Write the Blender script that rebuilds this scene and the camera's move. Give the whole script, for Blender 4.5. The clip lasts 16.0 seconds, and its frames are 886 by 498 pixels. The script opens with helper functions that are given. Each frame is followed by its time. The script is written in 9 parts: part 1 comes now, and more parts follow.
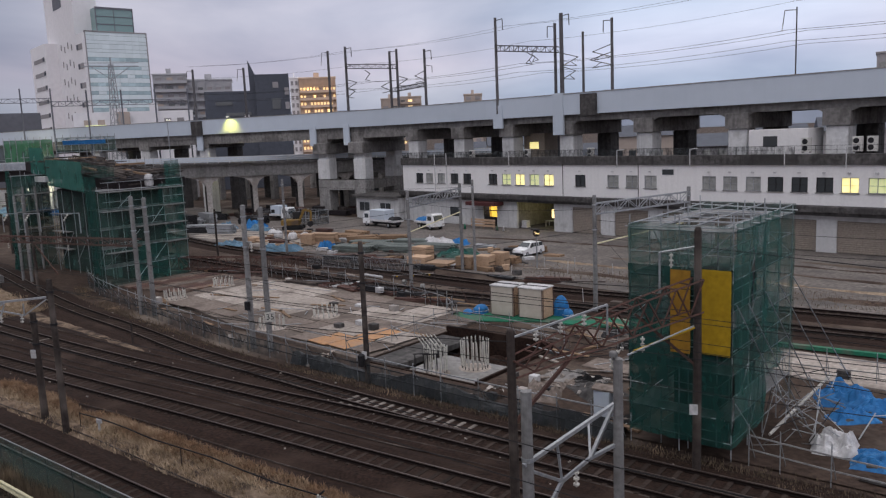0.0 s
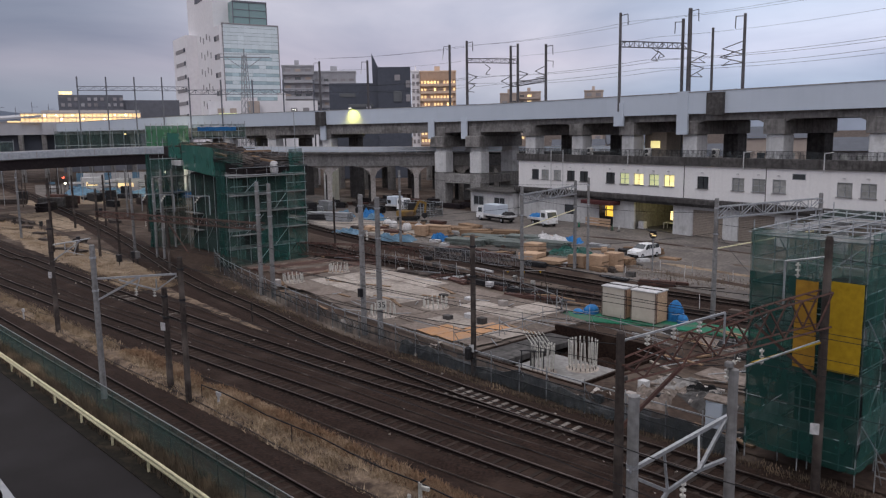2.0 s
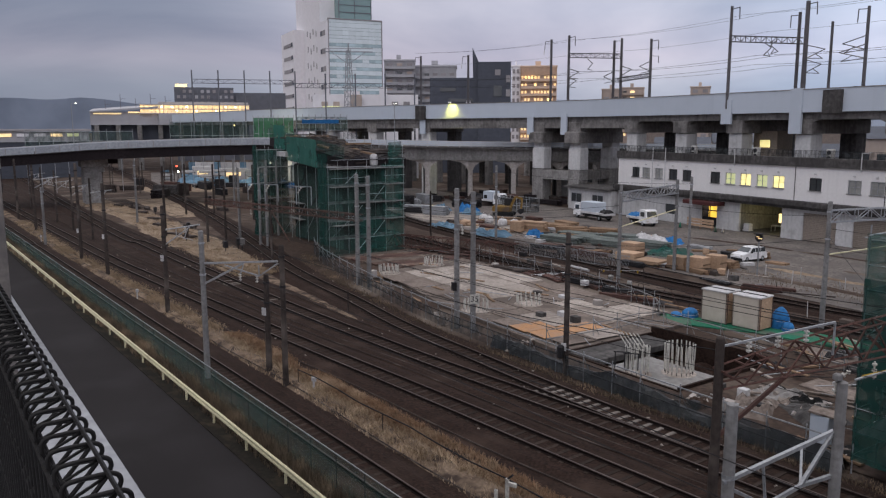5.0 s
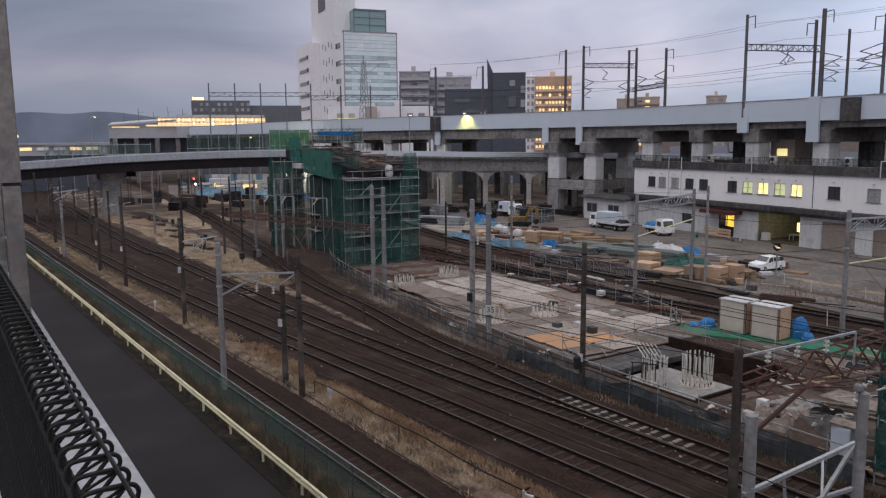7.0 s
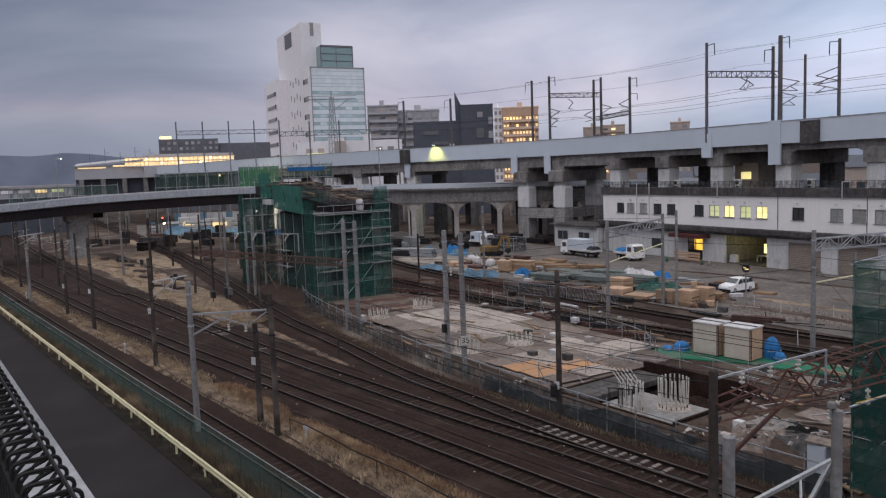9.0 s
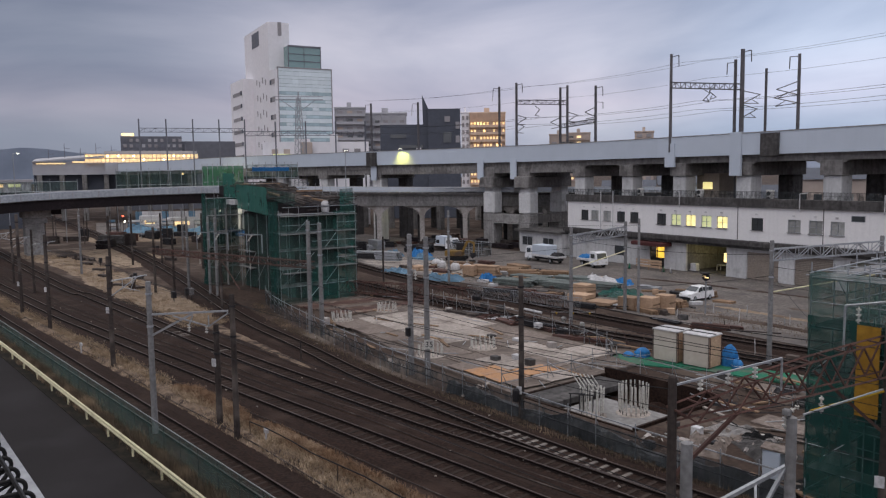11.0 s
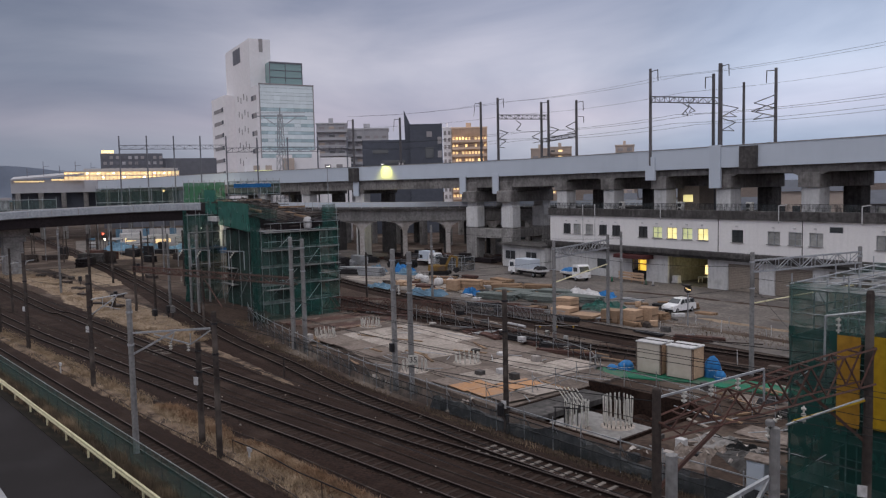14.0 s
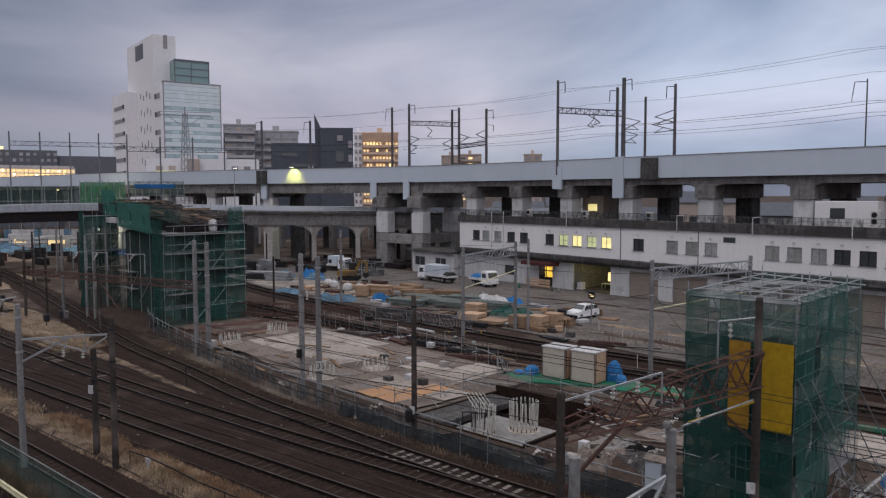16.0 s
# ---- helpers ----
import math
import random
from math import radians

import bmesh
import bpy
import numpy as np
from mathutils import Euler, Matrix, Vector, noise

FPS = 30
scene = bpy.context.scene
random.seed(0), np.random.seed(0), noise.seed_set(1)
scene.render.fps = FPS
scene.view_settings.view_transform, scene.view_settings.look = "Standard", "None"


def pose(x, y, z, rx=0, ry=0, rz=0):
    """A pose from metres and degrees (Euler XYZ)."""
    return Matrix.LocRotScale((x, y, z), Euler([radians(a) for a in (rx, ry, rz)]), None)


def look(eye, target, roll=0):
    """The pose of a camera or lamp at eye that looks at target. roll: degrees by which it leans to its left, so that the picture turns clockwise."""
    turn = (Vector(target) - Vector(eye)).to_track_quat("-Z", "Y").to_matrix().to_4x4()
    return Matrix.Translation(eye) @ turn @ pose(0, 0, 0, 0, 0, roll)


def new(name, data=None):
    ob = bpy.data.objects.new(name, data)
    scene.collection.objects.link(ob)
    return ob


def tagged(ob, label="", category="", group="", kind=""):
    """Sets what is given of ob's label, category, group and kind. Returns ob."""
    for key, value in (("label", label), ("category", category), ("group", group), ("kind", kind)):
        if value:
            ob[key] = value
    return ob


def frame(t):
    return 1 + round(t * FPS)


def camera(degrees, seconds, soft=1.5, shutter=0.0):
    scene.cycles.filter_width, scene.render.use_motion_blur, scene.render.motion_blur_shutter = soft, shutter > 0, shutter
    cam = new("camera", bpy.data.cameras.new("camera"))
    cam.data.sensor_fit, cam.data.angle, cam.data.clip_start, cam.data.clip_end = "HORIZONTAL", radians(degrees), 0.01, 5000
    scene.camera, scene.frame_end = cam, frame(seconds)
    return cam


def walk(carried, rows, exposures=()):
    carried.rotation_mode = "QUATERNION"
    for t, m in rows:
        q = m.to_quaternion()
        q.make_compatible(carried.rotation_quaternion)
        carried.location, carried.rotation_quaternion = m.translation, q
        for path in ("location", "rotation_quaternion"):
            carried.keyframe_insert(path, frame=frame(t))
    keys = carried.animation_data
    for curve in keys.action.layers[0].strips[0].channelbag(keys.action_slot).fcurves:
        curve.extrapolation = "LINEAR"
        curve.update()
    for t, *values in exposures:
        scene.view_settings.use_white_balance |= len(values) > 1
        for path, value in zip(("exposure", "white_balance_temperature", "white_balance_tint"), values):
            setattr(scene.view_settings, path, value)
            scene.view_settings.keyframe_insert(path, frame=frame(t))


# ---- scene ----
EYE = 13.0
cam = camera(59.37, 16.0, soft=1.25)
walk(cam, [
    (0.0, pose(0, 0, EYE, 81.57, 2.42, 39.72)),
    (0.5, pose(0, 0, EYE, 81.93, 2.27, 41.88)),
    (1.0, pose(0, 0, EYE, 82.08, 1.92, 44.05)),
    (1.5, pose(0, 0, EYE, 81.90, 1.43, 46.24)),
    (2.0, pose(0, 0, EYE, 81.44, 0.90, 48.27)),
    (2.5, pose(0, 0, EYE, 80.94, 0.42, 50.09)),
    (3.0, pose(0, 0, EYE, 80.61, 0.17, 51.63)),
    (3.5, pose(0, 0, EYE, 80.54, 0.13, 52.91)),
    (4.0, pose(0, 0, EYE, 80.72, 0.18, 53.95)),
    (4.2, pose(0, 0, EYE, 80.83, 0.17, 54.30)),
    (6.3, pose(0, 0, EYE, 81.42, 0.14, 56.41)),
    (6.5, pose(0, 0, EYE, 81.53, 0.17, 56.43)),
    (7.0, pose(0, 0, EYE, 81.93, 0.53, 56.54)),
    (7.5, pose(0, 0, EYE, 82.26, 1.01, 56.39)),
    (8.0, pose(0, 0, EYE, 82.98, 1.58, 56.00)),
    (8.5, pose(0, 0, EYE, 83.74, 2.00, 55.31)),
    (9.0, pose(0, 0, EYE, 84.21, 2.06, 54.33)),
    (9.5, pose(0, 0, EYE, 84.42, 1.73, 53.26)),
    (10.0, pose(0, 0, EYE, 84.40, 1.19, 52.33)),
    (10.2, pose(0, 0, EYE, 84.24, 0.96, 52.00)),
    (12.5, pose(0, 0, EYE, 84.97, 0.55, 51.78)),
    (13.0, pose(0, 0, EYE, 85.27, 0.82, 51.54)),
    (13.5, pose(0, 0, EYE, 85.58, 1.07, 51.08)),
    (14.0, pose(0, 0, EYE, 85.50, 1.25, 50.58)),
    (14.5, pose(0, 0, EYE, 85.48, 1.14, 49.23)),
    (15.0, pose(0, 0, EYE, 85.45, 0.81, 47.56)),
    (15.5, pose(0, 0, EYE, 85.64, 0.39, 45.69)),
    (16.0, pose(0, 0, EYE, 85.83, 0.13, 44.01)),
], exposures=[(0.0, 0.0), (10.0, 0.0), (12.5, -0.08), (14.0, -0.12), (16.0, -0.2)])

# ---- light: a dusk sky under broken cloud ----
world = bpy.data.worlds.new("world")
scene.world = world
world.use_nodes = True
wn, wl = world.node_tree.nodes, world.node_tree.links
wn.clear()


def wnode(kind, **settings):
    n = wn.new(kind)
    for k, v in settings.items():
        n.inputs[k].default_value = v
    return n


coord = wn.new("ShaderNodeTexCoord")
split = wn.new("ShaderNodeSeparateXYZ")
wl.new(coord.outputs["Generated"], split.inputs[0])
height = wn.new("ShaderNodeValToRGB")
wl.new(split.outputs["Z"], height.inputs[0])
SKY = [(0.0, (0.46, 0.49, 0.58)), (0.05, (0.50, 0.53, 0.63)), (0.085, (0.64, 0.61, 0.71)), (0.14, (0.56, 0.58, 0.685)),
       (0.26, (0.385, 0.42, 0.525)), (0.45, (0.56, 0.565, 0.61)), (1.0, (1.68, 1.62, 1.55))]
while len(height.color_ramp.elements) < len(SKY):
    height.color_ramp.elements.new(0.5)
for el, (p, col) in zip(height.color_ramp.elements, SKY):
    el.position, el.color = p, (*col, 1)
squash = wn.new("ShaderNodeMapping")
squash.inputs["Scale"].default_value = (1.0, 1.0, 3.4)
wl.new(coord.outputs["Generated"], squash.inputs[0])
cloud = wnode("ShaderNodeTexNoise", Scale=2.1, Detail=6.0, Roughness=0.5, Distortion=0.45)
wl.new(squash.outputs[0], cloud.inputs["Vector"])
cramp = wn.new("ShaderNodeValToRGB")
cramp.color_ramp.elements[0].position, cramp.color_ramp.elements[0].color = 0.33, (0.60, 0.655, 0.77, 1)
cramp.color_ramp.elements[1].position, cramp.color_ramp.elements[1].color = 0.68, (1.25, 1.22, 1.22, 1)
wl.new(cloud.outputs["Fac"], cramp.inputs[0])
mul = wn.new("ShaderNodeMix")
mul.data_type, mul.blend_type = "RGBA", "MULTIPLY"
mul.inputs[0].default_value = 1.0
wl.new(height.outputs[0], mul.inputs[6])
wl.new(cramp.outputs[0], mul.inputs[7])
air = wn.new("ShaderNodeTexSky")
air.sky_type, air.sun_disc = "NISHITA", False
air.sun_elevation, air.sun_rotation = radians(5), radians(150)
blend = wn.new("ShaderNodeMix")
blend.data_type = "RGBA"
blend.inputs[0].default_value = 0.008
wl.new(mul.outputs[2], blend.inputs[6])
wl.new(air.outputs[0], blend.inputs[7])
side = wn.new("ShaderNodeMapRange")
side.inputs["From Min"].default_value, side.inputs["From Max"].default_value = -1.0, -0.45
side.inputs["To Min"].default_value, side.inputs["To Max"].default_value = 0.55, 1.04
wl.new(split.outputs["X"], side.inputs[0])
dim = wn.new("ShaderNodeMix")
dim.data_type, dim.blend_type = "RGBA", "MULTIPLY"
dim.inputs[0].default_value = 1.0
wl.new(blend.outputs[2], dim.inputs[6])
wl.new(side.outputs[0], dim.inputs[7])


def sky_spread(az, el, near, far):
    """1 round that bearing and height of the sky, fading to 0 at its edge; both limits as cosines."""
    d = wn.new("ShaderNodeVectorMath")
    d.operation = "DOT_PRODUCT"
    d.inputs[1].default_value = (-math.sin(radians(az)) * math.cos(radians(el)), math.cos(radians(az)) * math.cos(radians(el)), math.sin(radians(el)))
    wl.new(coord.outputs["Generated"], d.inputs[0])
    r = wn.new("ShaderNodeMapRange")
    r.interpolation_type = "SMOOTHSTEP"
    r.inputs["From Min"].default_value, r.inputs["From Max"].default_value = far, near
    wl.new(d.outputs["Value"], r.inputs[0])
    return r.outputs[0]


def sky_tint(col, fac, tone):
    x = wn.new("ShaderNodeMix")
    x.data_type, x.blend_type = "RGBA", "MULTIPLY"
    wl.new(fac, x.inputs[0])
    wl.new(col, x.inputs[6])
    x.inputs[7].default_value = (*tone, 1)
    return x.outputs[2]


# the cloud thins to a paler gap ahead and to blue air towards the north-east
sky_col = sky_tint(dim.outputs[2], sky_spread(56, 19, 0.99, 0.92), (1.2, 1.15, 1.14))
sky_col = sky_tint(sky_col, sky_spread(22, 3, 0.995, 0.955), (0.83, 0.91, 0.97))
sky_col = sky_tint(sky_col, sky_spread(80, 8, 0.992, 0.935), (0.76, 0.80, 0.85))
bg = wnode("ShaderNodeBackground", Strength=1.14)
wl.new(sky_col, bg.inputs[0])
wout = wn.new("ShaderNodeOutputWorld")
wl.new(bg.outputs[0], wout.inputs[0])

sun_data = bpy.data.lights.new("sun", "SUN")
sun_data.energy, sun_data.angle, sun_data.color = 0.42, radians(35), (1.0, 0.95, 0.95)
sun = new("sun", sun_data)
sun.matrix_world = look((30, -60, 90), (-40, 40, 0))


# ---- materials ----
def mat(name, c1, c2=None, rough=0.8, metal=0.0, big=0.35, fine=9.0, bump=0.25, spread=0.12, spec=0.15, grain=0.8, stain=None, stain_at=(0.5, 0.68), stain_scale=0.6, streak=0.0):
    """A worn surface: two tones mixed by broad and fine noise, a stain, relief, and a random tone for every object."""
    m = bpy.data.materials.new(name)
    m.use_nodes = True
    n, l = m.node_tree.nodes, m.node_tree.links
    b = n["Principled BSDF"]
    b.inputs["Roughness"].default_value, b.inputs["Metallic"].default_value = rough, metal
    b.inputs["Specular IOR Level"].default_value = spec
    c2 = c2 or tuple(v * 0.72 for v in c1)
    geo = n.new("ShaderNodeNewGeometry")

    def noise_at(scale, detail=5.0, stretch=None):
        t = n.new("ShaderNodeTexNoise")
        t.inputs["Scale"].default_value, t.inputs["Detail"].default_value = scale, detail
        if stretch:
            mp = n.new("ShaderNodeMapping")
            mp.inputs["Scale"].default_value = stretch
            l.new(geo.outputs["Position"], mp.inputs[0])
            l.new(mp.outputs[0], t.inputs["Vector"])
        else:
            l.new(geo.outputs["Position"], t.inputs["Vector"])
        return t.outputs["Fac"]

    def ramp(fac, lo, hi):
        r = n.new("ShaderNodeMapRange")
        r.inputs["From Min"].default_value, r.inputs["From Max"].default_value = lo, hi
        l.new(fac, r.inputs[0])
        return r.outputs[0]

    def mix(fac, a, bcol, kind="MIX"):
        x = n.new("ShaderNodeMix")
        x.data_type, x.blend_type = "RGBA", kind
        for sock, v in ((0, fac), (6, a), (7, bcol)):
            if isinstance(v, (int, float)):
                x.inputs[sock].default_value = v
            elif isinstance(v, tuple):
                x.inputs[sock].default_value = (*v, 1)
            else:
                l.new(v, x.inputs[sock])
        return x.outputs[2]

    f_big, f_fine = noise_at(big), noise_at(fine)
    col = mix(ramp(f_big, 0.32, 0.68), c1, c2)
    col = mix(ramp(f_fine, 0.35, 0.7), col, tuple(v * grain for v in c2))
    if stain:
        col = mix(ramp(noise_at(stain_scale, 8.0), *stain_at), col, stain)
    if streak:
        s = ramp(noise_at(1.0, 4.0, (2.2, 2.2, 0.18)), 0.5, 0.75)
        sm = n.new("ShaderNodeMath")
        sm.operation = "MULTIPLY"
        sm.inputs[1].default_value = streak
        l.new(s, sm.inputs[0])
        col = mix(sm.outputs[0], col, tuple(v * 0.35 for v in c2))
    if spread:
        info = n.new("ShaderNodeObjectInfo")
        v = n.new("ShaderNodeMapRange")
        v.inputs["To Min"].default_value, v.inputs["To Max"].default_value = 1 - spread, 1 + spread
        l.new(info.outputs["Random"], v.inputs[0])
        hsv = n.new("ShaderNodeHueSaturation")
        l.new(v.outputs[0], hsv.inputs["Value"])
        l.new(col, hsv.inputs["Color"])
        col = hsv.outputs[0]
    l.new(col, b.inputs["Base Color"])
    if bump:
        bp = n.new("ShaderNodeBump")
        bp.inputs["Strength"].default_value, bp.inputs["Distance"].default_value = bump, 0.03
        l.new(f_fine, bp.inputs["Height"])
        l.new(bp.outputs[0], b.inputs["Normal"])
    return m


def glow(name, col, strength):
    m = bpy.data.materials.new(name)
    m.use_nodes = True
    n, l = m.node_tree.nodes, m.node_tree.links
    b = n["Principled BSDF"]
    b.inputs["Base Color"].default_value = (*col, 1)
    b.inputs["Emission Color"].default_value = (*col, 1)
    t = n.new("ShaderNodeTexNoise")
    t.inputs["Scale"].default_value = 1.4
    geo = n.new("ShaderNodeNewGeometry")
    l.new(geo.outputs["Position"], t.inputs["Vector"])
    r = n.new("ShaderNodeMapRange")
    r.inputs["From Min"].default_value, r.inputs["From Max"].default_value = 0.3, 0.7
    r.inputs["To Min"].default_value, r.inputs["To Max"].default_value = strength * 0.55, strength * 1.25
    l.new(t.outputs["Fac"], r.inputs[0])
    l.new(r.outputs[0], b.inputs["Emission Strength"])
    return m


def net(name, col, cover, scale=3.0, vary=0.25):
    """Woven safety netting: thread with open gaps, denser and thinner in patches."""
    m = bpy.data.materials.new(name)
    m.use_nodes = True
    n, l = m.node_tree.nodes, m.node_tree.links
    b = n["Principled BSDF"]
    b.inputs["Roughness"].default_value, b.inputs["Specular IOR Level"].default_value = 0.85, 0.2
    geo = n.new("ShaderNodeNewGeometry")
    t = n.new("ShaderNodeTexNoise")
    t.inputs["Scale"].default_value, t.inputs["Detail"].default_value = scale * 0.35, 6.0
    mp = n.new("ShaderNodeMapping")
    mp.inputs["Scale"].default_value = (1.3, 1.3, 0.5)
    l.new(geo.outputs["Position"], mp.inputs[0])
    l.new(mp.outputs[0], t.inputs["Vector"])
    r = n.new("ShaderNodeMapRange")
    r.inputs["From Min"].default_value, r.inputs["From Max"].default_value = 0.3, 0.7
    r.inputs["To Min"].default_value, r.inputs["To Max"].default_value = max(0.0, cover - vary), min(1.0, cover + vary)
    l.new(t.outputs["Fac"], r.inputs[0])
    x = n.new("ShaderNodeMix")
    x.data_type = "RGBA"
    x.inputs[6].default_value, x.inputs[7].default_value = (*col, 1), (*[v * 0.55 for v in col], 1)
    l.new(t.outputs["Fac"], x.inputs[0])
    l.new(x.outputs[2], b.inputs["Base Color"])
    l.new(r.outputs[0], b.inputs["Alpha"])
    return m


def glass(name, col, rough=0.08):
    m = bpy.data.materials.new(name)
    m.use_nodes = True
    b = m.node_tree.nodes["Principled BSDF"]
    b.inputs["Base Color"].default_value = (*col, 1)
    b.inputs["Roughness"].default_value = rough
    b.inputs["Specular IOR Level"].default_value = 0.8
    return m


EARTH = mat("earth", (0.084, 0.057, 0.045), (0.044, 0.0295, 0.0237), 0.95, big=0.12, fine=3.5, bump=0.6, spread=0, grain=0.6, stain=(0.135, 0.108, 0.09), stain_scale=0.15)
YARD = mat("yard_dirt", (0.205, 0.182, 0.17), (0.125, 0.109, 0.102), 0.95, big=0.22, fine=3, bump=0.4, spread=0, grain=0.68, stain=(0.085, 0.077, 0.075), stain_scale=0.3, stain_at=(0.5, 0.68))
BALLAST = mat("ballast", (0.037, 0.0206, 0.0155), (0.0195, 0.0107, 0.0082), 0.95, big=0.35, fine=8, bump=1.0, spread=0, grain=0.42, stain=(0.047, 0.03, 0.0235), stain_scale=0.35, stain_at=(0.52, 0.75))
ASPHALT = mat("asphalt", (0.0265, 0.0236, 0.0245), (0.0225, 0.02, 0.0208), 0.9, big=0.25, fine=30, bump=0.15, spread=0, spec=0.08, stain=(0.027, 0.0245, 0.0258), stain_scale=0.2)
VERGE = mat("dark_verge_soil", (0.021, 0.0175, 0.0135), (0.012, 0.01, 0.008), 0.95, big=0.5, fine=6, bump=0.5, spread=0, stain=(0.04, 0.031, 0.021), stain_scale=0.8)
SAND = mat("pale_gravel", (0.235, 0.175, 0.126), (0.125, 0.088, 0.064), 0.95, big=0.6, fine=5, bump=0.6, spread=0, stain=(0.04, 0.028, 0.023), stain_scale=0.8, stain_at=(0.44, 0.6))
STRAW = mat("straw_gravel", (0.31, 0.24, 0.175), (0.2, 0.148, 0.107), 0.95, big=0.5, fine=4, bump=0.5, spread=0, stain=(0.085, 0.062, 0.048), stain_scale=0.5, stain_at=(0.52, 0.7))
PALEDIRT = mat("pale_dirt", (0.34, 0.30, 0.27), (0.25, 0.218, 0.195), 0.95, big=0.4, fine=3, bump=0.3, spread=0, grain=0.75, stain=(0.16, 0.138, 0.125), stain_scale=0.4, stain_at=(0.5, 0.72))
CONCRETE = mat("concrete", (0.34, 0.325, 0.32), (0.24, 0.23, 0.225), 0.85, big=0.25, fine=3, bump=0.2, stain=(0.13, 0.125, 0.12), stain_at=(0.55, 0.8), streak=0.5)
# soot-dark concrete; its tone also carries the shade under the viaduct
DARKCON = mat("sooty_shaded_concrete", (0.13, 0.122, 0.12), (0.062, 0.058, 0.058), 0.9, big=0.3, fine=2.5, bump=0.25, stain=(0.045, 0.042, 0.042), stain_at=(0.5, 0.72), streak=0.7)
PALECOL = mat("painted_column", (0.62, 0.615, 0.62), (0.52, 0.515, 0.52), 0.8, big=0.25, fine=3, bump=0.1, grain=0.93, stain=(0.26, 0.25, 0.24), stain_at=(0.58, 0.85), streak=0.35)
MIDCON = mat("beam_concrete", (0.27, 0.255, 0.25), (0.18, 0.17, 0.165), 0.9, big=0.3, fine=2.5, bump=0.15, stain=(0.08, 0.075, 0.072), stain_at=(0.52, 0.75), streak=0.6)
PALECON = mat("new_concrete", (0.46, 0.43, 0.41), (0.33, 0.30, 0.285), 0.85, big=0.3, fine=3, bump=0.15, stain=(0.2, 0.17, 0.15), stain_at=(0.52, 0.75))
SLABPALE = mat("screeded_concrete", (0.40, 0.355, 0.32), (0.29, 0.25, 0.225), 0.9, big=0.5, fine=4, bump=0.15, spread=0.2, grain=0.72, stain=(0.15, 0.125, 0.11), stain_at=(0.5, 0.72))
SLABCON = mat("slab_concrete", (0.235, 0.195, 0.172), (0.15, 0.12, 0.105), 0.9, big=0.25, fine=4, bump=0.2, spread=0.2, grain=0.68, stain=(0.1, 0.08, 0.07), stain_scale=0.4)
WHITE = mat("white_plaster", (0.74, 0.72, 0.72), (0.70, 0.68, 0.68), 0.75, big=0.12, fine=4, bump=0.04, spread=0.03, streak=0.1, grain=0.97)
PARAPET = mat("grey_parapet", (0.475, 0.52, 0.59), (0.45, 0.495, 0.565), 0.6, big=0.08, fine=0.5, bump=0.0, spread=0.04, streak=0.03, grain=0.985)
OVERPANEL = mat("weathered_parapet_panel", (0.37, 0.395, 0.435), (0.31, 0.33, 0.365), 0.65, big=0.4, fine=3, bump=0.05, spread=0.06, streak=0.25)
FARWHITE = mat("far_white_wall", (0.78, 0.755, 0.78), (0.72, 0.70, 0.725), 0.8, big=0.05, fine=0.6, bump=0.0, spread=0.04, grain=0.96)
POSTPAINT = mat("grey_post_paint", (0.25, 0.226, 0.21), (0.19, 0.17, 0.158), 0.6, big=4, fine=30, bump=0.2, spread=0.05, stain=(0.12, 0.11, 0.11), stain_scale=6)
SPANDREL = mat("white_glass_spandrel", (0.68, 0.75, 0.785), (0.63, 0.705, 0.74), 0.25, big=0.05, fine=0.4, bump=0, spread=0.05, grain=0.97, spec=0.5)
BANDGLASS = mat("tinted_band_glass", (0.42, 0.54, 0.585), (0.36, 0.475, 0.52), 0.15, big=0.05, fine=0.4, bump=0, spread=0.2, grain=0.95, spec=0.6)
# wall tone with distance haze mixed into the colour
FARHAZE = mat("haze_tinted_wall", (0.40, 0.395, 0.42), (0.36, 0.355, 0.38), 0.8, big=0.05, fine=0.6, bump=0.0, spread=0.05, grain=0.95)
FARGREY = mat("far_grey_wall", (0.33, 0.31, 0.32), (0.27, 0.255, 0.265), 0.8, big=0.05, fine=0.6, bump=0.0, spread=0.1, grain=0.95)
FARTAN = mat("far_tan_wall", (0.48, 0.40, 0.35), (0.41, 0.34, 0.3), 0.8, big=0.05, fine=0.6, bump=0.0, spread=0.08, grain=0.95)
# peach tone holds the warm light of the galleries on the wall
FARPEACH = mat("gallery_lit_wall", (0.66, 0.49, 0.375), (0.58, 0.43, 0.33), 0.8, big=0.05, fine=0.6, bump=0.0, spread=0.06, grain=0.95)
# slate cladding; also the shade tone below the station and low hall
SLATE = mat("slate_and_shade", (0.085, 0.092, 0.115), (0.07, 0.076, 0.095), 0.6, big=0.1, fine=1, bump=0.0, spread=0.08, grain=0.95)
# near-black flanks: the rail's shadow side is put into the steel colour
RAIL = mat("shaded_rail_steel", (0.015, 0.009, 0.0075), (0.009, 0.0055, 0.005), 0.85, 0.0, big=1, fine=20, bump=0.1, spread=0)
RAILTOP = mat("polished_rail_head", (0.20, 0.165, 0.15), (0.055, 0.039, 0.034), 0.45, 0.6, big=0.2, fine=20, bump=0.0, spread=0)
SLEEPER = mat("sleeper_concrete", (0.053, 0.038, 0.032), (0.026, 0.0183, 0.0153), 0.9, big=0.3, fine=8, bump=0.3, spread=0.28)
NEWSLEEPER = mat("pale_sleeper", (0.25, 0.22, 0.2), (0.14, 0.122, 0.112), 0.9, big=0.8, fine=8, bump=0.2, spread=0.2)
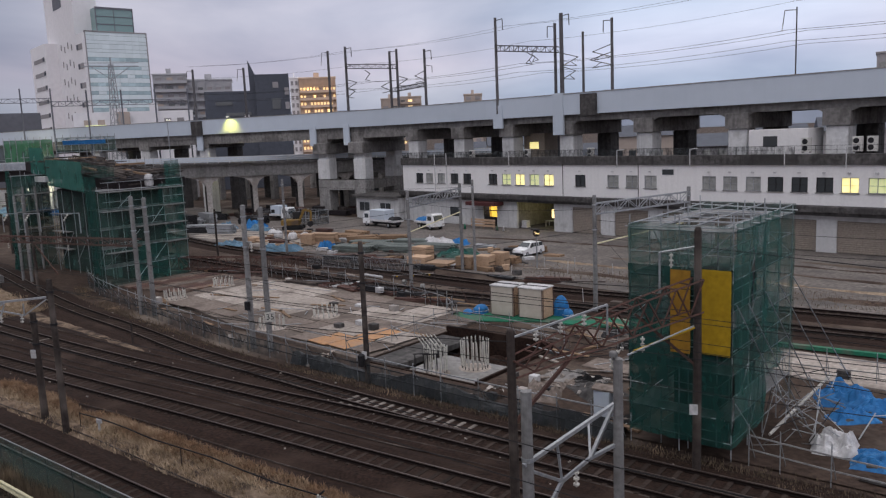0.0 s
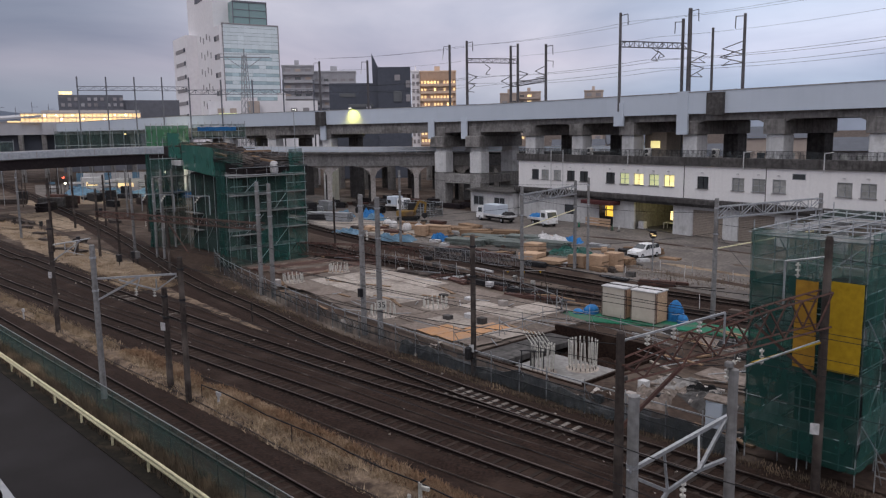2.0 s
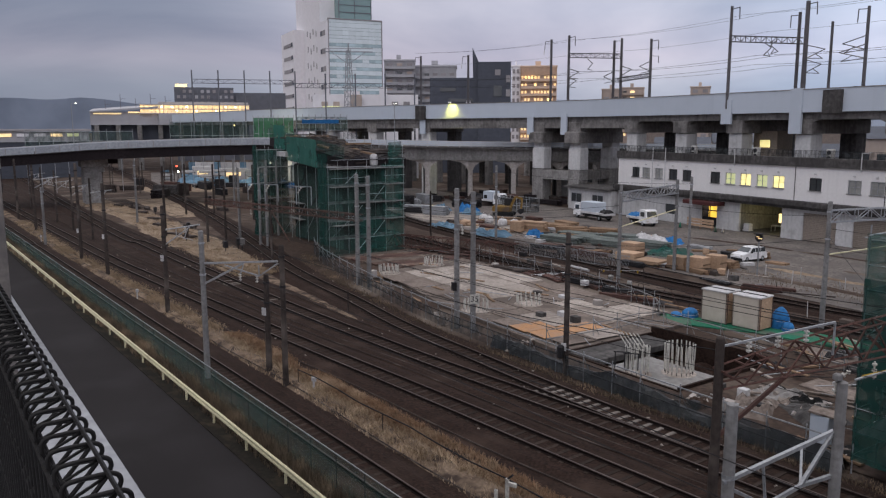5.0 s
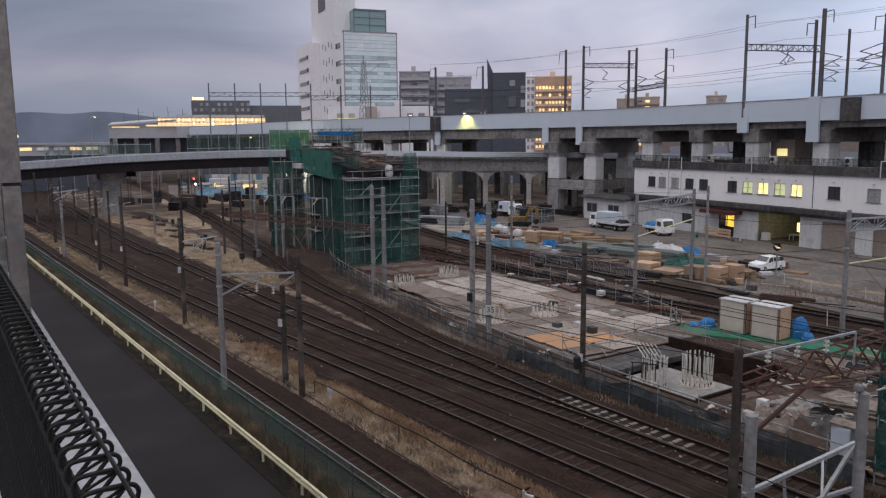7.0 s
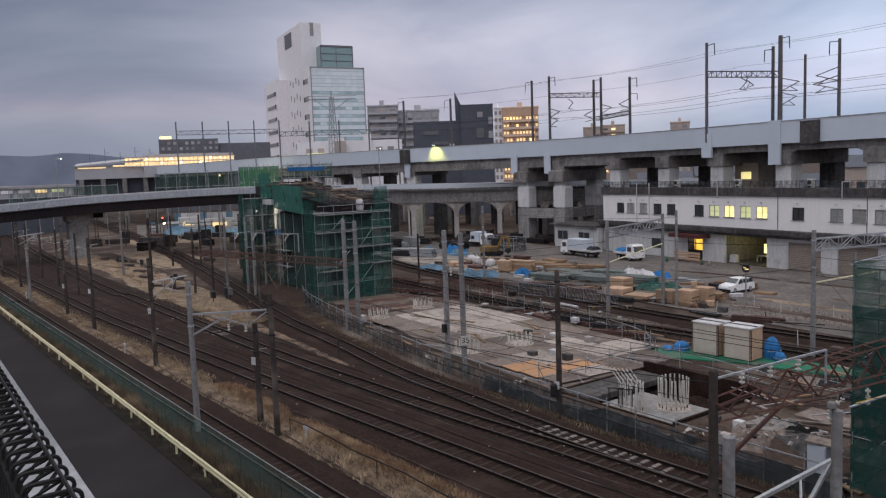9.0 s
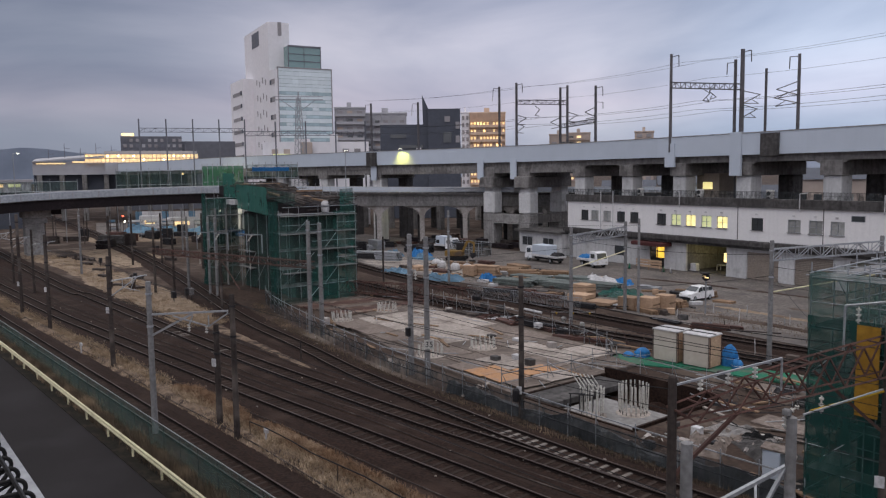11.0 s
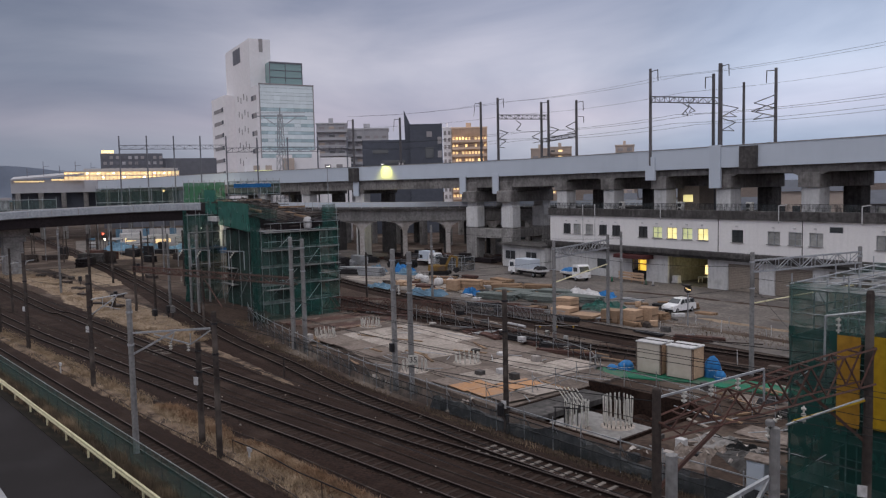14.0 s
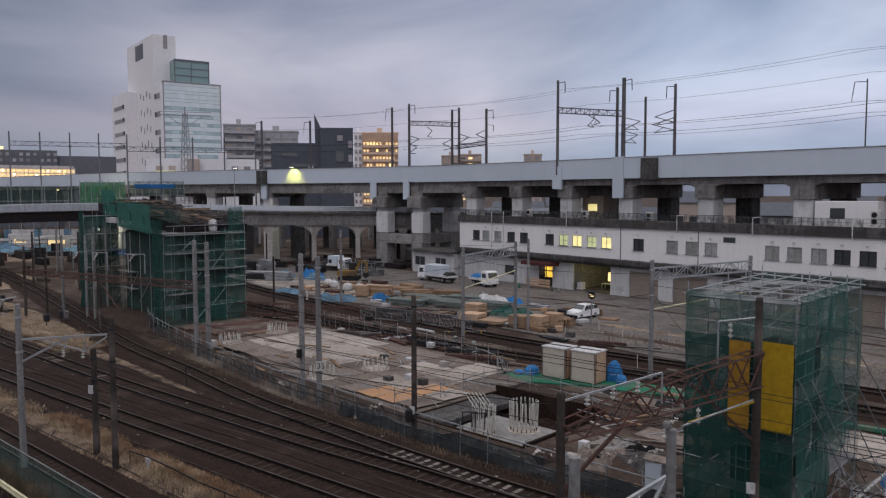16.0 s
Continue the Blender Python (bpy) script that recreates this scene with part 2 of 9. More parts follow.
POLECON = mat("pole_concrete", (0.25, 0.245, 0.25), (0.18, 0.175, 0.175), 0.8, big=0.6, fine=6, bump=0.1, stain=(0.11, 0.1, 0.1), stain_at=(0.55, 0.8))
POLEOLD = mat("old_pole", (0.066, 0.052, 0.047), (0.037, 0.03, 0.028), 0.85, big=0.6, fine=6, bump=0.2, stain=(0.12, 0.1, 0.09))
GALV = mat("galvanised_steel", (0.42, 0.43, 0.45), (0.32, 0.33, 0.35), 0.5, 0.6, big=1, fine=10, bump=0.05)
STEELDK = mat("dark_steel", (0.045, 0.043, 0.046), (0.028, 0.027, 0.03), 0.6, 0.4, big=1, fine=10, bump=0.05)
RUST = mat("rust_red_steel", (0.135, 0.072, 0.06), (0.08, 0.044, 0.038), 0.75, 0.2, big=1.2, fine=9, bump=0.2, stain=(0.07, 0.045, 0.04))
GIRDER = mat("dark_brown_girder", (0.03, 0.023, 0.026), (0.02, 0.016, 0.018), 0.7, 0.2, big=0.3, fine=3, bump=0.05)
CREAM = mat("cream_guard_rail", (0.72, 0.665, 0.44), (0.62, 0.57, 0.38), 0.55, 0.0, big=0.6, fine=8, bump=0.05, stain=(0.25, 0.2, 0.14), stain_at=(0.62, 0.85))
WIRE = mat("black_wire", (0.02, 0.02, 0.022), (0.014, 0.014, 0.016), 0.6, 0.2, bump=0.0, spread=0)
MESHWIRE = mat("dark_coated_wire", (0.022, 0.021, 0.021), (0.014, 0.013, 0.013), 0.5, 0.2, big=6, fine=60, bump=0.1, spread=0)
RAILPAINT = mat("pale_rail_paint", (0.6, 0.6, 0.61), (0.5, 0.5, 0.515), 0.5, big=0.8, fine=6, bump=0.03, spread=0.05)
PORCELAIN = mat("porcelain", (0.66, 0.64, 0.60), (0.46, 0.44, 0.41), 0.25, bump=0.0)
PLY = mat("plywood", (0.45, 0.31, 0.215), (0.34, 0.23, 0.155), 0.8, big=1.2, fine=8, bump=0.1, spread=0.28)
ORANGEPLY = mat("orange_plywood", (0.47, 0.245, 0.115), (0.38, 0.215, 0.12), 0.75, big=0.6, fine=6, bump=0.08, spread=0.12, stain=(0.30, 0.21, 0.155), stain_scale=0.9)
TIMBER = mat("timber", (0.29, 0.19, 0.125), (0.19, 0.125, 0.082), 0.85, big=1.2, fine=12, bump=0.2, spread=0.25)
DARKTIMBER = mat("weathered_timber", (0.155, 0.1, 0.08), (0.095, 0.063, 0.052), 0.9, big=0.9, fine=9, bump=0.2, spread=0.25, stain=(0.21, 0.165, 0.14), stain_scale=0.8)
BLUE = mat("blue_tarpaulin", (0.035, 0.19, 0.45), (0.02, 0.12, 0.31), 0.5, big=1, fine=5, bump=0.5, spread=0.15)
PALEBLUE = mat("faded_blue_sheet", (0.17, 0.28, 0.38), (0.10, 0.18, 0.26), 0.7, big=1, fine=5, bump=0.5, spread=0.2)
PLASTICW = mat("white_plastic", (0.6, 0.59, 0.6), (0.44, 0.43, 0.44), 0.5, big=1, fine=6, bump=0.2)
GREENMAT = mat("green_mat", (0.03, 0.20, 0.12), (0.022, 0.14, 0.085), 0.85, big=0.8, fine=8, bump=0.2, stain=(0.1, 0.13, 0.1))
YELLOW = mat("yellow_sheet", (0.47, 0.30, 0.02), (0.38, 0.235, 0.015), 0.6, big=0.8, fine=4, bump=0.15, spread=0.05, streak=0.25)
OCHRE = mat("ochre_sheet", (0.40, 0.215, 0.03), (0.31, 0.165, 0.025), 0.65, big=0.8, fine=4, bump=0.15, spread=0.05, streak=0.3)
BEIGE = mat("beige_steel", (0.38, 0.315, 0.255), (0.31, 0.255, 0.205), 0.6, big=0.6, fine=6, bump=0.05, streak=0.2)
SHUTTER = mat("tan_shutter", (0.30, 0.255, 0.215), (0.25, 0.21, 0.18), 0.6, big=0.5, fine=6, bump=0.05)
CARPAINT = mat("white_car_paint", (0.8, 0.8, 0.82), (0.76, 0.76, 0.78), 0.25, big=1, fine=4, bump=0.0, spread=0, spec=0.5)
RUBBER = mat("rubber", (0.025, 0.025, 0.026), (0.018, 0.018, 0.019), 0.9, bump=0.05)
BLACKSHEET = mat("black_plastic_sheet", (0.028, 0.03, 0.033), (0.017, 0.018, 0.02), 0.45, big=1.2, fine=5, bump=0.6, spread=0, spec=0.4, stain=(0.07, 0.066, 0.062), stain_scale=0.9, stain_at=(0.55, 0.75))
DIGGER = mat("digger_yellow", (0.26, 0.16, 0.045), (0.18, 0.11, 0.035), 0.6, big=1.5, fine=8, bump=0.05, stain=(0.1, 0.07, 0.05))
GRASS = mat("dry_grass", (0.36, 0.265, 0.18), (0.22, 0.16, 0.108), 0.95, big=0.35, fine=2.0, bump=0, spread=0, stain=(0.44, 0.34, 0.24), stain_scale=0.5)
RUSSET = mat("russet_grass", (0.285, 0.178, 0.112), (0.17, 0.106, 0.068), 0.95, big=0.5, fine=2.0, bump=0, spread=0, stain=(0.40, 0.29, 0.20), stain_scale=0.5)
WEED = mat("dull_weeds", (0.165, 0.125, 0.09), (0.09, 0.07, 0.05), 0.95, big=0.5, fine=2.0, bump=0, spread=0, stain=(0.30, 0.22, 0.15), stain_scale=0.5)
# hill colours are mostly painted haze, close to the sky's blue
HILLFAR = mat("haze_blue_mountains", (0.46, 0.52, 0.635), (0.43, 0.49, 0.60), 1.0, big=0.002, fine=0.01, bump=0, spread=0)
HILL = mat("haze_blue_hills", (0.27, 0.31, 0.39), (0.23, 0.27, 0.345), 1.0, big=0.002, fine=0.01, bump=0, spread=0)
MAROON = mat("maroon_awning", (0.10, 0.035, 0.035), (0.07, 0.025, 0.025), 0.7)
ACUNIT = mat("air_conditioner", (0.6, 0.58, 0.55), (0.5, 0.48, 0.46), 0.5, big=1, fine=6, bump=0.03)
PANE = glass("window_pane", (0.05, 0.055, 0.06))
BLIND = mat("drawn_blind", (0.36, 0.36, 0.35), (0.3, 0.3, 0.29), 0.5, big=0.8, fine=3, bump=0.03, spread=0.15)
TEAL = glass("teal_glass", (0.17, 0.27, 0.27), 0.15)
LIT = glow("lit_window", (1.0, 0.86, 0.36), 0.92)
LITGREEN = glow("lit_window_dim", (0.74, 0.78, 0.40), 0.36)
WARM = glow("warm_lamp", (1.0, 0.72, 0.3), 2.2)
FARLIT = glow("far_lit_window", (1.0, 0.72, 0.36), 1.0)
CONCOURSE = glow("lit_concourse_glazing", (1.0, 0.74, 0.40), 0.62)
LAMPWHITE = glow("lamp_head", (1.0, 0.95, 0.75), 6.0)
REDLAMP = glow("red_lamp", (1.0, 0.1, 0.05), 4.0)
ORANGE = glow("orange_room", (1.0, 0.62, 0.08), 1.3)
NETGREEN = net("green_net", (0.022, 0.095, 0.078), 0.46, vary=0.3)
NETDARK = net("deep_green_net", (0.010, 0.058, 0.049), 0.80, vary=0.2)
NETFENCE = net("teal_fence_net", (0.085, 0.175, 0.155), 0.4, 2.0, 0.2)
LOCKER = mat("cream_locker_steel", (0.50, 0.45, 0.395), (0.44, 0.39, 0.335), 0.6, big=0.6, fine=3, bump=0.03, grain=0.94, spread=0.06)
NETSHEET = net("dark_sheet_net", (0.06, 0.068, 0.073), 0.42, 5.0, 0.42)
NETLIGHT = net("bright_green_sheet", (0.06, 0.22, 0.105), 0.8, 2.0, 0.15)
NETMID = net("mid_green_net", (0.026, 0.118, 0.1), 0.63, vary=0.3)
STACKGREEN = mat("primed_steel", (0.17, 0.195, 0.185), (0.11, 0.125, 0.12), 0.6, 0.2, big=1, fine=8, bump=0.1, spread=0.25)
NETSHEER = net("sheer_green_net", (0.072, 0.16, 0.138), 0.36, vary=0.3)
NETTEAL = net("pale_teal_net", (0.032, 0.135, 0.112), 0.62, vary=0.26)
NETDECK = net("deck_edge_net", (0.032, 0.145, 0.118), 0.84, vary=0.16)
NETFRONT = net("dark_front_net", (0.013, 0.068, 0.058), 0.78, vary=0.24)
LEDGE = mat("painted_ledge", (0.40, 0.405, 0.43), (0.33, 0.335, 0.36), 0.7, big=0.8, fine=12, bump=0.15, spread=0, stain=(0.24, 0.24, 0.25), stain_scale=2.0, stain_at=(0.55, 0.8))
# net and dark wall paled by haze in their colour
NETHAZE = net("haze_tinted_green_net", (0.10, 0.16, 0.14), 0.42, vary=0.28)
HAZEDARK = mat("haze_tinted_dark_wall", (0.17, 0.172, 0.20), (0.135, 0.138, 0.16), 0.7, big=0.05, fine=0.6, bump=0.0, spread=0.08, grain=0.95)


# ---- mesh helpers ----
class Shape:
    """Gathers boxes, bars and strips into one mesh."""

    def __init__(self):
        self.v, self.f = [], []

    def add(self, verts, faces):
        k = len(self.v)
        self.v += [tuple(p) for p in verts]
        self.f += [tuple(i + k for i in q) for q in faces]
        return self

    def box(self, x0, x1, y0, y1, z0, z1):
        v = [(x, y, z) for z in (z0, z1) for y in (y0, y1) for x in (x0, x1)]
        return self.add(v, [(0, 2, 3, 1), (4, 5, 7, 6), (0, 1, 5, 4), (2, 6, 7, 3), (0, 4, 6, 2), (1, 3, 7, 5)])

    def slab(self, m, sx, sy, sz):
        """A box of that size, centred, at the pose m."""
        v = [m @ Vector((x * sx / 2, y * sy / 2, z * sz / 2)) for z in (-1, 1) for y in (-1, 1) for x in (-1, 1)]
        return self.add(v, [(0, 2, 3, 1), (4, 5, 7, 6), (0, 1, 5, 4), (2, 6, 7, 3), (0, 4, 6, 2), (1, 3, 7, 5)])

    def bevel_box(self, x0, x1, y0, y1, z0, z1, b=0.03):
        """A box whose upright and top edges are chamfered."""
        def ring(i, z):
            return [(x0 + b + i, y0 + i, z), (x1 - b - i, y0 + i, z), (x1 - i, y0 + b + i, z), (x1 - i, y1 - b - i, z),
                    (x1 - b - i, y1 - i, z), (x0 + b + i, y1 - i, z), (x0 + i, y1 - b - i, z), (x0 + i, y0 + b + i, z)]
        v = ring(0, z0) + ring(0, z1 - b) + ring(b * 0.7, z1)
        f = [tuple(range(7, -1, -1)), tuple(range(16, 24))]
        for r in (0, 8):
            f += [(r + i, r + (i + 1) % 8, r + 8 + (i + 1) % 8, r + 8 + i) for i in range(8)]
        return self.add(v, f)

    def bar(self, p, q, r, n=6, r2=None):
        """A round bar from p to q, tapering to r2."""
        p, q = Vector(p), Vector(q)
        d = (q - p).normalized()
        a = d.orthogonal().normalized()
        b = d.cross(a)
        r2 = r if r2 is None else r2
        v = []
        for c, rr in ((p, r), (q, r2)):
            v += [c + rr * (math.cos(2 * math.pi * i / n) * a + math.sin(2 * math.pi * i / n) * b) for i in range(n)]
        f = [(i, (i + 1) % n, n + (i + 1) % n, n + i) for i in range(n)]
        return self.add(v, f + [tuple(range(n - 1, -1, -1)), tuple(range(n, 2 * n))])

    def pipe(self, pts, r, n=5):
        """One round pipe through the points."""
        pts = [Vector(p) for p in pts]
        v = []
        for i, c in enumerate(pts):
            d = (pts[min(i + 1, len(pts) - 1)] - pts[max(i - 1, 0)]).normalized()
            a = d.cross(Vector((0.31, 0.17, 0.93)))
            a = a.normalized() if a.length > 1e-3 else d.orthogonal().normalized()
            b = d.cross(a)
            v += [c + r * (math.cos(2 * math.pi * k / n) * a + math.sin(2 * math.pi * k / n) * b) for k in range(n)]
        f = [(i * n + k, i * n + (k + 1) % n, (i + 1) * n + (k + 1) % n, (i + 1) * n + k) for i in range(len(pts) - 1) for k in range(n)]
        return self.add(v, f + [tuple(range(n - 1, -1, -1)), tuple(range((len(pts) - 1) * n, len(pts) * n))])

    def beam(self, p, q, w, h=None):
        """A square bar from p to q."""
        h = h or w
        p, q = Vector(p), Vector(q)
        d = (q - p).normalized()
        side = d.cross(Vector((0, 0, 1)))
        side = side.normalized() if side.length > 1e-4 else Vector((1, 0, 0))
        up = side.cross(d)
        v = [c + sx * w / 2 * side + sz * h / 2 * up for c in (p, q) for sx, sz in ((-1, -1), (1, -1), (1, 1), (-1, 1))]
        return self.add(v, [(3, 2, 1, 0), (4, 5, 6, 7), (0, 1, 5, 4), (1, 2, 6, 5), (2, 3, 7, 6), (3, 0, 4, 7)])

    def turned(self, profile, n=10, at=(0, 0, 0)):
        """A turned form: rings of (radius, z) round a vertical axis."""
        v = [(at[0] + r * math.cos(2 * math.pi * i / n), at[1] + r * math.sin(2 * math.pi * i / n), at[2] + z) for r, z in profile for i in range(n)]
        f = [(k * n + i, k * n + (i + 1) % n, (k + 1) * n + (i + 1) % n, (k + 1) * n + i) for k in range(len(profile) - 1) for i in range(n)]
        return self.add(v, f + [tuple(range(n - 1, -1, -1)), tuple(range((len(profile) - 1) * n, len(profile) * n))])

    def sweep(self, line, section, closed=True):
        """A section of (across, up) drawn along a level line of (x, y, z)."""
        k = len(section)
        v = []
        for i, p in enumerate(line):
            a, b = line[max(i - 1, 0)], line[min(i + 1, len(line) - 1)]
            d = Vector((b[0] - a[0], b[1] - a[1], 0)).normalized()
            side = Vector((-d.y, d.x, 0))
            v += [(p[0] + s * side.x, p[1] + s * side.y, p[2] + u) for s, u in section]
        f = [(i * k + j, (i + 1) * k + j, (i + 1) * k + (j + 1) % k, i * k + (j + 1) % k) for i in range(len(line) - 1) for j in range(k if closed else k - 1)]
        if closed:
            f += [tuple(range(k)), tuple(range(len(v) - 1, len(v) - k - 1, -1))]
        return self.add(v, f)

    def cloth(self, p, ux, uz, nx, nz, wave=0.08, seed=0):
        """A loose sheet from p along ux and uz, rippled."""
        p, ux, uz = Vector(p), Vector(ux), Vector(uz)
        nrm = ux.cross(uz).normalized()
        v = [p + ux * (i / nx) + uz * (j / nz) + nrm * wave * noise.noise((i * 0.7 + seed * 9.1, j * 0.55, seed)) for j in range(nz + 1) for i in range(nx + 1)]
        f = [(j * (nx + 1) + i, j * (nx + 1) + i + 1, (j + 1) * (nx + 1) + i + 1, (j + 1) * (nx + 1) + i) for j in range(nz) for i in range(nx)]
        return self.add(v, f)

    def heap(self, sx, sy, h, n=14, seed=0, rough=0.35, at=(0, 0, 0)):
        """A lumpy covered heap with a closed foot."""
        v, f = [], []
        for j in range(n + 1):
            for i in range(n + 1):
                x, y = i / n * 2 - 1, j / n * 2 - 1
                e = max(0.0, 1 - max(abs(x), abs(y)) ** 3)
                z = h * e * (0.65 + rough * noise.noise((x * 2.2 + seed * 7.3, y * 2.2, seed)) + 0.3 * rough * noise.noise((x * 6, y * 6, seed)) + 0.16 * rough * noise.noise((x * 13, y * 13, seed + 2)))
                wob = 0.12 * noise.noise((x * 1.5, y * 1.5, seed + 5))
                v.append((at[0] + sx / 2 * x * (1 + wob), at[1] + sy / 2 * y * (1 + wob), at[2] + max(0.0, z)))
        f = [(j * (n + 1) + i, j * (n + 1) + i + 1, (j + 1) * (n + 1) + i + 1, (j + 1) * (n + 1) + i) for j in range(n) for i in range(n)]
        return self.add(v, f)

    def mesh(self, name, material, shift=None, smooth=False):
        me = bpy.data.meshes.new(name)
        vs = self.v if shift is None else [(a - shift[0], b - shift[1], c - shift[2]) for a, b, c in self.v]
        me.from_pydata(vs, [], self.f)
        me.materials.append(material)
        if smooth:
            me.polygons.foreach_set("use_smooth", [True] * len(me.polygons))
        me.update()
        return me


def part(name, shape, material, parent=None, label="", world=False, smooth=False):
    """Links a shape as one mesh object under a thing or a part. world: the shape is given in the world's metres, under an unturned thing."""
    shift = None
    if world and parent:
        shift = Vector(parent.location)
        if parent.parent:
            shift += parent.parent.location
    ob = new(name, shape.mesh(name, material, shift, smooth))
    ob.parent = parent
    return tagged(ob, label)


def piece(name, me, parent, m):
    """A piece on a shared mesh."""
    ob = new(name, me)
    ob.parent = parent
    ob.matrix_basis = m
    return ob


def thing(name, m, label, category, group="", kind=""):
    ob = new(name)
    ob.empty_display_size = 0.3
    ob.matrix_basis = m
    return tagged(ob, label, category, group, kind)


def solid(name, shape, material, label, category, group="", kind="", at=None, smooth=False):
    """A thing that is one mesh, given in the world's metres, with its origin at 'at'."""
    ob = new(name, shape.mesh(name, material, at, smooth))
    if at is not None:
        ob.location = at
    return tagged(ob, label, category, group, kind)


def smooth_line(knots, step=2.0, z=0.0):
    """A smooth level line through a few knots, as points about a step apart."""
    out = []
    for i in range(len(knots) - 1):
        p0, p1, p2, p3 = (Vector(knots[min(max(j, 0), len(knots) - 1)]) for j in (i - 1, i, i + 1, i + 2))
        k = max(2, int((p2 - p1).length / step))
        for s in range(k):
            t = s / k
            q = 0.5 * (2 * p1 + (p2 - p0) * t + (2 * p0 - 5 * p1 + 4 * p2 - p3) * t * t + (3 * p1 - p0 - 3 * p2 + p3) * t ** 3)
            out.append((q.x, q.y, q.z if len(knots[0]) > 2 else z))
    e = knots[-1]
    out.append((e[0], e[1], e[2] if len(e) > 2 else z))
    return out


def polar(az, d, z=0.0):
    """A far place by its bearing from the viewing platform, in degrees to the left of the y axis, and its distance."""
    return Vector((-d * math.sin(radians(az)), d * math.cos(radians(az)), z))


# ---- ground ----
FAR = 2600.0
rng = random.Random(5)
HX0, HX1, HY0, HY1 = -32.0, -24.2, 30.9, 38.2
gv = [(x, y, -0.12) for y in (-FAR, HY0, HY1, FAR) for x in (-FAR, HX0, HX1, FAR)]
gf = [(4 * j + i, 4 * j + i + 1, 4 * j + i + 5, 4 * j + i + 4) for j in range(3) for i in range(3) if (i, j) != (1, 1)]
solid("ground", Shape().add(gv, gf), EARTH, "dark brown trodden earth of the railway land", "ground", kind="structure")
solid("yard_ground", Shape().sweep([(-190, 74, -0.08), (-60, 67, -0.08), (60, 58, -0.08)], [(-9, 0), (20, 0), (20, 0.03), (-9, 0.03)]), YARD,
      "grey packed dirt of the work yard with wheel tracks", "ground", kind="structure")

solid("yard_apron", Shape().heap(30, 10, 0.06, 30, 7, 1.0, at=(-86, 65.5, -0.06)), PALEDIRT, "pale trodden dirt in the middle of the work yard", "ground", kind="structure")

# ---- tracks ----
TRACKS = {
    "a": [(-330, 1.5), (-121, 9.9), (-95, 10.8), (-54, 12.3), (-24, 13.4), (60, 16.0)],
    "b": [(-330, 10), (-180, 13.0), (-91, 15.7), (-70, 16.8), (-46, 18.6), (-25, 20.5), (0, 22.3), (60, 25.0)],
    "c": [(-330, 28), (-121, 21.3), (-90, 21.5), (-68, 21.8), (-50, 22.3), (-34, 23.3), (-22, 24.4), (0, 25.4), (60, 28.0)],
    "d": [(-330, 62), (-210, 49.5), (-160, 43.3), (-132, 39.6), (-107, 35.9), (-86, 32.2), (-66, 28.6), (-52, 27.2), (-43, 26.1), (-36, 25.8), (-25, 25.6), (-12, 26.2), (60, 30.4)],
    "e": [(-330, 140), (-150, 68), (-100, 52), (-70, 48.4), (-45, 47.5), (-28, 48.8), (0, 51), (60, 54)],
    "f": [(-330, 150), (-150, 76), (-100, 60), (-70, 55), (-45, 53), (-28, 53.6), (0, 56), (60, 59)],
}
RAILSEC = [(-0.07, 0), (0.07, 0), (0.07, 0.015), (0.012, 0.03), (0.012, 0.11), (0.034, 0.12), (-0.034, 0.12), (-0.012, 0.11), (-0.012, 0.03), (-0.07, 0.015)]
HEADSEC = [(-0.034, 0.12), (0.034, 0.12), (0.03, 0.155), (-0.03, 0.155)]


def track(key, gauge=1.13):
    line = smooth_line(TRACKS[key], 2.5)
    mid = line[len(line) // 2]
    root = thing("railway_track", Matrix.Translation((mid[0], mid[1], 0)), "rusty railway track on dark stained ballast", "railway track", "tracks", "structure")
    lift = [(x, y, 0.03) for x, y, z in line]
    sink = 0.008 * list(TRACKS).index(key)
    part("ballast", Shape().sweep([(x, y, -0.1 - sink) for x, y, z in line], [(-2.1, 0), (2.1, 0), (1.35, 0.15), (-1.35, 0.15)]), BALLAST, root, world=True)
    for side in (-1, 1):
        rail = part("rail", Shape().sweep(lift, [(a + side * gauge / 2, b + 0.02) for a, b in RAILSEC]), RAIL, root, world=True)
        part("rail_head", Shape().sweep(lift, [(a + side * gauge / 2, b + 0.02) for a, b in HEADSEC]), RAILTOP, rail, "polished running surface").matrix_basis = Matrix.Translation((-mid[0], -mid[1], 0))
    return root, line

LINES = {}
ROOTS = {}
for key in TRACKS:
    ROOTS[key], LINES[key] = track(key)


def y_on(key, x):
    """The track's y at x."""
    pts = LINES[key]
    for a, b in zip(pts, pts[1:]):
        if a[0] <= x <= b[0]:
            return a[1] + (b[1] - a[1]) * (x - a[0]) / (b[0] - a[0])
    return pts[-1][1]


# dark ballast field that the near tracks lie in
solid("ballast_field", Shape().sweep([(-330, 20, -0.1), (-121, 18.4, -0.1), (-60, 19.8, -0.1), (-25, 22.4, -0.1), (60, 27.5, -0.1)], [(-6.0, 0), (5.2, 0), (5.0, 0.04), (-5.6, 0.04)]), BALLAST,
      "dark stained ballast between the running lines", "ballast", kind="structure")

# ---- road below the platform ----
ROADL = smooth_line([(-330, -2.0), (-90, 4.6), (60, 8.6)], 6)
solid("road", Shape().sweep([(x, y, -0.1) for x, y, z in ROADL], [(-3.6, 0), (3.65, 0), (3.65, 0.1), (-3.6, 0.1)]), ASPHALT, "plain dark grey asphalt service road", "road", kind="structure")
solid("kerb", Shape().sweep([(x, y + 3.75, -0.1) for x, y, z in ROADL], [(-0.1, 0), (0.1, 0), (0.1, 0.13), (-0.08, 0.13)]), VERGE, "worn dark concrete kerb along the road", "kerb", kind="structure")


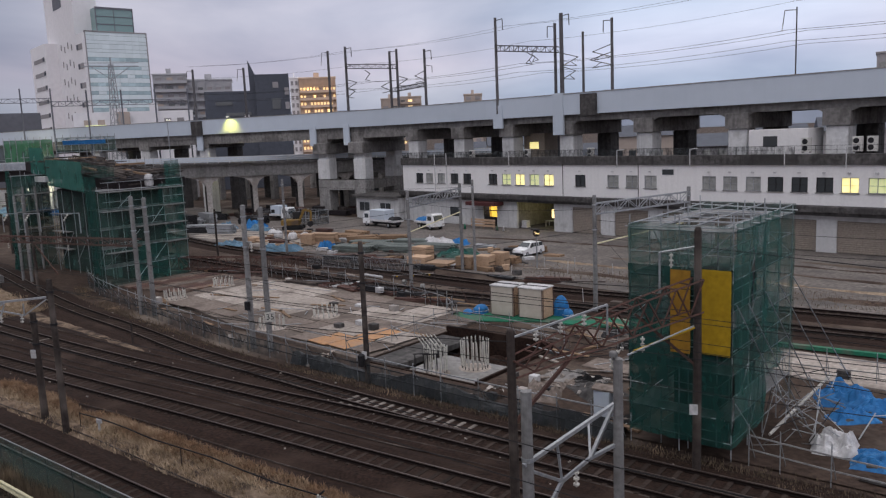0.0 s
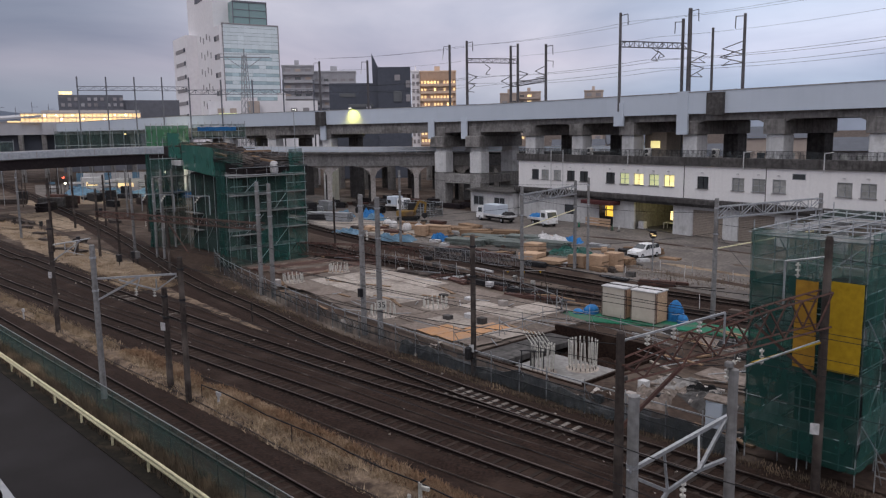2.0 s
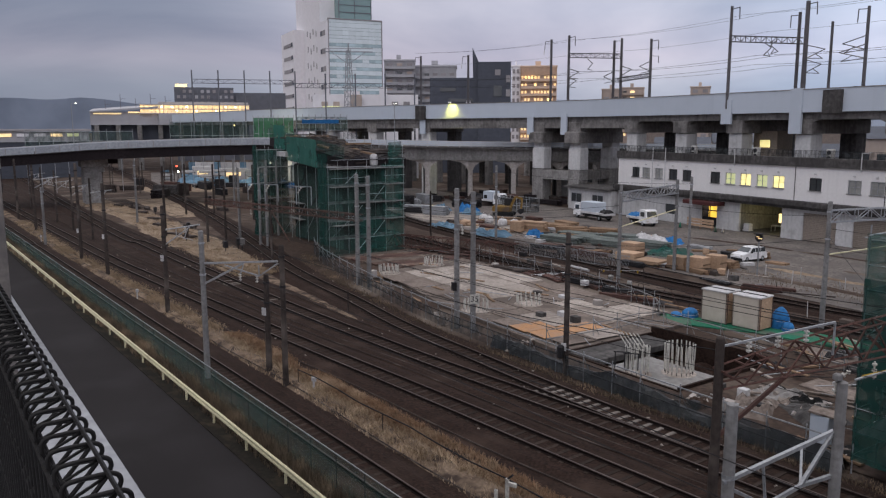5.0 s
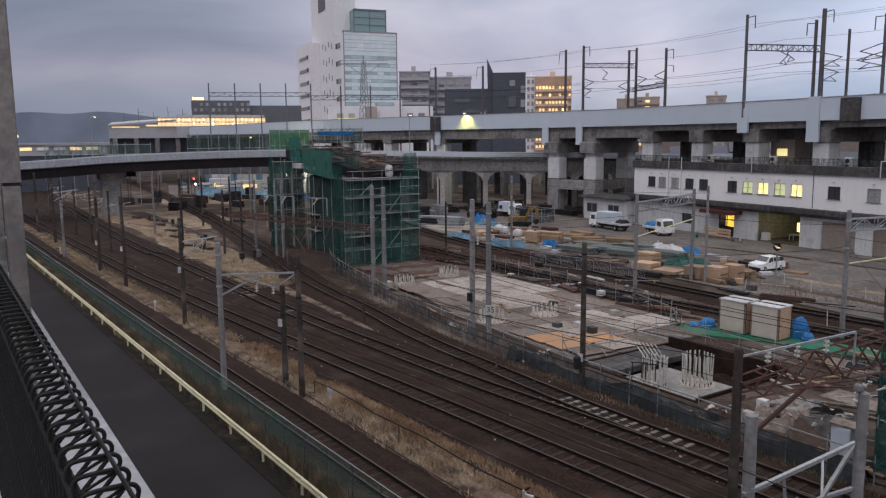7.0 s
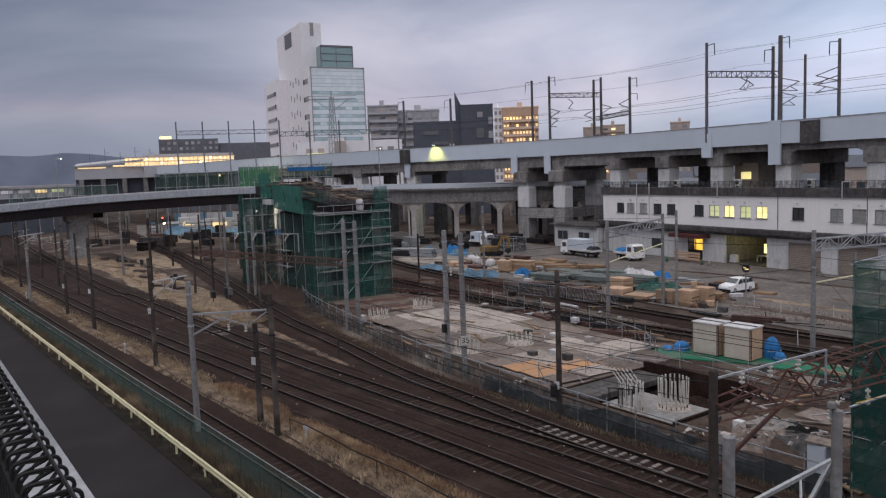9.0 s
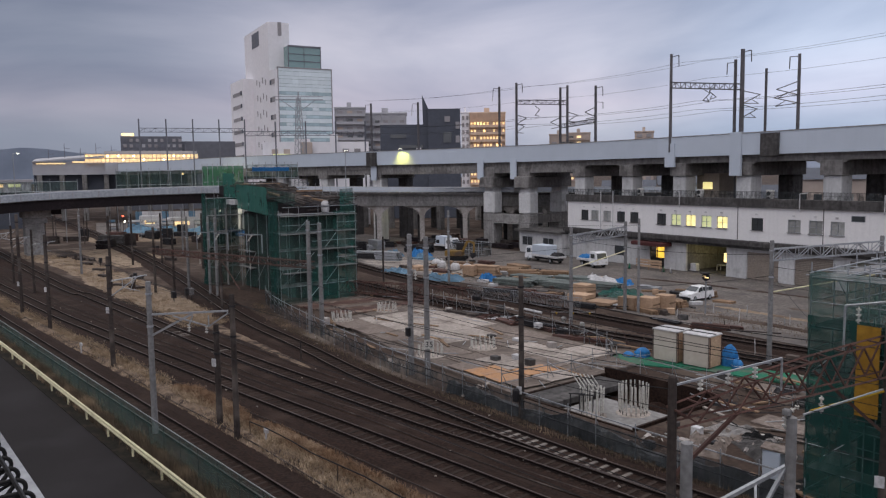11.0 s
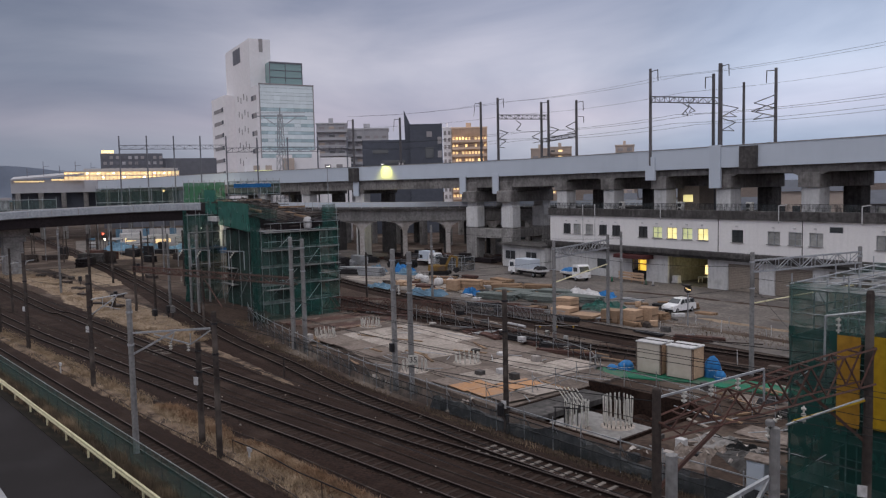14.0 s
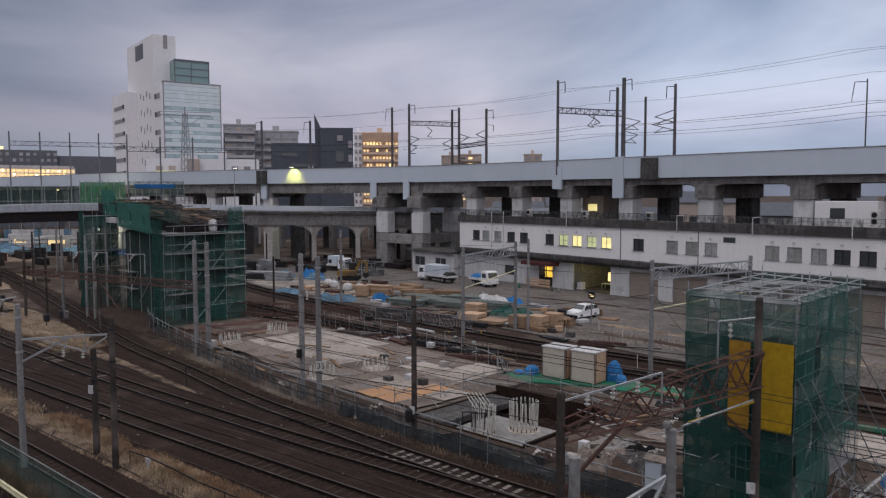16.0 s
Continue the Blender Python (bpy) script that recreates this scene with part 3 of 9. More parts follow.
solid("road_verge", Shape().add([(x, y, -0.06) for x in (-170, -90, -40, 30) for y in (7.6 + 0.027 * x + 2.3, 13.0 + 0.034 * x)], [(2 * i, 2 * i + 2, 2 * i + 3, 2 * i + 1) for i in range(3)]), VERGE, "dark soil verge between road and track", "verge", kind="structure")


def guard_y(x):
    return 11.25 + 0.029 * x


def fence_y(x):
    return 12.6 + 0.034 * x


guard = thing("guard_rail", pose(-40, guard_y(-40), 0), "cream painted steel guard rail along the road", "guard rail")
WAVE = [(0.0, 0.42), (0.05, 0.46), (0.05, 0.52), (0.0, 0.56), (0.0, 0.60), (0.05, 0.64), (0.05, 0.70), (0.0, 0.74), (-0.015, 0.74), (-0.015, 0.42)]
part("beam", Shape().sweep([(x, guard_y(x), 0.02) for x in range(-172, 21, 4)], [(-a, b) for a, b in WAVE]), CREAM, guard, world=True)
gpost = Shape().bar((0, 0, 0), (0, 0, 0.72), 0.057, 8).bar((0, 0, 0.72), (0, 0, 0.75), 0.06, 8, 0.03).box(-0.04, 0.04, -0.08, 0.0, 0.5, 0.66).mesh("post", CREAM)
for i in range(51):
    x = -172 + 3.75 * i
    piece("post", gpost, guard, pose(x + 40, guard_y(x) - guard_y(-40) + 0.1, -0.1))

fence = thing("net_fence", pose(-40, fence_y(-40), 0), "low teal netting fence between road verge and track", "fence")
part("net", Shape().sweep([(x, fence_y(x), 0) for x in range(-170, 31, 2)], [(0, 0.0), (0.03, 0.7), (0, 1.45)], closed=False), NETFENCE, fence, world=True)
part("top_rail", Shape().sweep([(x, fence_y(x), 1.45) for x in range(-170, 31, 5)], [(-0.02, 0), (0.02, 0), (0.02, 0.035), (-0.02, 0.035)]), STEELDK, fence, world=True)
part("top_wire", Shape().sweep([(x, fence_y(x) - 0.03, 1.485) for x in range(-170, 31, 5)], [(-0.016, 0), (0.016, 0), (0.016, 0.03), (-0.016, 0.03)]), GALV, fence, world=True)
fpost = Shape().bar((0, 0, -0.1), (0, 0, 1.47), 0.018, 6).mesh("post", STEELDK)
for i in range(100):
    x = -170 + 2 * i
    piece("post", fpost, fence, pose(x + 40, fence_y(x) - fence_y(-40) + 0.04, 0))

# ---- the platform that the viewer stands on ----
deck = Shape().box(-26, 30, -6, 0.745, 10.9, 11.38).box(-26, 30, -6, 0.2, -0.1, 10.9)
solid("platform", deck, LEDGE, "pale concrete ledge of the viewing platform", "platform", kind="structure")
nwall = Shape().box(-12, -5.02, -6, 0.335, 11.38, 17)
solid("wall_end", nwall, mat("rough_wall", (0.34, 0.33, 0.32), (0.2, 0.19, 0.185), 0.95, big=3, fine=25, bump=0.9, spread=0, stain=(0.09, 0.085, 0.08), stain_scale=5), "rough pitted grey concrete end wall", "wall", kind="structure")
col = thing("steel_post", pose(-5.0, 0.385, 11.38), "grey-brown painted square steel post beside the wall", "post")
part("lower_section", Shape().bevel_box(-0.045, 0.045, -0.045, 0.045, 0, 1.38, 0.008), POSTPAINT, col)
part("upper_section", Shape().bevel_box(-0.05, 0.05, -0.05, 0.05, 1.40, 5.5, 0.008), POSTPAINT, col)
part("joint", Shape().box(-0.04, 0.04, -0.04, 0.04, 1.38, 1.40), STEELDK, col)

mesh_fence = thing("mesh_fence", pose(-1.5, 0.152, 11.38), "dark coated wire mesh fence with rolled top", "fence")
TOPZ = 12.55 - 11.38
# rolled top: a triangle of wire, bent at each upright
LOOP = [(0.0, -1.1), (0.0, -0.075), (-0.02, -0.036), (-0.026, -0.016), (-0.022, -0.004), (-0.012, 0.0), (0.034, 0.0), (0.043, -0.003), (0.048, -0.01), (0.047, -0.02), (0.04, -0.032), (0.0, -0.075)]
for _ in range(2):
    LOOP = LOOP[:1] + [(a[0] * (1 - k) + b[0] * k, a[1] * (1 - k) + b[1] * k) for a, b in zip(LOOP, LOOP[1:]) for k in (0.25, 0.75)] + LOOP[-1:]
up_me = Shape().pipe([(0, a, TOPZ + b) for a, b in LOOP], 0.0035, 7).mesh("upright_wire", MESHWIRE, None, True)
for i in range(100):
    piece("upright_wire", up_me, mesh_fence, pose(-3.45 + 0.06 * i, 0, 0))
for y, z in ((0.0, -0.08), (-0.027, -0.028), (0.03, 0.005), (0, -0.25), (0, -0.28), (0, -0.5), (0, -0.75), (0, -1.0)):
    part("line_wire", Shape().bar((-3.5, y, TOPZ + z), (2.6, y, TOPZ + z), 0.0034, 6), MESHWIRE, mesh_fence)
zig = []
for i in range(100):
    x = -3.45 + 0.06 * i
    zig += [(x, 0.03, TOPZ - 0.004), (x + 0.03, -0.02, TOPZ - 0.012)]
part("lacing_wire", Shape().pipe(zig, 0.0026, 6), MESHWIRE, mesh_fence, smooth=True)
fp = Shape().bevel_box(-0.03, 0.03, -0.1, -0.04, 0, TOPZ - 0.1, 0.005).mesh("fence_post", GALV)
for x in (-2.95,):
    piece("fence_post", fp, mesh_fence, pose(x, 0, 0))


# ---- white railway building ----
BLD = pose(-60, 86.3, 0, 0, 0, -7)
bld = thing("railway_building", BLD, "long white two storey railway building under the viaduct", "building")
X0, X1 = -22.6, 110.0
WIN = [(-19.5, 0), (-17.3, 1), (-14.7, 1), (-11.9, 0), (-9.3, 0), (-4.3, 0), (-1.8, 3), (0.6, 2), (3.1, 3), (5.5, 2), (10.5, 0), (15.3, 1), (17.9, 1), (20.4, 1),
       (27.6, 1), (30.0, 1), (32.5, 1), (34.8, 0), (37.2, 0), (39.6, 0), (41.9, 2), (44.3, 3), (49, 0), (52, 0), (56, 1), (60, 1), (65, 0), (70, 0)]
wall = Shape().box(X0, X1, 0, 0.25, 4.55, 5.8).box(X0, X1, 0, 0.25, 7.27, 8.5)
prev = X0
for x, k in WIN:
    wall.box(prev, x, 0, 0.25, 5.8, 7.27)
    prev = x + 1.6
wall.box(prev, X1, 0, 0.25, 5.8, 7.27).box(X0, X0 + 0.25, 0.25, 14, 4.55, 8.5)
part("upper_wall", wall, WHITE, bld)
inner = Shape().box(X0 + 0.3, X1, 0.9, 1.0, 4.6, 8.5)
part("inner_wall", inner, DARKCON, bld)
for x in (-22.6, 8.6, 19.6, 47):
    part("wall_joint", Shape().box(x - 0.05, x + 0.05, -0.02, 0, 4.6, 8.5), DARKCON, bld)
for x, k in WIN:
    w = new("window")
    w.parent = bld
    w.location = (x, 0.1, 5.8)
    fr = Shape().box(0, 1.6, 0, 0.05, 0, 0.06).box(0, 1.6, 0, 0.05, 1.41, 1.47).box(0, 0.06, 0, 0.05, 0, 1.47).box(1.54, 1.6, 0, 0.05, 0, 1.47).box(0.77, 0.83, -0.01, 0.04, 0, 1.47).box(0, 1.6, 0.0, 0.03, 0.7, 0.74)
    part("window_frame", fr, GALV if k != 0 else STEELDK, w)
    part("window_sill", Shape().box(-0.08, 1.68, -0.22, 0.0, -0.07, 0.0), CONCRETE, w)
    for a in (0.06, 0.83):
        part("pane", Shape().box(a, a + 0.71, 0.05, 0.06, 0.06, 1.41), (PANE, BLIND, LIT, LITGREEN)[k], w)
    part("vent_hood", Shape().bevel_box(0.6, 0.9, -0.25, -0.1, 1.85, 2.0, 0.03), PLASTICW, w)
hv = new("window")
hv.parent = bld
hv.location = (22.7, -0.02, 7.35)
part("window_frame", Shape().box(0, 1.5, 0, 0.03, 0, 0.65), GALV, hv)
part("pane", Shape().box(0.06, 1.44, -0.006, 0.0, 0.06, 0.59), PANE, hv)
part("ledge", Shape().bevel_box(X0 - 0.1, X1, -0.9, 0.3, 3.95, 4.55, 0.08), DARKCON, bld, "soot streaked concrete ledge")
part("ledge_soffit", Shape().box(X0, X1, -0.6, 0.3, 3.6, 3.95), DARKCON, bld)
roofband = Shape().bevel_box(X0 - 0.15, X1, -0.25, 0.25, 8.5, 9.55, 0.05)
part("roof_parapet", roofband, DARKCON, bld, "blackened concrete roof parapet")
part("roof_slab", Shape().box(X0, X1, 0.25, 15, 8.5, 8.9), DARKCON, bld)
rail = Shape()
for i in range(66):
    x = X0 + 2 * i
    rail.bar((x, 0.1, 9.5), (x, 0.1, 10.35), 0.02, 4)
rail.bar((X0, 0.1, 10.35), (X1, 0.1, 10.35), 0.022, 4).bar((X0, 0.1, 9.95), (X1, 0.1, 9.95), 0.016, 4)
part("roof_railing", rail, STEELDK, bld)
part("roof_mesh", Shape().cloth((X0, 0.12, 9.55), (60, 0, 0), (0, 0, 0.8), 60, 1, 0.02), NETSHEET, bld)
# ground floor with openings
low = Shape()
OPEN = [(-12.5, -10.5, 1.0, 2.4), (-5.6, -3.0, 0.0, 2.9), (0.7, 7.0, 0.0, 3.6), (9.9, 14.2, 0.0, 3.2), (16.2, 20.8, 0, 3.2), (22.6, 27.2, 0, 3.2), (29, 33.6, 0, 3.2), (35, 39.7, 0, 3.1), (41.6, 46.4, 0, 3.1), (48, 53, 0, 3.1)]
prev = X0
for a, b, z0, z1 in OPEN:
    low.box(prev, a, 0.1, 0.4, -0.1, 3.6).box(a, b, 0.1, 0.4, z1, 3.6)
    if z0 > 0:
        low.box(a, b, 0.1, 0.4, -0.1, z0)
    prev = b
low.box(prev, X1, 0.1, 0.4, -0.1, 3.6)
part("lower_wall", low, PALECOL, bld, "stained white ground floor wall")
for a, b, z0, z1 in OPEN[3:]:
    n = int(z1 / 0.1)
    vv = [(x, 0.30 - (0.03 if k % 2 else 0), k * z1 / n) for k in range(n + 1) for x in (a, b)]
    part("roller_shutter", Shape().add(vv, [(2 * k, 2 * k + 1, 2 * k + 3, 2 * k + 2) for k in range(n)]), SHUTTER, bld, "closed tan roller shutter")
part("garage_floor", Shape().box(0.2, 7.5, 0.4, 9, -0.1, 0.02), DARKCON, bld)
part("garage_wall", Shape().box(0.2, 0.5, 0.4, 9, 0, 3.6).box(7.2, 7.5, 0.4, 9, 0, 3.6).box(0.2, 7.5, 9, 9.2, 0, 3.6).box(0.2, 7.5, 0.4, 9.2, 3.6, 3.75), CONCRETE, bld)
part("garage_lamp", Shape().bevel_box(5.7, 6.1, 1.2, 1.5, 1.5, 2.6, 0.03), WARM, bld, "warm glowing work lamp")
gl = bpy.data.lights.new("garage_light", "POINT")
gl.energy, gl.color, gl.shadow_soft_size = 140, (1.0, 0.85, 0.3), 0.15
go = new("garage_light", gl)
go.matrix_world = BLD @ Matrix.Translation((5.6, 2.6, 2.4))
# glowing panel added at the right of the back wall
part("garage_doorway", Shape().box(5.4, 6.9, 8.9, 8.98, 0.05, 2.4), LITGREEN, bld, "dim glowing panel on the back wall")
part("workbench", Shape().box(3.0, 5.0, 3.2, 4.0, 0.75, 0.82).box(3.0, 3.08, 3.2, 3.28, 0.02, 0.75).box(4.92, 5.0, 3.2, 3.28, 0.02, 0.75).box(3.0, 3.08, 3.92, 4.0, 0.02, 0.75).box(4.92, 5.0, 3.92, 4.0, 0.02, 0.75), PLASTICW, bld)
part("garage_pallet", Shape().box(0.7, 1.7, 0.8, 1.6, 0.02, 0.15).bevel_box(0.75, 1.65, 0.85, 1.55, 0.15, 0.95, 0.05), PLASTICW, bld)
part("entrance_room", Shape().box(-5.6, -3.0, 1.4, 1.5, 0, 2.9), ORANGE, bld, "glowing orange entrance lobby")
part("entrance_frame", Shape().box(-5.6, -5.5, 0.2, 0.28, 0, 2.9).box(-3.1, -3.0, 0.2, 0.28, 0, 2.9).box(-4.35, -4.25, 0.2, 0.28, 0, 2.9).box(-5.6, -3, 0.2, 0.28, 2.1, 2.2).box(-5.6, -3, 0.2, 0.28, 0.0, 1.3), STEELDK, bld)
part("awning", Shape().bevel_box(-7.2, -1.7, -1.9, 0.1, 3.0, 3.5, 0.06), MAROON, bld, "dark maroon entrance canopy")
part("pane", Shape().box(-12.5, -10.5, 0.25, 0.27, 1.0, 2.4), PANE, bld)
for x in (-14.9, -12.4, -0.2, 16.9, 26.3, 36.6, 42.4, 51.0):
    d = Shape().bar((x, -0.3, 10.2), (x, -0.3, 8.2), 0.06, 6)
    if x in (-14.9, -12.4):
        d.bar((x, -0.3, 8.2), (x, -0.3, 4.6), 0.06, 6)
    else:
        d.bar((x, -0.3, 10.2), (x + (0.9 if x > 0 else -0.5), -0.2, 10.3), 0.05, 6)
    part("drain_pipe", d, PLASTICW, bld)
# annex at the left end
annex = thing("annex", BLD @ pose(-31, -1.0, 0), "low concrete annex with flat roof and dark windows", "building")
part("wall", Shape().box(-2.6, 8.2, 0, 6, -0.1, 3.4), PALECOL, annex)
part("roof", Shape().bevel_box(-3.2, 8.3, -0.7, 6, 3.4, 3.7, 0.05), DARKCON, annex)
for x in (-1.8, 3.6):
    w = new("window")
    w.parent = annex
    w.location = (x, 0, 1.1)
    part("window_frame", Shape().box(0, 2.7, -0.06, -0.004, 0, 0.08).box(0, 2.7, -0.06, -0.004, 1.4, 1.48).box(0, 0.08, -0.06, -0.004, 0, 1.48).box(2.62, 2.7, -0.06, -0.004, 0, 1.48).box(1.3, 1.4, -0.06, -0.004, 0, 1.48), GALV, w)
    part("pane", Shape().box(0.08, 2.62, -0.03, -0.006, 0.08, 1.4), PANE, w)


def ac_unit(m):
    u = thing("air_conditioner", m, "off-white outdoor air conditioner on the roof", "air conditioner", "roof units")
    part("casing", Shape().bevel_box(-0.45, 0.45, -0.2, 0.2, 0.08, 1.5, 0.03), ACUNIT, u)
    for z in (0.45, 1.1):
        part("fan_grille", Shape().turned([(0.27, 0), (0.27, 0.02), (0.2, 0.03), (0.06, 0.03)], 14), STEELDK, u).matrix_basis = pose(-0.1, -0.2, z, 90)
    for x in (-0.35, 0.35):
        part("foot", Shape().box(x - 0.04, x + 0.04, -0.22, 0.22, 0, 0.08), STEELDK, u)


for x in (-9.3, 1.2, 11.5, 37.8, 42.6, 43.9, 48):
    ac_unit(BLD @ pose(x, 2.0, 9.0 if x < 30 else 9.6))
hut = thing("roof_hut", BLD @ pose(31.3, 3.0, 8.9), "pale rooftop plant hut with a small window", "hut")
part("wall", Shape().bevel_box(0, 6.2, 0, 4, 0, 3.1, 0.04), WHITE, hut)
part("window", Shape().box(1.6, 3.1, -0.03, 0, 1.3, 2.4), PANE, hut)
lit_hut = thing("roof_hut", BLD @ pose(-3.4, 8.0, 8.9), "tan rooftop hut with a lit window", "hut")
part("wall", Shape().bevel_box(-1.2, 2.6, 0, 3, 0, 3.6, 0.04), BEIGE, lit_hut)
part("window", Shape().box(-0.1, 1.5, -0.03, 0, 1.45, 2.4), LIT, lit_hut)

# ---- elevated railway ----
VIA = smooth_line([(80, 72.8), (-15.8, 84.7), (-59.5, 90.2), (-85, 92.7), (-104, 91.5), (-124, 86), (-145, 80), (-185, 73), (-250, 71), (-340, 66)], 3.0)
via = thing("elevated_railway", pose(-60, 90, 0), "long grey concrete elevated railway viaduct on piers", "viaduct")
n = len(VIA)
# pale parapet in panels, with thin joints
seg = 4
panels = [VIA[i:i + seg + 1] for i in range(0, n - 1, seg)]
for p in panels:
    part("parapet_panel", Shape().sweep([(x, y, 0) for x, y, z in p], [(0.0, 14.75), (0.0, 17.4), (0.22, 17.4), (0.22, 14.75)][::1]), PARAPET, via, world=True)
part("parapet_coping", Shape().sweep([(x, y, 17.4) for x, y, z in VIA], [(-0.06, 0), (0.28, 0), (0.28, 0.1), (-0.06, 0.1)]), CONCRETE, via, world=True)
# deck and back beam use the dark tone, under-deck shade included
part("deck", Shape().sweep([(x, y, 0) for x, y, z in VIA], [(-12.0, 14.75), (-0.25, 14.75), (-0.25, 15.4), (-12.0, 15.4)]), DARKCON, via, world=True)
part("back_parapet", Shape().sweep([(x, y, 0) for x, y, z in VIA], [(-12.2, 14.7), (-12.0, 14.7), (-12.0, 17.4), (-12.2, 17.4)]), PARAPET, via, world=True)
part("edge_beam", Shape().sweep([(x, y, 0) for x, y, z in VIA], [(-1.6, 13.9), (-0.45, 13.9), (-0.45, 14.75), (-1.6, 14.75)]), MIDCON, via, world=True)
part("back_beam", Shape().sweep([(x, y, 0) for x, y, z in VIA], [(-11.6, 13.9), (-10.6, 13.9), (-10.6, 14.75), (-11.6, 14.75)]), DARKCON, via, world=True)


def on_via(s):
    """A place on the viaduct's front line and its heading, by metres along the building's front."""
    target = -60 + s * math.cos(radians(-7))
    for a, b in zip(VIA, VIA[1:]):
        if b[0] <= target <= a[0]:
            k = (target - a[0]) / (b[0] - a[0])
            return a[0] + k * (b[0] - a[0]), a[1] + k * (b[1] - a[1]), math.degrees(math.atan2(a[1] - b[1], a[0] - b[0]))
    return VIA[-1][0], VIA[-1][1], 0


# piers: square columns, pale skirts, haunched cross beams
PIERS = [-69.8, -44.3, -36.3, -24, -14, -4.2, 6.2, 18.0, 29.8, 40.2, 52, 63, 75, -84, -98, -114]
for s in PIERS:
    x, y, a = on_via(s)
    pier = new("pier")
    pier.parent = via
    pier.matrix_basis = Matrix.Translation((60, -90, 0)) @ pose(x, y, 0, 0, 0, a)
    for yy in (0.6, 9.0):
        # most back columns are darkened: the deck's shade is in their colour
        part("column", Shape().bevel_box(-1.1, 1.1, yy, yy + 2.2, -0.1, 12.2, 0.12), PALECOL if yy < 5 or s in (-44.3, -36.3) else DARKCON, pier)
    if s in (-44.3, -36.3):
        for yy in (0.2, 8.6):
            part("skirt", Shape().bevel_box(-1.3, 1.3, yy, yy + 2.7, 6.0, 9.7, 0.35), PALECOL, pier)
            part("footing_column", Shape().bevel_box(-1.2, 1.2, yy + 0.1, yy + 2.6, -0.1, 5.9, 0.12), CONCRETE, pier)
        part("tie_beam", Shape().bevel_box(-1.3, 6.9 if s < -40 else 1.3, 0.4, 2.6, 4.1, 5.7, 0.1), CONCRETE, pier)
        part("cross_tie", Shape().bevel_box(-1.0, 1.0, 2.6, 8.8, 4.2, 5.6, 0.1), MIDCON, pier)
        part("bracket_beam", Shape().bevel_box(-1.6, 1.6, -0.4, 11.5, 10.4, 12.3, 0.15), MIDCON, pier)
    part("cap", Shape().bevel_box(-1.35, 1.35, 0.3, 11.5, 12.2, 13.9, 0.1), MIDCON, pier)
for s0, s1 in zip(sorted(PIERS), sorted(PIERS)[1:]):
    (xa, ya, aa), (xb, yb, ab) = on_via(s0), on_via(s1)
    for off in (0.5, 10.4):
        pts = []
        for i in range(11):
            k = i / 10
            zz = 13.95 - 1.0 * max(0.0, abs(2 * k - 1) - 0.6) / 0.4 if s0 > -30 else 12.9
            pts.append((xa + (xb - xa) * k, ya + off + (yb - ya) * k, zz))
        v, f = [], []
        for px, py, pz in pts:
            v += [(px, py, pz), (px, py, 14.2), (px, py + 1.0, 14.2), (px, py + 1.0, pz)]
        for i in range(10):
            f += [(4 * i + j, 4 * i + (j + 1) % 4, 4 * i + 4 + (j + 1) % 4, 4 * i + 4 + j) for j in range(4)]
        part("haunched_beam", Shape().add(v, f + [(0, 1, 2, 3), (43, 42, 41, 40)]), MIDCON, via, world=True)
# pilasters on the parapet that carry the masts, and the drain box
for s in (-5.1, 5.6, -38.1, -45.5, -69.8):
    x, y, a = on_via(s)
    part("pilaster", Shape().slab(pose(x, y - 0.2, {-5.1: 15.0, 5.6: 14.9}.get(s, 13.6), 0, 0, a), 1.7 if s > -20 else 1.3, 0.3, {-5.1: 3.2, 5.6: 5.4}.get(s, 3.6)), PARAPET, via, world=True)
for s in (10.6, -70.0):
    x, y, a = on_via(s)
    part("drain_box", Shape().slab(pose(x, y - 0.5, 15.9, 0, 0, a), 2.3, 0.5, 2.7), DARKCON, via, "dark stained box on the parapet", world=True)

# ---- overhead line masts on the viaduct ----


def insulator(shape, p, q):
    """A string of porcelain discs from p to q."""
    p, q = Vector(p), Vector(q)
    for i in range(3):
        c = p.lerp(q, (i + 0.5) / 3)
        d = (q - p).normalized() * (q - p).length * 0.05
        shape.bar(c - d, c + d, 0.085, 8)
    shape.bar(p, q, 0.03, 5)
    return shape


def hook_mast(m, h, thick=0.2, flip=1, label="grey steel overhead line mast with hooked bracket"):
    t = thing("line_mast", m, label, "mast", "viaduct masts")
    part("pole", Shape().bar((0, 0, 0), (0, 0, h), thick, 10, thick * 0.85), STEELDK2, t)
    part("hook", Shape().beam((0, 0, h - 0.3), (flip * 1.3, 0, h - 0.2), 0.08).beam((flip * 1.3, 0, h - 0.2), (flip * 1.5, 0, h - 1.7), 0.07), STEELDK2, t)
    ins = insulator(Shape(), (flip * 1.5, 0, h - 1.7), (flip * 1.6, 0, h - 2.4))
    part("insulator", ins, PORCELAIN, t)
    return t


STEELDK2 = mat("mast_steel", (0.15, 0.14, 0.15), (0.1, 0.095, 0.1), 0.6, 0.3, big=1, fine=8, bump=0.05)


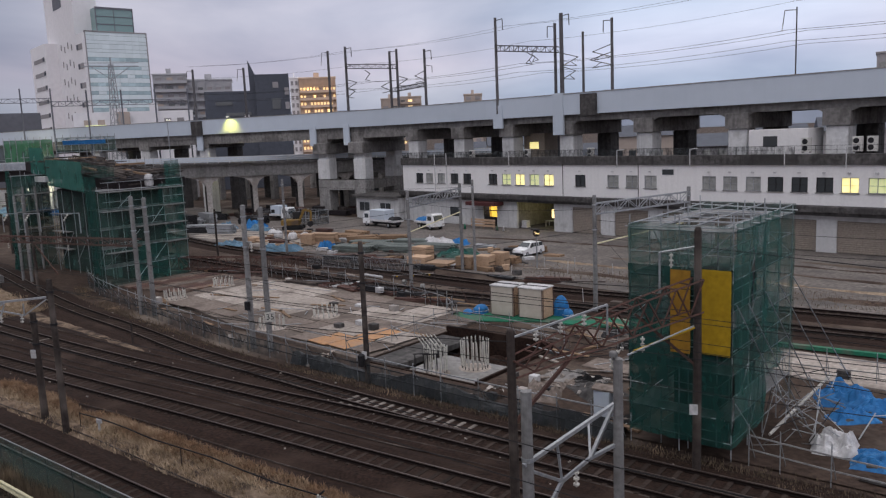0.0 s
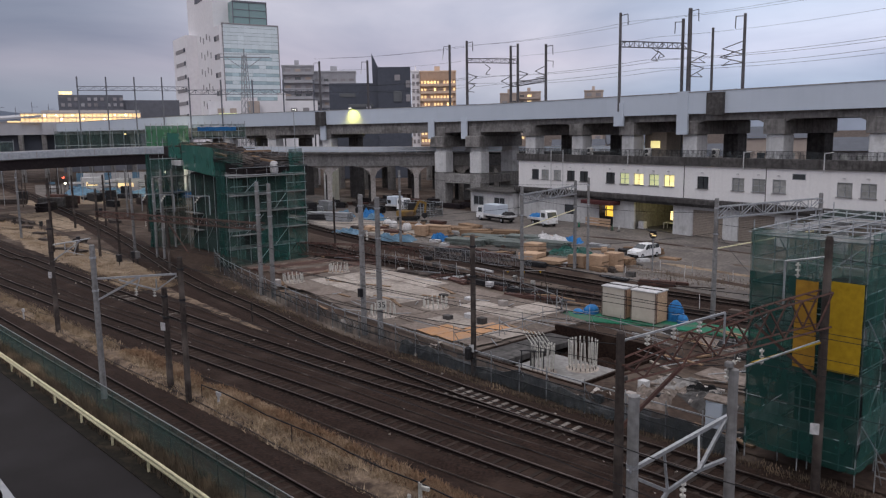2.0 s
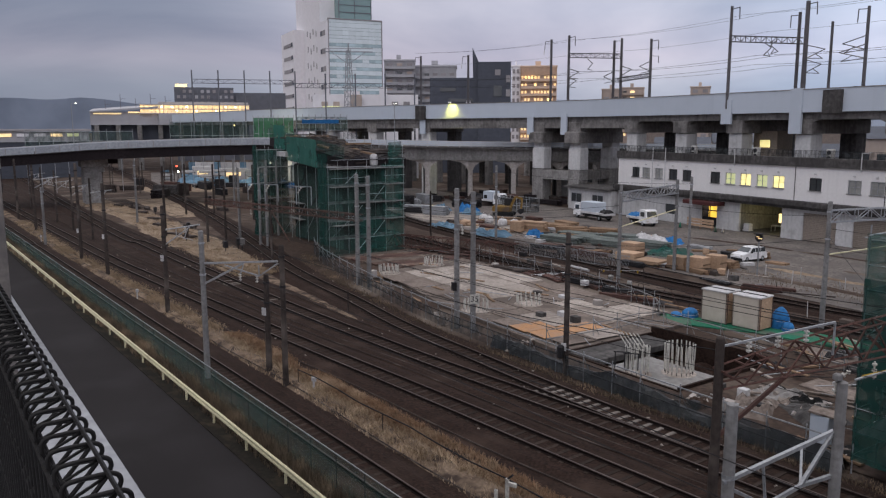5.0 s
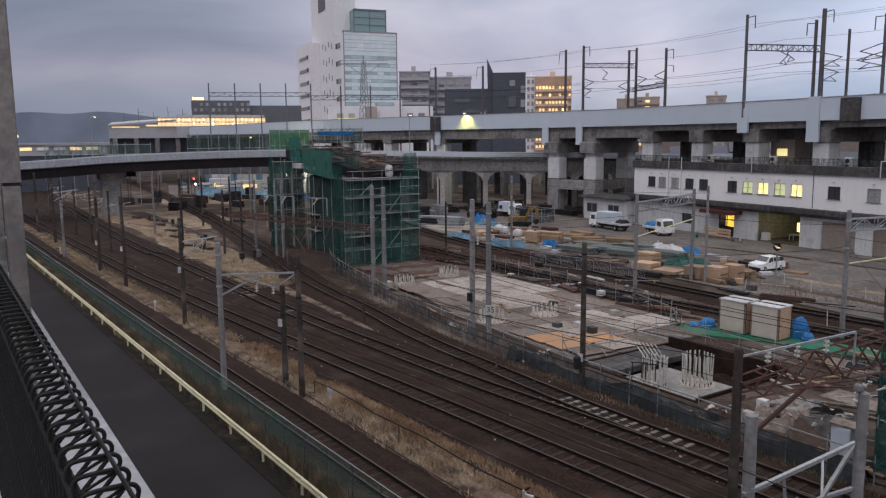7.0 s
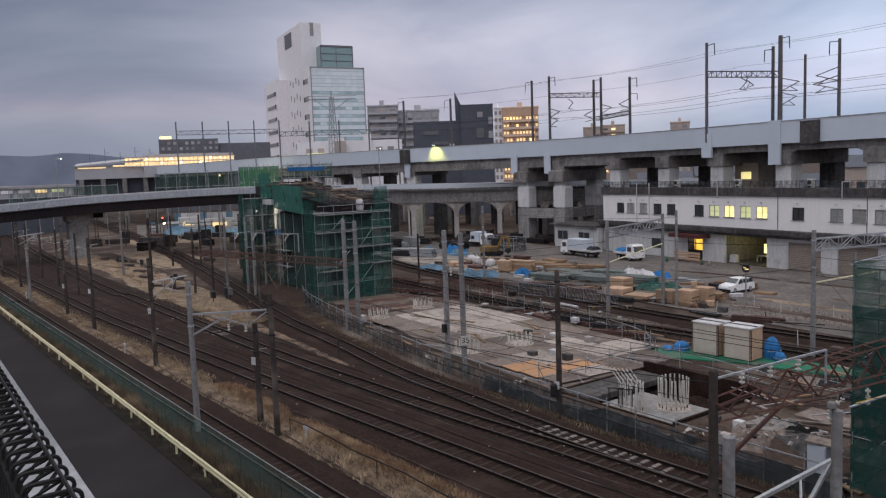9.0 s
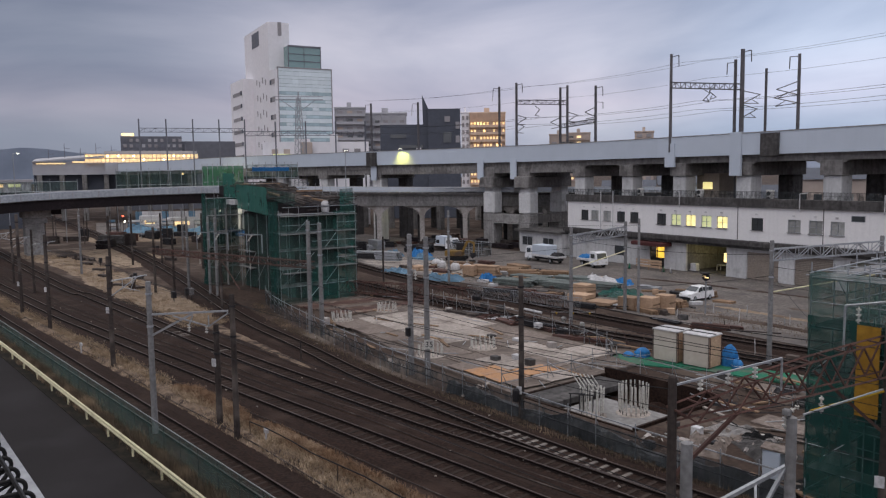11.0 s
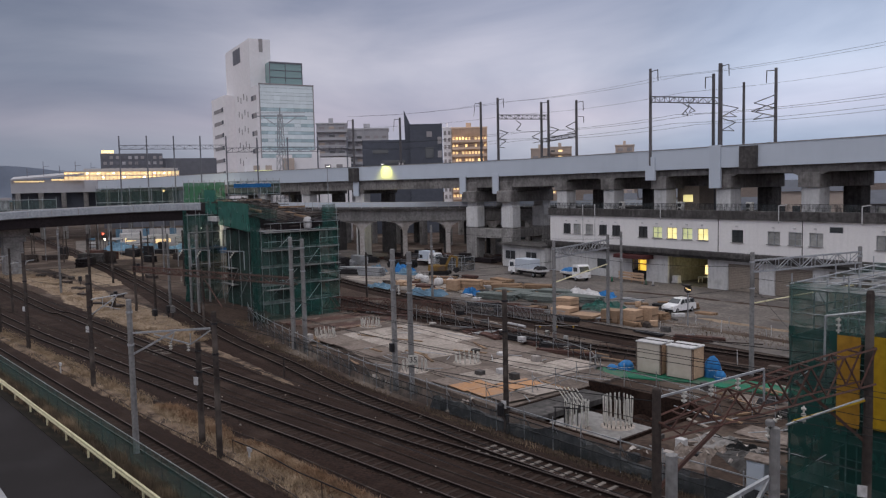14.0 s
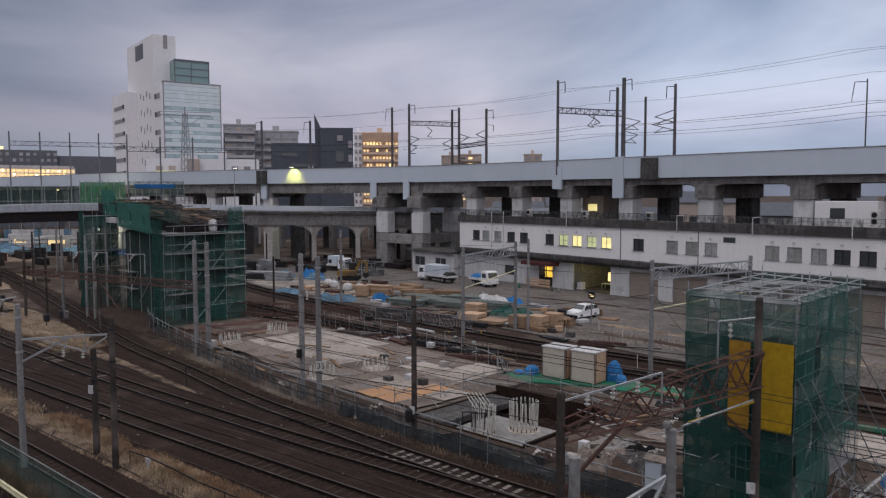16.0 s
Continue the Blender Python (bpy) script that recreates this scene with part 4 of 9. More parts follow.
def lattice_beam(name, p, q, depth, w, bars, label, parent, material):
    """A box lattice girder from p to q."""
    p, q = Vector(p), Vector(q)
    d = (q - p).normalized()
    side = d.cross(Vector((0, 0, 1))).normalized() * w / 2
    up = Vector((0, 0, depth))
    s = Shape()
    for e in (side, -side):
        s.beam(p + e, q + e, 0.08).beam(p + e + up, q + e + up, 0.08)
        for i in range(bars):
            a, b = p.lerp(q, i / bars), p.lerp(q, (i + 1) / bars)
            s.beam(a + e + (up if i % 2 else up * 0), b + e + (up * 0 if i % 2 else up), 0.05)
            s.beam(a + e, a + e + up, 0.04)
    for i in range(0, bars + 1):
        a = p.lerp(q, i / bars)
        s.beam(a + side + up, a - side + up, 0.04).beam(a + side, a - side, 0.04)
    return part(name, s, material, parent, label)


def place_on_via(s, off):
    x, y, a = on_via(s)
    return Vector((x - off * math.sin(radians(a)), y + off * math.cos(radians(a)), 15.4)), a


# near gantry
gp, ga = place_on_via(-5.1, 0.4)
g1 = thing("gantry", pose(gp.x, gp.y, 15.4, 0, 0, ga), "steel overhead line gantry on the viaduct", "gantry", "gantries")
part("pole", Shape().bar((0, -0.6, 0), (0, -0.6, 13.2), 0.22, 10, 0.18), STEELDK2, g1)
part("pole", Shape().bar((7.4, 4.6, 0), (7.4, 4.6, 13.2), 0.32, 10, 0.26), STEELDK2, g1)
part("pole", Shape().bar((6.3, 4.6, 0), (6.3, 4.6, 12.0), 0.22, 10, 0.2), STEELDK2, g1)
part("pole", Shape().bar((11.0, 4.6, 0), (11.0, 4.6, 10.3), 0.18, 10, 0.16), STEELDK2, g1)
part("pole", Shape().bar((15.6, 4.6, 0), (15.6, 4.6, 11.5), 0.22, 10, 0.18), STEELDK2, g1)
lattice_beam("lattice_beam", (0, -0.6, 8.7), (7.0, 4.6, 8.0), 0.75, 0.7, 14, "", g1, STEELDK2)
for x, y, h, fl in ((0, -0.6, 13.0, 1), (7.4, 4.6, 13.0, 1), (6.3, 4.6, 11.8, -1), (15.6, 4.6, 11.4, -1)):
    part("hook", Shape().beam((x, y, h - 0.2), (x + 1.3 * fl, y, h - 0.1), 0.09).beam((x + 1.3 * fl, y, h - 0.1), (x + 1.35 * fl, y, h - 1.6), 0.09), STEELDK2, g1)
for x, y, z, fl, rch in ((7.6, 4.6, 6.2, 1, 2.6), (7.6, 4.6, 4.4, 1, 2.2), (15.5, 4.6, 5.6, -1, 3.4), (15.5, 4.6, 6.6, -1, 3.0), (3.2, 2.0, 6.8, 1, 1.2), (4.6, 3, 7.2, -1, 1.2)):
    arm = Shape()
    arm.bar((x, y, z), (x + fl * rch, y, z + 0.9), 0.06, 5).bar((x, y, z + 1.6), (x + fl * rch, y, z + 0.9), 0.06, 5).bar((x, y, z), (x + fl * rch * 0.9, y, z - 0.2), 0.05, 5)
    arm.bar((x + fl * rch * 0.5, y, z + 0.4), (x + fl * rch * 0.9, y, z - 0.2), 0.05, 5)
    part("cantilever", arm, STEELDK2, g1)
for a, b in (((7.8, 4.6, 6.2), (8.6, 4.6, 6.5)), ((15.3, 4.6, 5.6), (14.5, 4.6, 5.9)), ((15.3, 4.6, 6.6), (14.5, 4.6, 6.9))):
    part("insulator", insulator(Shape(), a, b), PORCELAIN, g1)
part("signal_box", Shape().bevel_box(14.6, 15.1, 4.2, 4.6, 0.9, 2.4, 0.04), STEELDK, g1)
# far gantry, where the viaduct bends
gp, ga = place_on_via(-38.4, 1.0)
g2 = thing("gantry", pose(gp.x, gp.y, 15.4, 0, 0, -3), "steel overhead line gantry on the viaduct", "gantry", "gantries")
for x, y, h in ((0, 0, 12.8), (6.8, 5.4, 12.0), (5.1, 5.4, 11.8), (12.7, 6.0, 11.4)):
    part("pole", Shape().bar((x, y, 0), (x, y, h), 0.24, 10, 0.2), STEELDK2, g2)
lattice_beam("lattice_beam", (0, 0, 9.2), (6.8, 5.4, 8.8), 0.7, 0.7, 12, "", g2, STEELDK2)
lattice_beam("lattice_beam", (5.8, 5.4, 5.0), (12.7, 6.0, 5.5), 0.6, 0.6, 10, "", g2, STEELDK2)
for x, y, h, fl in ((0, 0, 12.6, 1), (6.8, 5.4, 11.8, -1), (12.7, 6, 11.2, 1)):
    part("hook", Shape().beam((x, y, h - 0.2), (x + 1.5 * fl, y, h - 0.1), 0.09).beam((x + 1.5 * fl, y, h - 0.1), (x + 1.55 * fl, y, h - 1.6), 0.09), STEELDK2, g2)
part("hook", Shape().beam((12.7, 6, 8.8), (14.3, 6, 8.6), 0.08).beam((14.3, 6, 8.6), (14.3, 6, 7.6), 0.08), STEELDK2, g2)
for x, y, z, fl, rch in ((0, 0, 5.8, 1, 2.6), (0, 0, 4.4, 1, 2.0), (6.8, 5.4, 6.0, 1, 2.4), (5.1, 5.4, 5.2, -1, 2.4), (12.7, 6, 6.4, -1, 2.4), (2.5, 2, 7.2, 1, 1.2)):
    arm = Shape()
    arm.bar((x, y, z), (x + fl * rch, y, z + 0.9), 0.07, 5).bar((x, y, z + 1.6), (x + fl * rch, y, z + 0.9), 0.07, 5).bar((x, y, z), (x + fl * rch * 0.9, y, z - 0.2), 0.06, 5)
    part("cantilever", arm, STEELDK2, g2)
for s, off, h in ((-43.0, 2.0, 14.1), (-60.7, 2.0, 12.6), (-71.9, 2.0, 13.1)):
    p, a = place_on_via(s, off)
    hm = hook_mast(pose(p.x, p.y, 15.4, 0, 0, a), h - 1.5, 0.24, -1)
# single mast over the parapet at the right, and a grey block of flats beyond
p, a = place_on_via(33.7, 6.0)
hm = hook_mast(pose(p.x, p.y, 15.4, 0, 0, a), 9.6, 0.085, -1, "slim pale overhead line mast with bracket")


def wire(p, q, sag, r, n=16):
    s = Shape()
    p, q = Vector(p), Vector(q)
    pts = []
    for i in range(n + 1):
        k = i / n
        c = p.lerp(q, k)
        c.z -= sag * 4 * k * (1 - k)
        pts.append(c)
    return s.pipe(pts, r, 4)


for off, z, r in ((0.6, 27.4, 0.016), (5.2, 27.9, 0.016), (5.6, 25.6, 0.016), (3.5, 22.4, 0.022), (3.2, 21.2, 0.02), (8.0, 22.6, 0.022), (8.2, 21.2, 0.02)):
    for s0, s1 in ((-38, -4), (-4, 34), (34, 78), (-72, -38)):
        (pa, a1), (pb, b1) = place_on_via(s0, off), place_on_via(s1, off)
        solid("overhead_wire", wire((pa.x, pa.y, z), (pb.x, pb.y, z), 0.5, r), WIRE, "thin dark overhead wire between masts", "wire", "overhead wires", at=(pa.x, pa.y, z))

# ---- road overpass ----
OVER = smooth_line([(-158, -60, 5.0), (-153, -5, 7.75), (-150, 16, 8.9), (-148, 30, 9.65), (-139, 54, 10.2), (-124, 73, 9.8), (-117, 84, 9.5), (-109, 96, 9.3), (-97, 110, 9.1), (-75, 121, 9.0)], 2.0)
over = thing("road_overpass", pose(-149, 27, 0), "curved road overpass on a dark steel girder", "bridge")
cut = next(i for i, p in enumerate(OVER) if p[1] > 62)
part("steel_girder", Shape().sweep(OVER[:cut + 1], [(-4.5, -1.9), (4.0, -1.9), (4.2, -0.25), (-4.7, -0.25)]), GIRDER, over, "dark brown steel box girder", world=True)
part("concrete_girder", Shape().sweep(OVER[cut:], [(-3.8, -2.3), (3.4, -2.3), (3.8, -0.25), (-4.3, -0.25)]), CONCRETE, over, "weathered concrete girder", world=True)
part("deck", Shape().sweep(OVER, [(-5.0, -0.25), (4.6, -0.25), (4.6, 0.05), (-5.0, 0.05)]), DARKCON, over, world=True)
for i in range(0, cut, 2):
    part("parapet_panel", Shape().sweep(OVER[i:i + 3], [(-5.02, -0.12), (-4.85, -0.12), (-4.85, 0.95), (-5.02, 0.95)]), OVERPANEL, over, world=True)
for z, r in ((0.75, 0.05), (1.1, 0.06), (0.45, 0.05)):
    sh = Shape()
    sh.sweep([p for p in (OVER if z > 1 else OVER[cut:])], [(-4.95 - r, z - r), (-4.95 + r, z - r), (-4.95 + r, z + r), (-4.95 - r, z + r)])
    part("rail", sh, RAILPAINT, over, "pale tubular rail", world=True)
posts = Shape().bar((0, 0, 0.05), (0, 0, 1.1), 0.045, 6).mesh("rail_post", RAILPAINT)
for i in range(0, len(OVER) - 1):
    a, b = OVER[i], OVER[i + 1]
    d = Vector((b[0] - a[0], b[1] - a[1], 0)).normalized()
    piece("rail_post", posts, over, Matrix.Translation((a[0] + 149 + 4.93 * d.y, a[1] - 27 - 4.93 * d.x, a[2])))
for i in range(0, cut, 2):
    a, b = OVER[i], OVER[i + 1]
    d = Vector((b[0] - a[0], b[1] - a[1], 0)).normalized()
    part("panel_joint", Shape().slab(pose(a[0] + 5.05 * d.y, a[1] - 5.05 * d.x, a[2] + 0.42, 0, 0, math.degrees(math.atan2(d.y, d.x))), 0.12, 0.06, 1.1), FARGREY, over, world=True)
part("back_parapet", Shape().sweep(OVER, [(4.4, 0.05), (4.6, 0.05), (4.6, 0.9), (4.4, 0.9)]), PARAPET, over, world=True)
# piers of the overpass
sup = new("pier")
sup.parent = over
part("shaft", Shape().bevel_box(-1.4, 1.4, -1.5, 1.5, -0.1, 5.4, 0.15), CONCRETE, sup)
part("hammerhead", Shape().bevel_box(-1.5, 1.5, -1.9, 2.6, 6.4, 8.2, 0.12).bevel_box(-1.4, 1.4, -1.5, 2.0, 5.4, 6.4, 0.3), CONCRETE, sup)
part("bearing", Shape().bevel_box(-0.8, 0.8, 2.6, 4.4, 6.8, 8.2, 0.1), GIRDER, sup)
for i in range(cut + 2, len(OVER) - 1, 4):
    q = new("pier")
    q.parent = over
    q.matrix_basis = Matrix.Translation((OVER[i][0] + 149, OVER[i][1] - 27, 0)) @ pose(0, 0, 0, 0, 0, math.degrees(math.atan2(OVER[i + 1][1] - OVER[i][1], OVER[i + 1][0] - OVER[i][0])))
    top = OVER[i][2] - 2.3
    for o in (-2.9, 2.6):
        # back column darkened: shade under the ramp is in its colour
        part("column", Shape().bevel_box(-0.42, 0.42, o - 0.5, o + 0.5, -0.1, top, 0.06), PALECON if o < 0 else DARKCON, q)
        part("haunch", Shape().add([(x, o + w, z) for w in (-0.48, 0.48) for x, z in ((-3.4, top + 0.02), (-1.7, top - 0.35), (-0.8, top - 0.95), (-0.42, top - 1.8), (0.42, top - 1.8), (0.8, top - 0.95), (1.7, top - 0.35), (3.4, top + 0.02))], [tuple(range(8)), tuple(range(15, 7, -1))] + [(k, k + 8, k + 9, k + 1) for k in range(7)]), PALECON, q)
# dark structure that fills the gap below the ramp with painted shade
rear = thing("rear_viaduct", pose(-128, 112, 0), "viaduct with close columns behind the ramp, coloured dark for shade", "viaduct")
RV = smooth_line([(-190, 98), (-150, 112), (-118, 124), (-80, 138)], 6.5)
part("deck", Shape().sweep([(x, y, 7.6) for x, y, z in RV], [(-4, 0), (4, 0), (4, 1.6), (-4, 1.6)]), DARKCON, rear, world=True)
for x, y, z in RV:
    for o in (-3, 3):
        # far row takes the darker tone for shade under the deck
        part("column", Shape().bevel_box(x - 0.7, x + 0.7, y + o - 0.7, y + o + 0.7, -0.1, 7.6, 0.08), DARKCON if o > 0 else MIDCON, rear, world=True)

# street lamps on the overpass
lamp_spots = [(next(i for i, p in enumerate(OVER) if p[1] > 73.5), 7.4, True), (next(i for i, p in enumerate(OVER) if p[1] > 26.5), 7.6, True)]
for i, h, on in lamp_spots:
    a, b = OVER[i], OVER[i + 1]
    lp = thing("street_lamp", pose(a[0] + 3.2, a[1] - 3.6, a[2]), "slim grey street lamp with its lit head on the overpass", "street lamp", "overpass lamps")
    part("pole", Shape().bar((0, 0, 0), (0, 0, h), 0.09, 8, 0.06), GALV, lp)
    part("arm", Shape().bar((0, 0, h), (-1.1, 1.0, h + 0.25), 0.045, 6), GALV, lp)
    head = part("lamp_head", Shape().bevel_box(-1.8, -0.9, 0.8, 1.2, h + 0.12, h + 0.3, 0.04), GALV, lp)
    part("lens", Shape().box(-1.7, -1.0, 0.85, 1.15, h + 0.08, h + 0.116), LAMPWHITE, head)
x, y, a = on_via(-62.7)
wlamp = thing("wall_lamp", pose(x, y, 17.5, 0, 0, a), "small flood lamp lighting the viaduct parapet", "lamp")
part("arm", Shape().beam((0, -0.1, 0.0), (0, -1.0, 0.25), 0.08), GALV, wlamp)
part("head", Shape().bevel_box(-0.3, 0.3, -1.3, -0.9, 0.2, 0.38, 0.03), GALV, wlamp)
part("lens", Shape().box(-0.25, 0.25, -1.25, -0.95, 0.17, 0.196), LAMPWHITE, wlamp)
ld = bpy.data.lights.new("parapet_light", "SPOT")
ld.energy, ld.color, ld.spot_size, ld.spot_blend, ld.shadow_soft_size = 1300, (1.0, 0.92, 0.12), radians(104), 0.45, 0.1
lo = new("parapet_light", ld)
e = wlamp.matrix_basis @ Vector((0, -1.1, 0.15))
lo.matrix_world = look(e, wlamp.matrix_basis @ Vector((0, -0.1, -1.7)))


# ---- scaffold towers in green netting ----
def scaffold(root, x0, x1, y0, y1, h, dx, dy, dz, rails=True):
    """Standards, ledger rings, braces and boards of a tube scaffold in two rows round a core."""
    nx, ny, nz = max(1, round((x1 - x0) / dx)), max(1, round((y1 - y0) / dy)), max(1, round(h / dz))
    st = Shape().bar((0, 0, 0), (0, 0, h + 0.4), 0.028, 6).mesh("standard", GALV)
    for e in (0, 0.9) if rails else (0,):
        xs = [x0 + e + (x1 - x0 - 2 * e) * i / nx for i in range(nx + 1)]
        ys = [y0 + e + (y1 - y0 - 2 * e) * j / ny for j in range(ny + 1)]
        ring = [(x, ys[0]) for x in xs] + [(xs[-1], y) for y in ys[1:]] + [(x, ys[-1]) for x in xs[-2::-1]] + [(xs[0], y) for y in ys[-2:0:-1]]
        for x, y in ring:
            piece("standard", st, root, pose(x, y, -0.1 + 0.4 * rng.random()))
        for k in range(1, nz + 1):
            z = h * k / nz
            for zz in (z, z - 0.9) if rails else (z,):
                part("ledger_ring", Shape().pipe([(x, y, zz) for x, y in ring + ring[:1]], 0.024, 5), GALV, root)
            for (xa, ya), (xb, yb) in zip(ring, ring[1:]):
                if rng.random() < 0.14:
                    part("brace", Shape().bar((xa, ya, z - h / nz), (xb, yb, z), 0.02, 5), GALV, root)
    for k in range(1, nz + 1 if rails else 1):
        z = h * k / nz
        for b in ((x0, x1, y0, y0 + 0.85), (x0, x1, y1 - 0.85, y1), (x0, x0 + 0.85, y0 + 0.9, y1 - 0.9), (x1 - 0.85, x1, y0 + 0.9, y1 - 0.9)):
            part("walk_board", Shape().bevel_box(*b, z - 0.06, z, 0.01), POLECON if k % 2 else DARKCON, root)


nr = thing("scaffold_tower", pose(-11.9, 28.2, 0), "tall tube scaffold tower wrapped in dark green netting", "scaffold")
scaffold(nr, -2.1, 2.0, 0, 7.2, 9.0, 1.8, 1.8, 1.75)
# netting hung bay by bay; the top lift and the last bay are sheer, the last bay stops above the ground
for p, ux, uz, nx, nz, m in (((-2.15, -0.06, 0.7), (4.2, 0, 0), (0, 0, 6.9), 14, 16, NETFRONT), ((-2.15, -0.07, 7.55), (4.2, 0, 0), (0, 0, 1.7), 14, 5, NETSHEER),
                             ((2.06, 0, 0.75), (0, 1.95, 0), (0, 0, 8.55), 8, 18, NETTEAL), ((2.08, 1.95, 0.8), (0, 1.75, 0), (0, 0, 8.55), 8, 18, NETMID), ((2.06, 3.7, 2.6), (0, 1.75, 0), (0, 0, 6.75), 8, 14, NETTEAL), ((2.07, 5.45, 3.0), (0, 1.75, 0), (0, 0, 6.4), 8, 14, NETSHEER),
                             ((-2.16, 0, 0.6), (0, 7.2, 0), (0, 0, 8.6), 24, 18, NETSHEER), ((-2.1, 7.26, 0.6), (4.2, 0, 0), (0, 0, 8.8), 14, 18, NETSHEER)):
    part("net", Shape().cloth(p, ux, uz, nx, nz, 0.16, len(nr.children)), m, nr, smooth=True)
# core in near-black colour, which carries the shade inside the tower
part("pier_core", Shape().bevel_box(-1.0, 1.0, 1.6, 5.8, -0.1, 6.8, 0.1), GIRDER, nr, "core block coloured near black for the shaded inside")
part("yellow_sheet", Shape().cloth((0.75, -0.18, 4.35), (1.25, 0, 0), (0, 0, 3.25), 10, 12, 0.05, 3), YELLOW, nr, "ochre yellow safety sheet", smooth=True)
part("yellow_sheet", Shape().cloth((-0.35, -0.16, 4.25), (0.8, 0, 0), (0, 0, 3.25), 6, 12, 0.06, 4), OCHRE, nr, "ochre yellow safety sheet", smooth=True)
for i in range(6):
    y = 0.2 + i * 1.35
    part("roof_tube", Shape().bar((-2.4, y, 9.05 + 0.05 * i), (2.3, y + rng.uniform(-0.4, 0.4), 9.15), 0.028, 5), GALV, nr)
for x in (-2.0, -0.7, 0.6, 1.9):
    part("roof_tube", Shape().bar((x, -0.3, 9.2), (x, 7.5, 9.3), 0.028, 5), GALV, nr)
for x, y, a, L in ((-0.9, 1.3, 6, 3.4), (0.2, 3.0, -12, 3.0), (-0.4, 4.6, 85, 2.6), (0.9, 5.6, 4, 2.2), (-1.2, 5.9, 80, 2.4)):
    part("roof_board", Shape().slab(pose(x, y, 8.98, 0, 0, a), L, 0.28, 0.05), POLECON, nr, "pale steel walk board")
part("roof_net", Shape().cloth((-2.1, 0.1, 7.7), (4.1, 0, 0), (0, 7.0, 0), 10, 14, 0.2, 8), NETSHEER, nr, smooth=True)
for y0, z0, y1, x1 in ((0.1, 6.3, 4.6, 3.3), (1.4, 6.1, 5.7, 3.3), (3.4, 6.2, 7.9, 3.4), (5.2, 6.2, 10.0, 3.5), (7.1, 6.2, 12.0, 3.8), (0.1, 2.5, 2.4, 2.5)):
    part("raker", Shape().bar((2.1, y0, z0), (x1, y1, -0.1), 0.026, 5), GALV, nr, "galvanised raking prop")
part("raker", Shape().bar((2.4, 3.3, 0.3), (3.2, 9.4, 1.3), 0.07, 7), PORCELAIN, nr, "thick pale tube leaning on the props")
r14 = random.Random(14)
for i in range(44):
    a = r14.uniform(0, 6.3)
    c = Vector((r14.uniform(2.2, 4.2), r14.uniform(2.6, 7.4), r14.uniform(0.1, 2.2)))
    d = Vector((math.cos(a), math.sin(a), r14.uniform(-0.9, 0.9))) * r14.uniform(0.3, 1.0)
    c.z = max(c.z, abs(d.z) + 0.02)
    part("loose_tube", Shape().bar(c - d, c + d, 0.02, 5), r14.choice((GALV, GALV, POLECON, STEELDK)), nr)

nl = thing("scaffold_tower", pose(-77.5, 33.2, 0), "broad tube scaffold in green netting round a new pier", "scaffold")
scaffold(nl, 5.0, 7.2, 1.3, 10.1, 9.1, 2.2, 2.2, 1.8, rails=False)
scaffold(nl, -14.1, -12.9, 1.8, 6.3, 10.4, 1.2, 1.5, 1.9, rails=False)
for p, ux, uz, m, sd in (((4.95, 1.22, 0), (2.25, 0, 0), (0, 0, 10.4), NETDARK, 12), ((7.3, 1.3, 0), (-0.1, 3.2, 0), (0, 0, 9.0), NETSHEER, 11), ((7.25, 4.5, 0), (-0.1, 2.9, 0), (0, 0, 3.6), NETMID, 23), ((7.24, 4.5, 3.6), (-0.1, 2.9, 0), (0, 0, 5.4), NETSHEER, 26), ((7.2, 7.4, 0), (-0.1, 2.8, 0), (0, 0, 9.3), NETTEAL, 24),
                         ((5.0, 10.2, 0), (2.2, 0, 0), (0, 0, 9.6), NETGREEN, 15),
                         ((-14.15, 1.72, 0), (1.3, 0, 0), (0, 0, 11.0), NETDARK, 13), ((-12.85, 1.8, 0), (0, 4.5, 0), (0, 0, 10.4), NETSHEER, 22), ((-14.2, 1.8, 0), (0, 4.5, 0), (0, 0, 10.4), NETFRONT, 14)):
    part("net", Shape().cloth(p, ux, uz, 14, 16, 0.2, sd), m, nl, smooth=True)
for k in range(1, 6):
    part("walk_board", Shape().bevel_box(5.1, 7.1, 1.4, 10.0, 1.82 * k - 0.06, 1.82 * k, 0.01), POLECON, nl)
# pale stagings that stand out from the netting
for y0, y1, z in ((1.4, 10.0, 9.0), (1.4, 5.6, 7.2), (7.5, 10.0, 7.3), (4.6, 10.0, 5.5), (7.4, 10.0, 3.7), (1.5, 4.6, 3.3)):
    part("staging", Shape().bevel_box(7.25, 7.75, y0, y1, z - 0.09, z, 0.02), POLECON, nl, "pale steel staging boards")
    part("toe_rail", Shape().bar((7.74, y0, z + 0.85), (7.74, y1, z + 0.85), 0.025, 5), GALV, nl)
for y0, z0, y1, z1 in ((3.0, 7.4, 4.4, 8.6), (6.2, 5.6, 7.6, 7.1), (6.2, 2.0, 7.6, 3.5), (3.4, 3.6, 5.0, 5.2), (4.0, 0.2, 5.6, 1.8)):
    part("brace", Shape().bar((7.5, y0, z0), (7.5, y1, z1), 0.03, 5), GALV, nl)
for z in (4.6, 6.5, 8.4):
    part("staging", Shape().bevel_box(-12.8, -12.35, 1.9, 6.6, z - 0.09, z, 0.02), POLECON, nl, "pale steel staging boards")
for y in (2.6, 3.9):
    part("riser_pipe", Shape().bar((-12.2, y, -0.1), (-12.2, y, 9.2), 0.13, 8), POLECON, nl, "grey riser pipe")
# struts, stagings and sheer netting before the dark core block
part("net", Shape().cloth((-10.4, 5.2, 0), (14.0, -0.4, 0), (0, 0, 8.6), 18, 12, 0.25, 28), NETSHEER, nl, smooth=True)
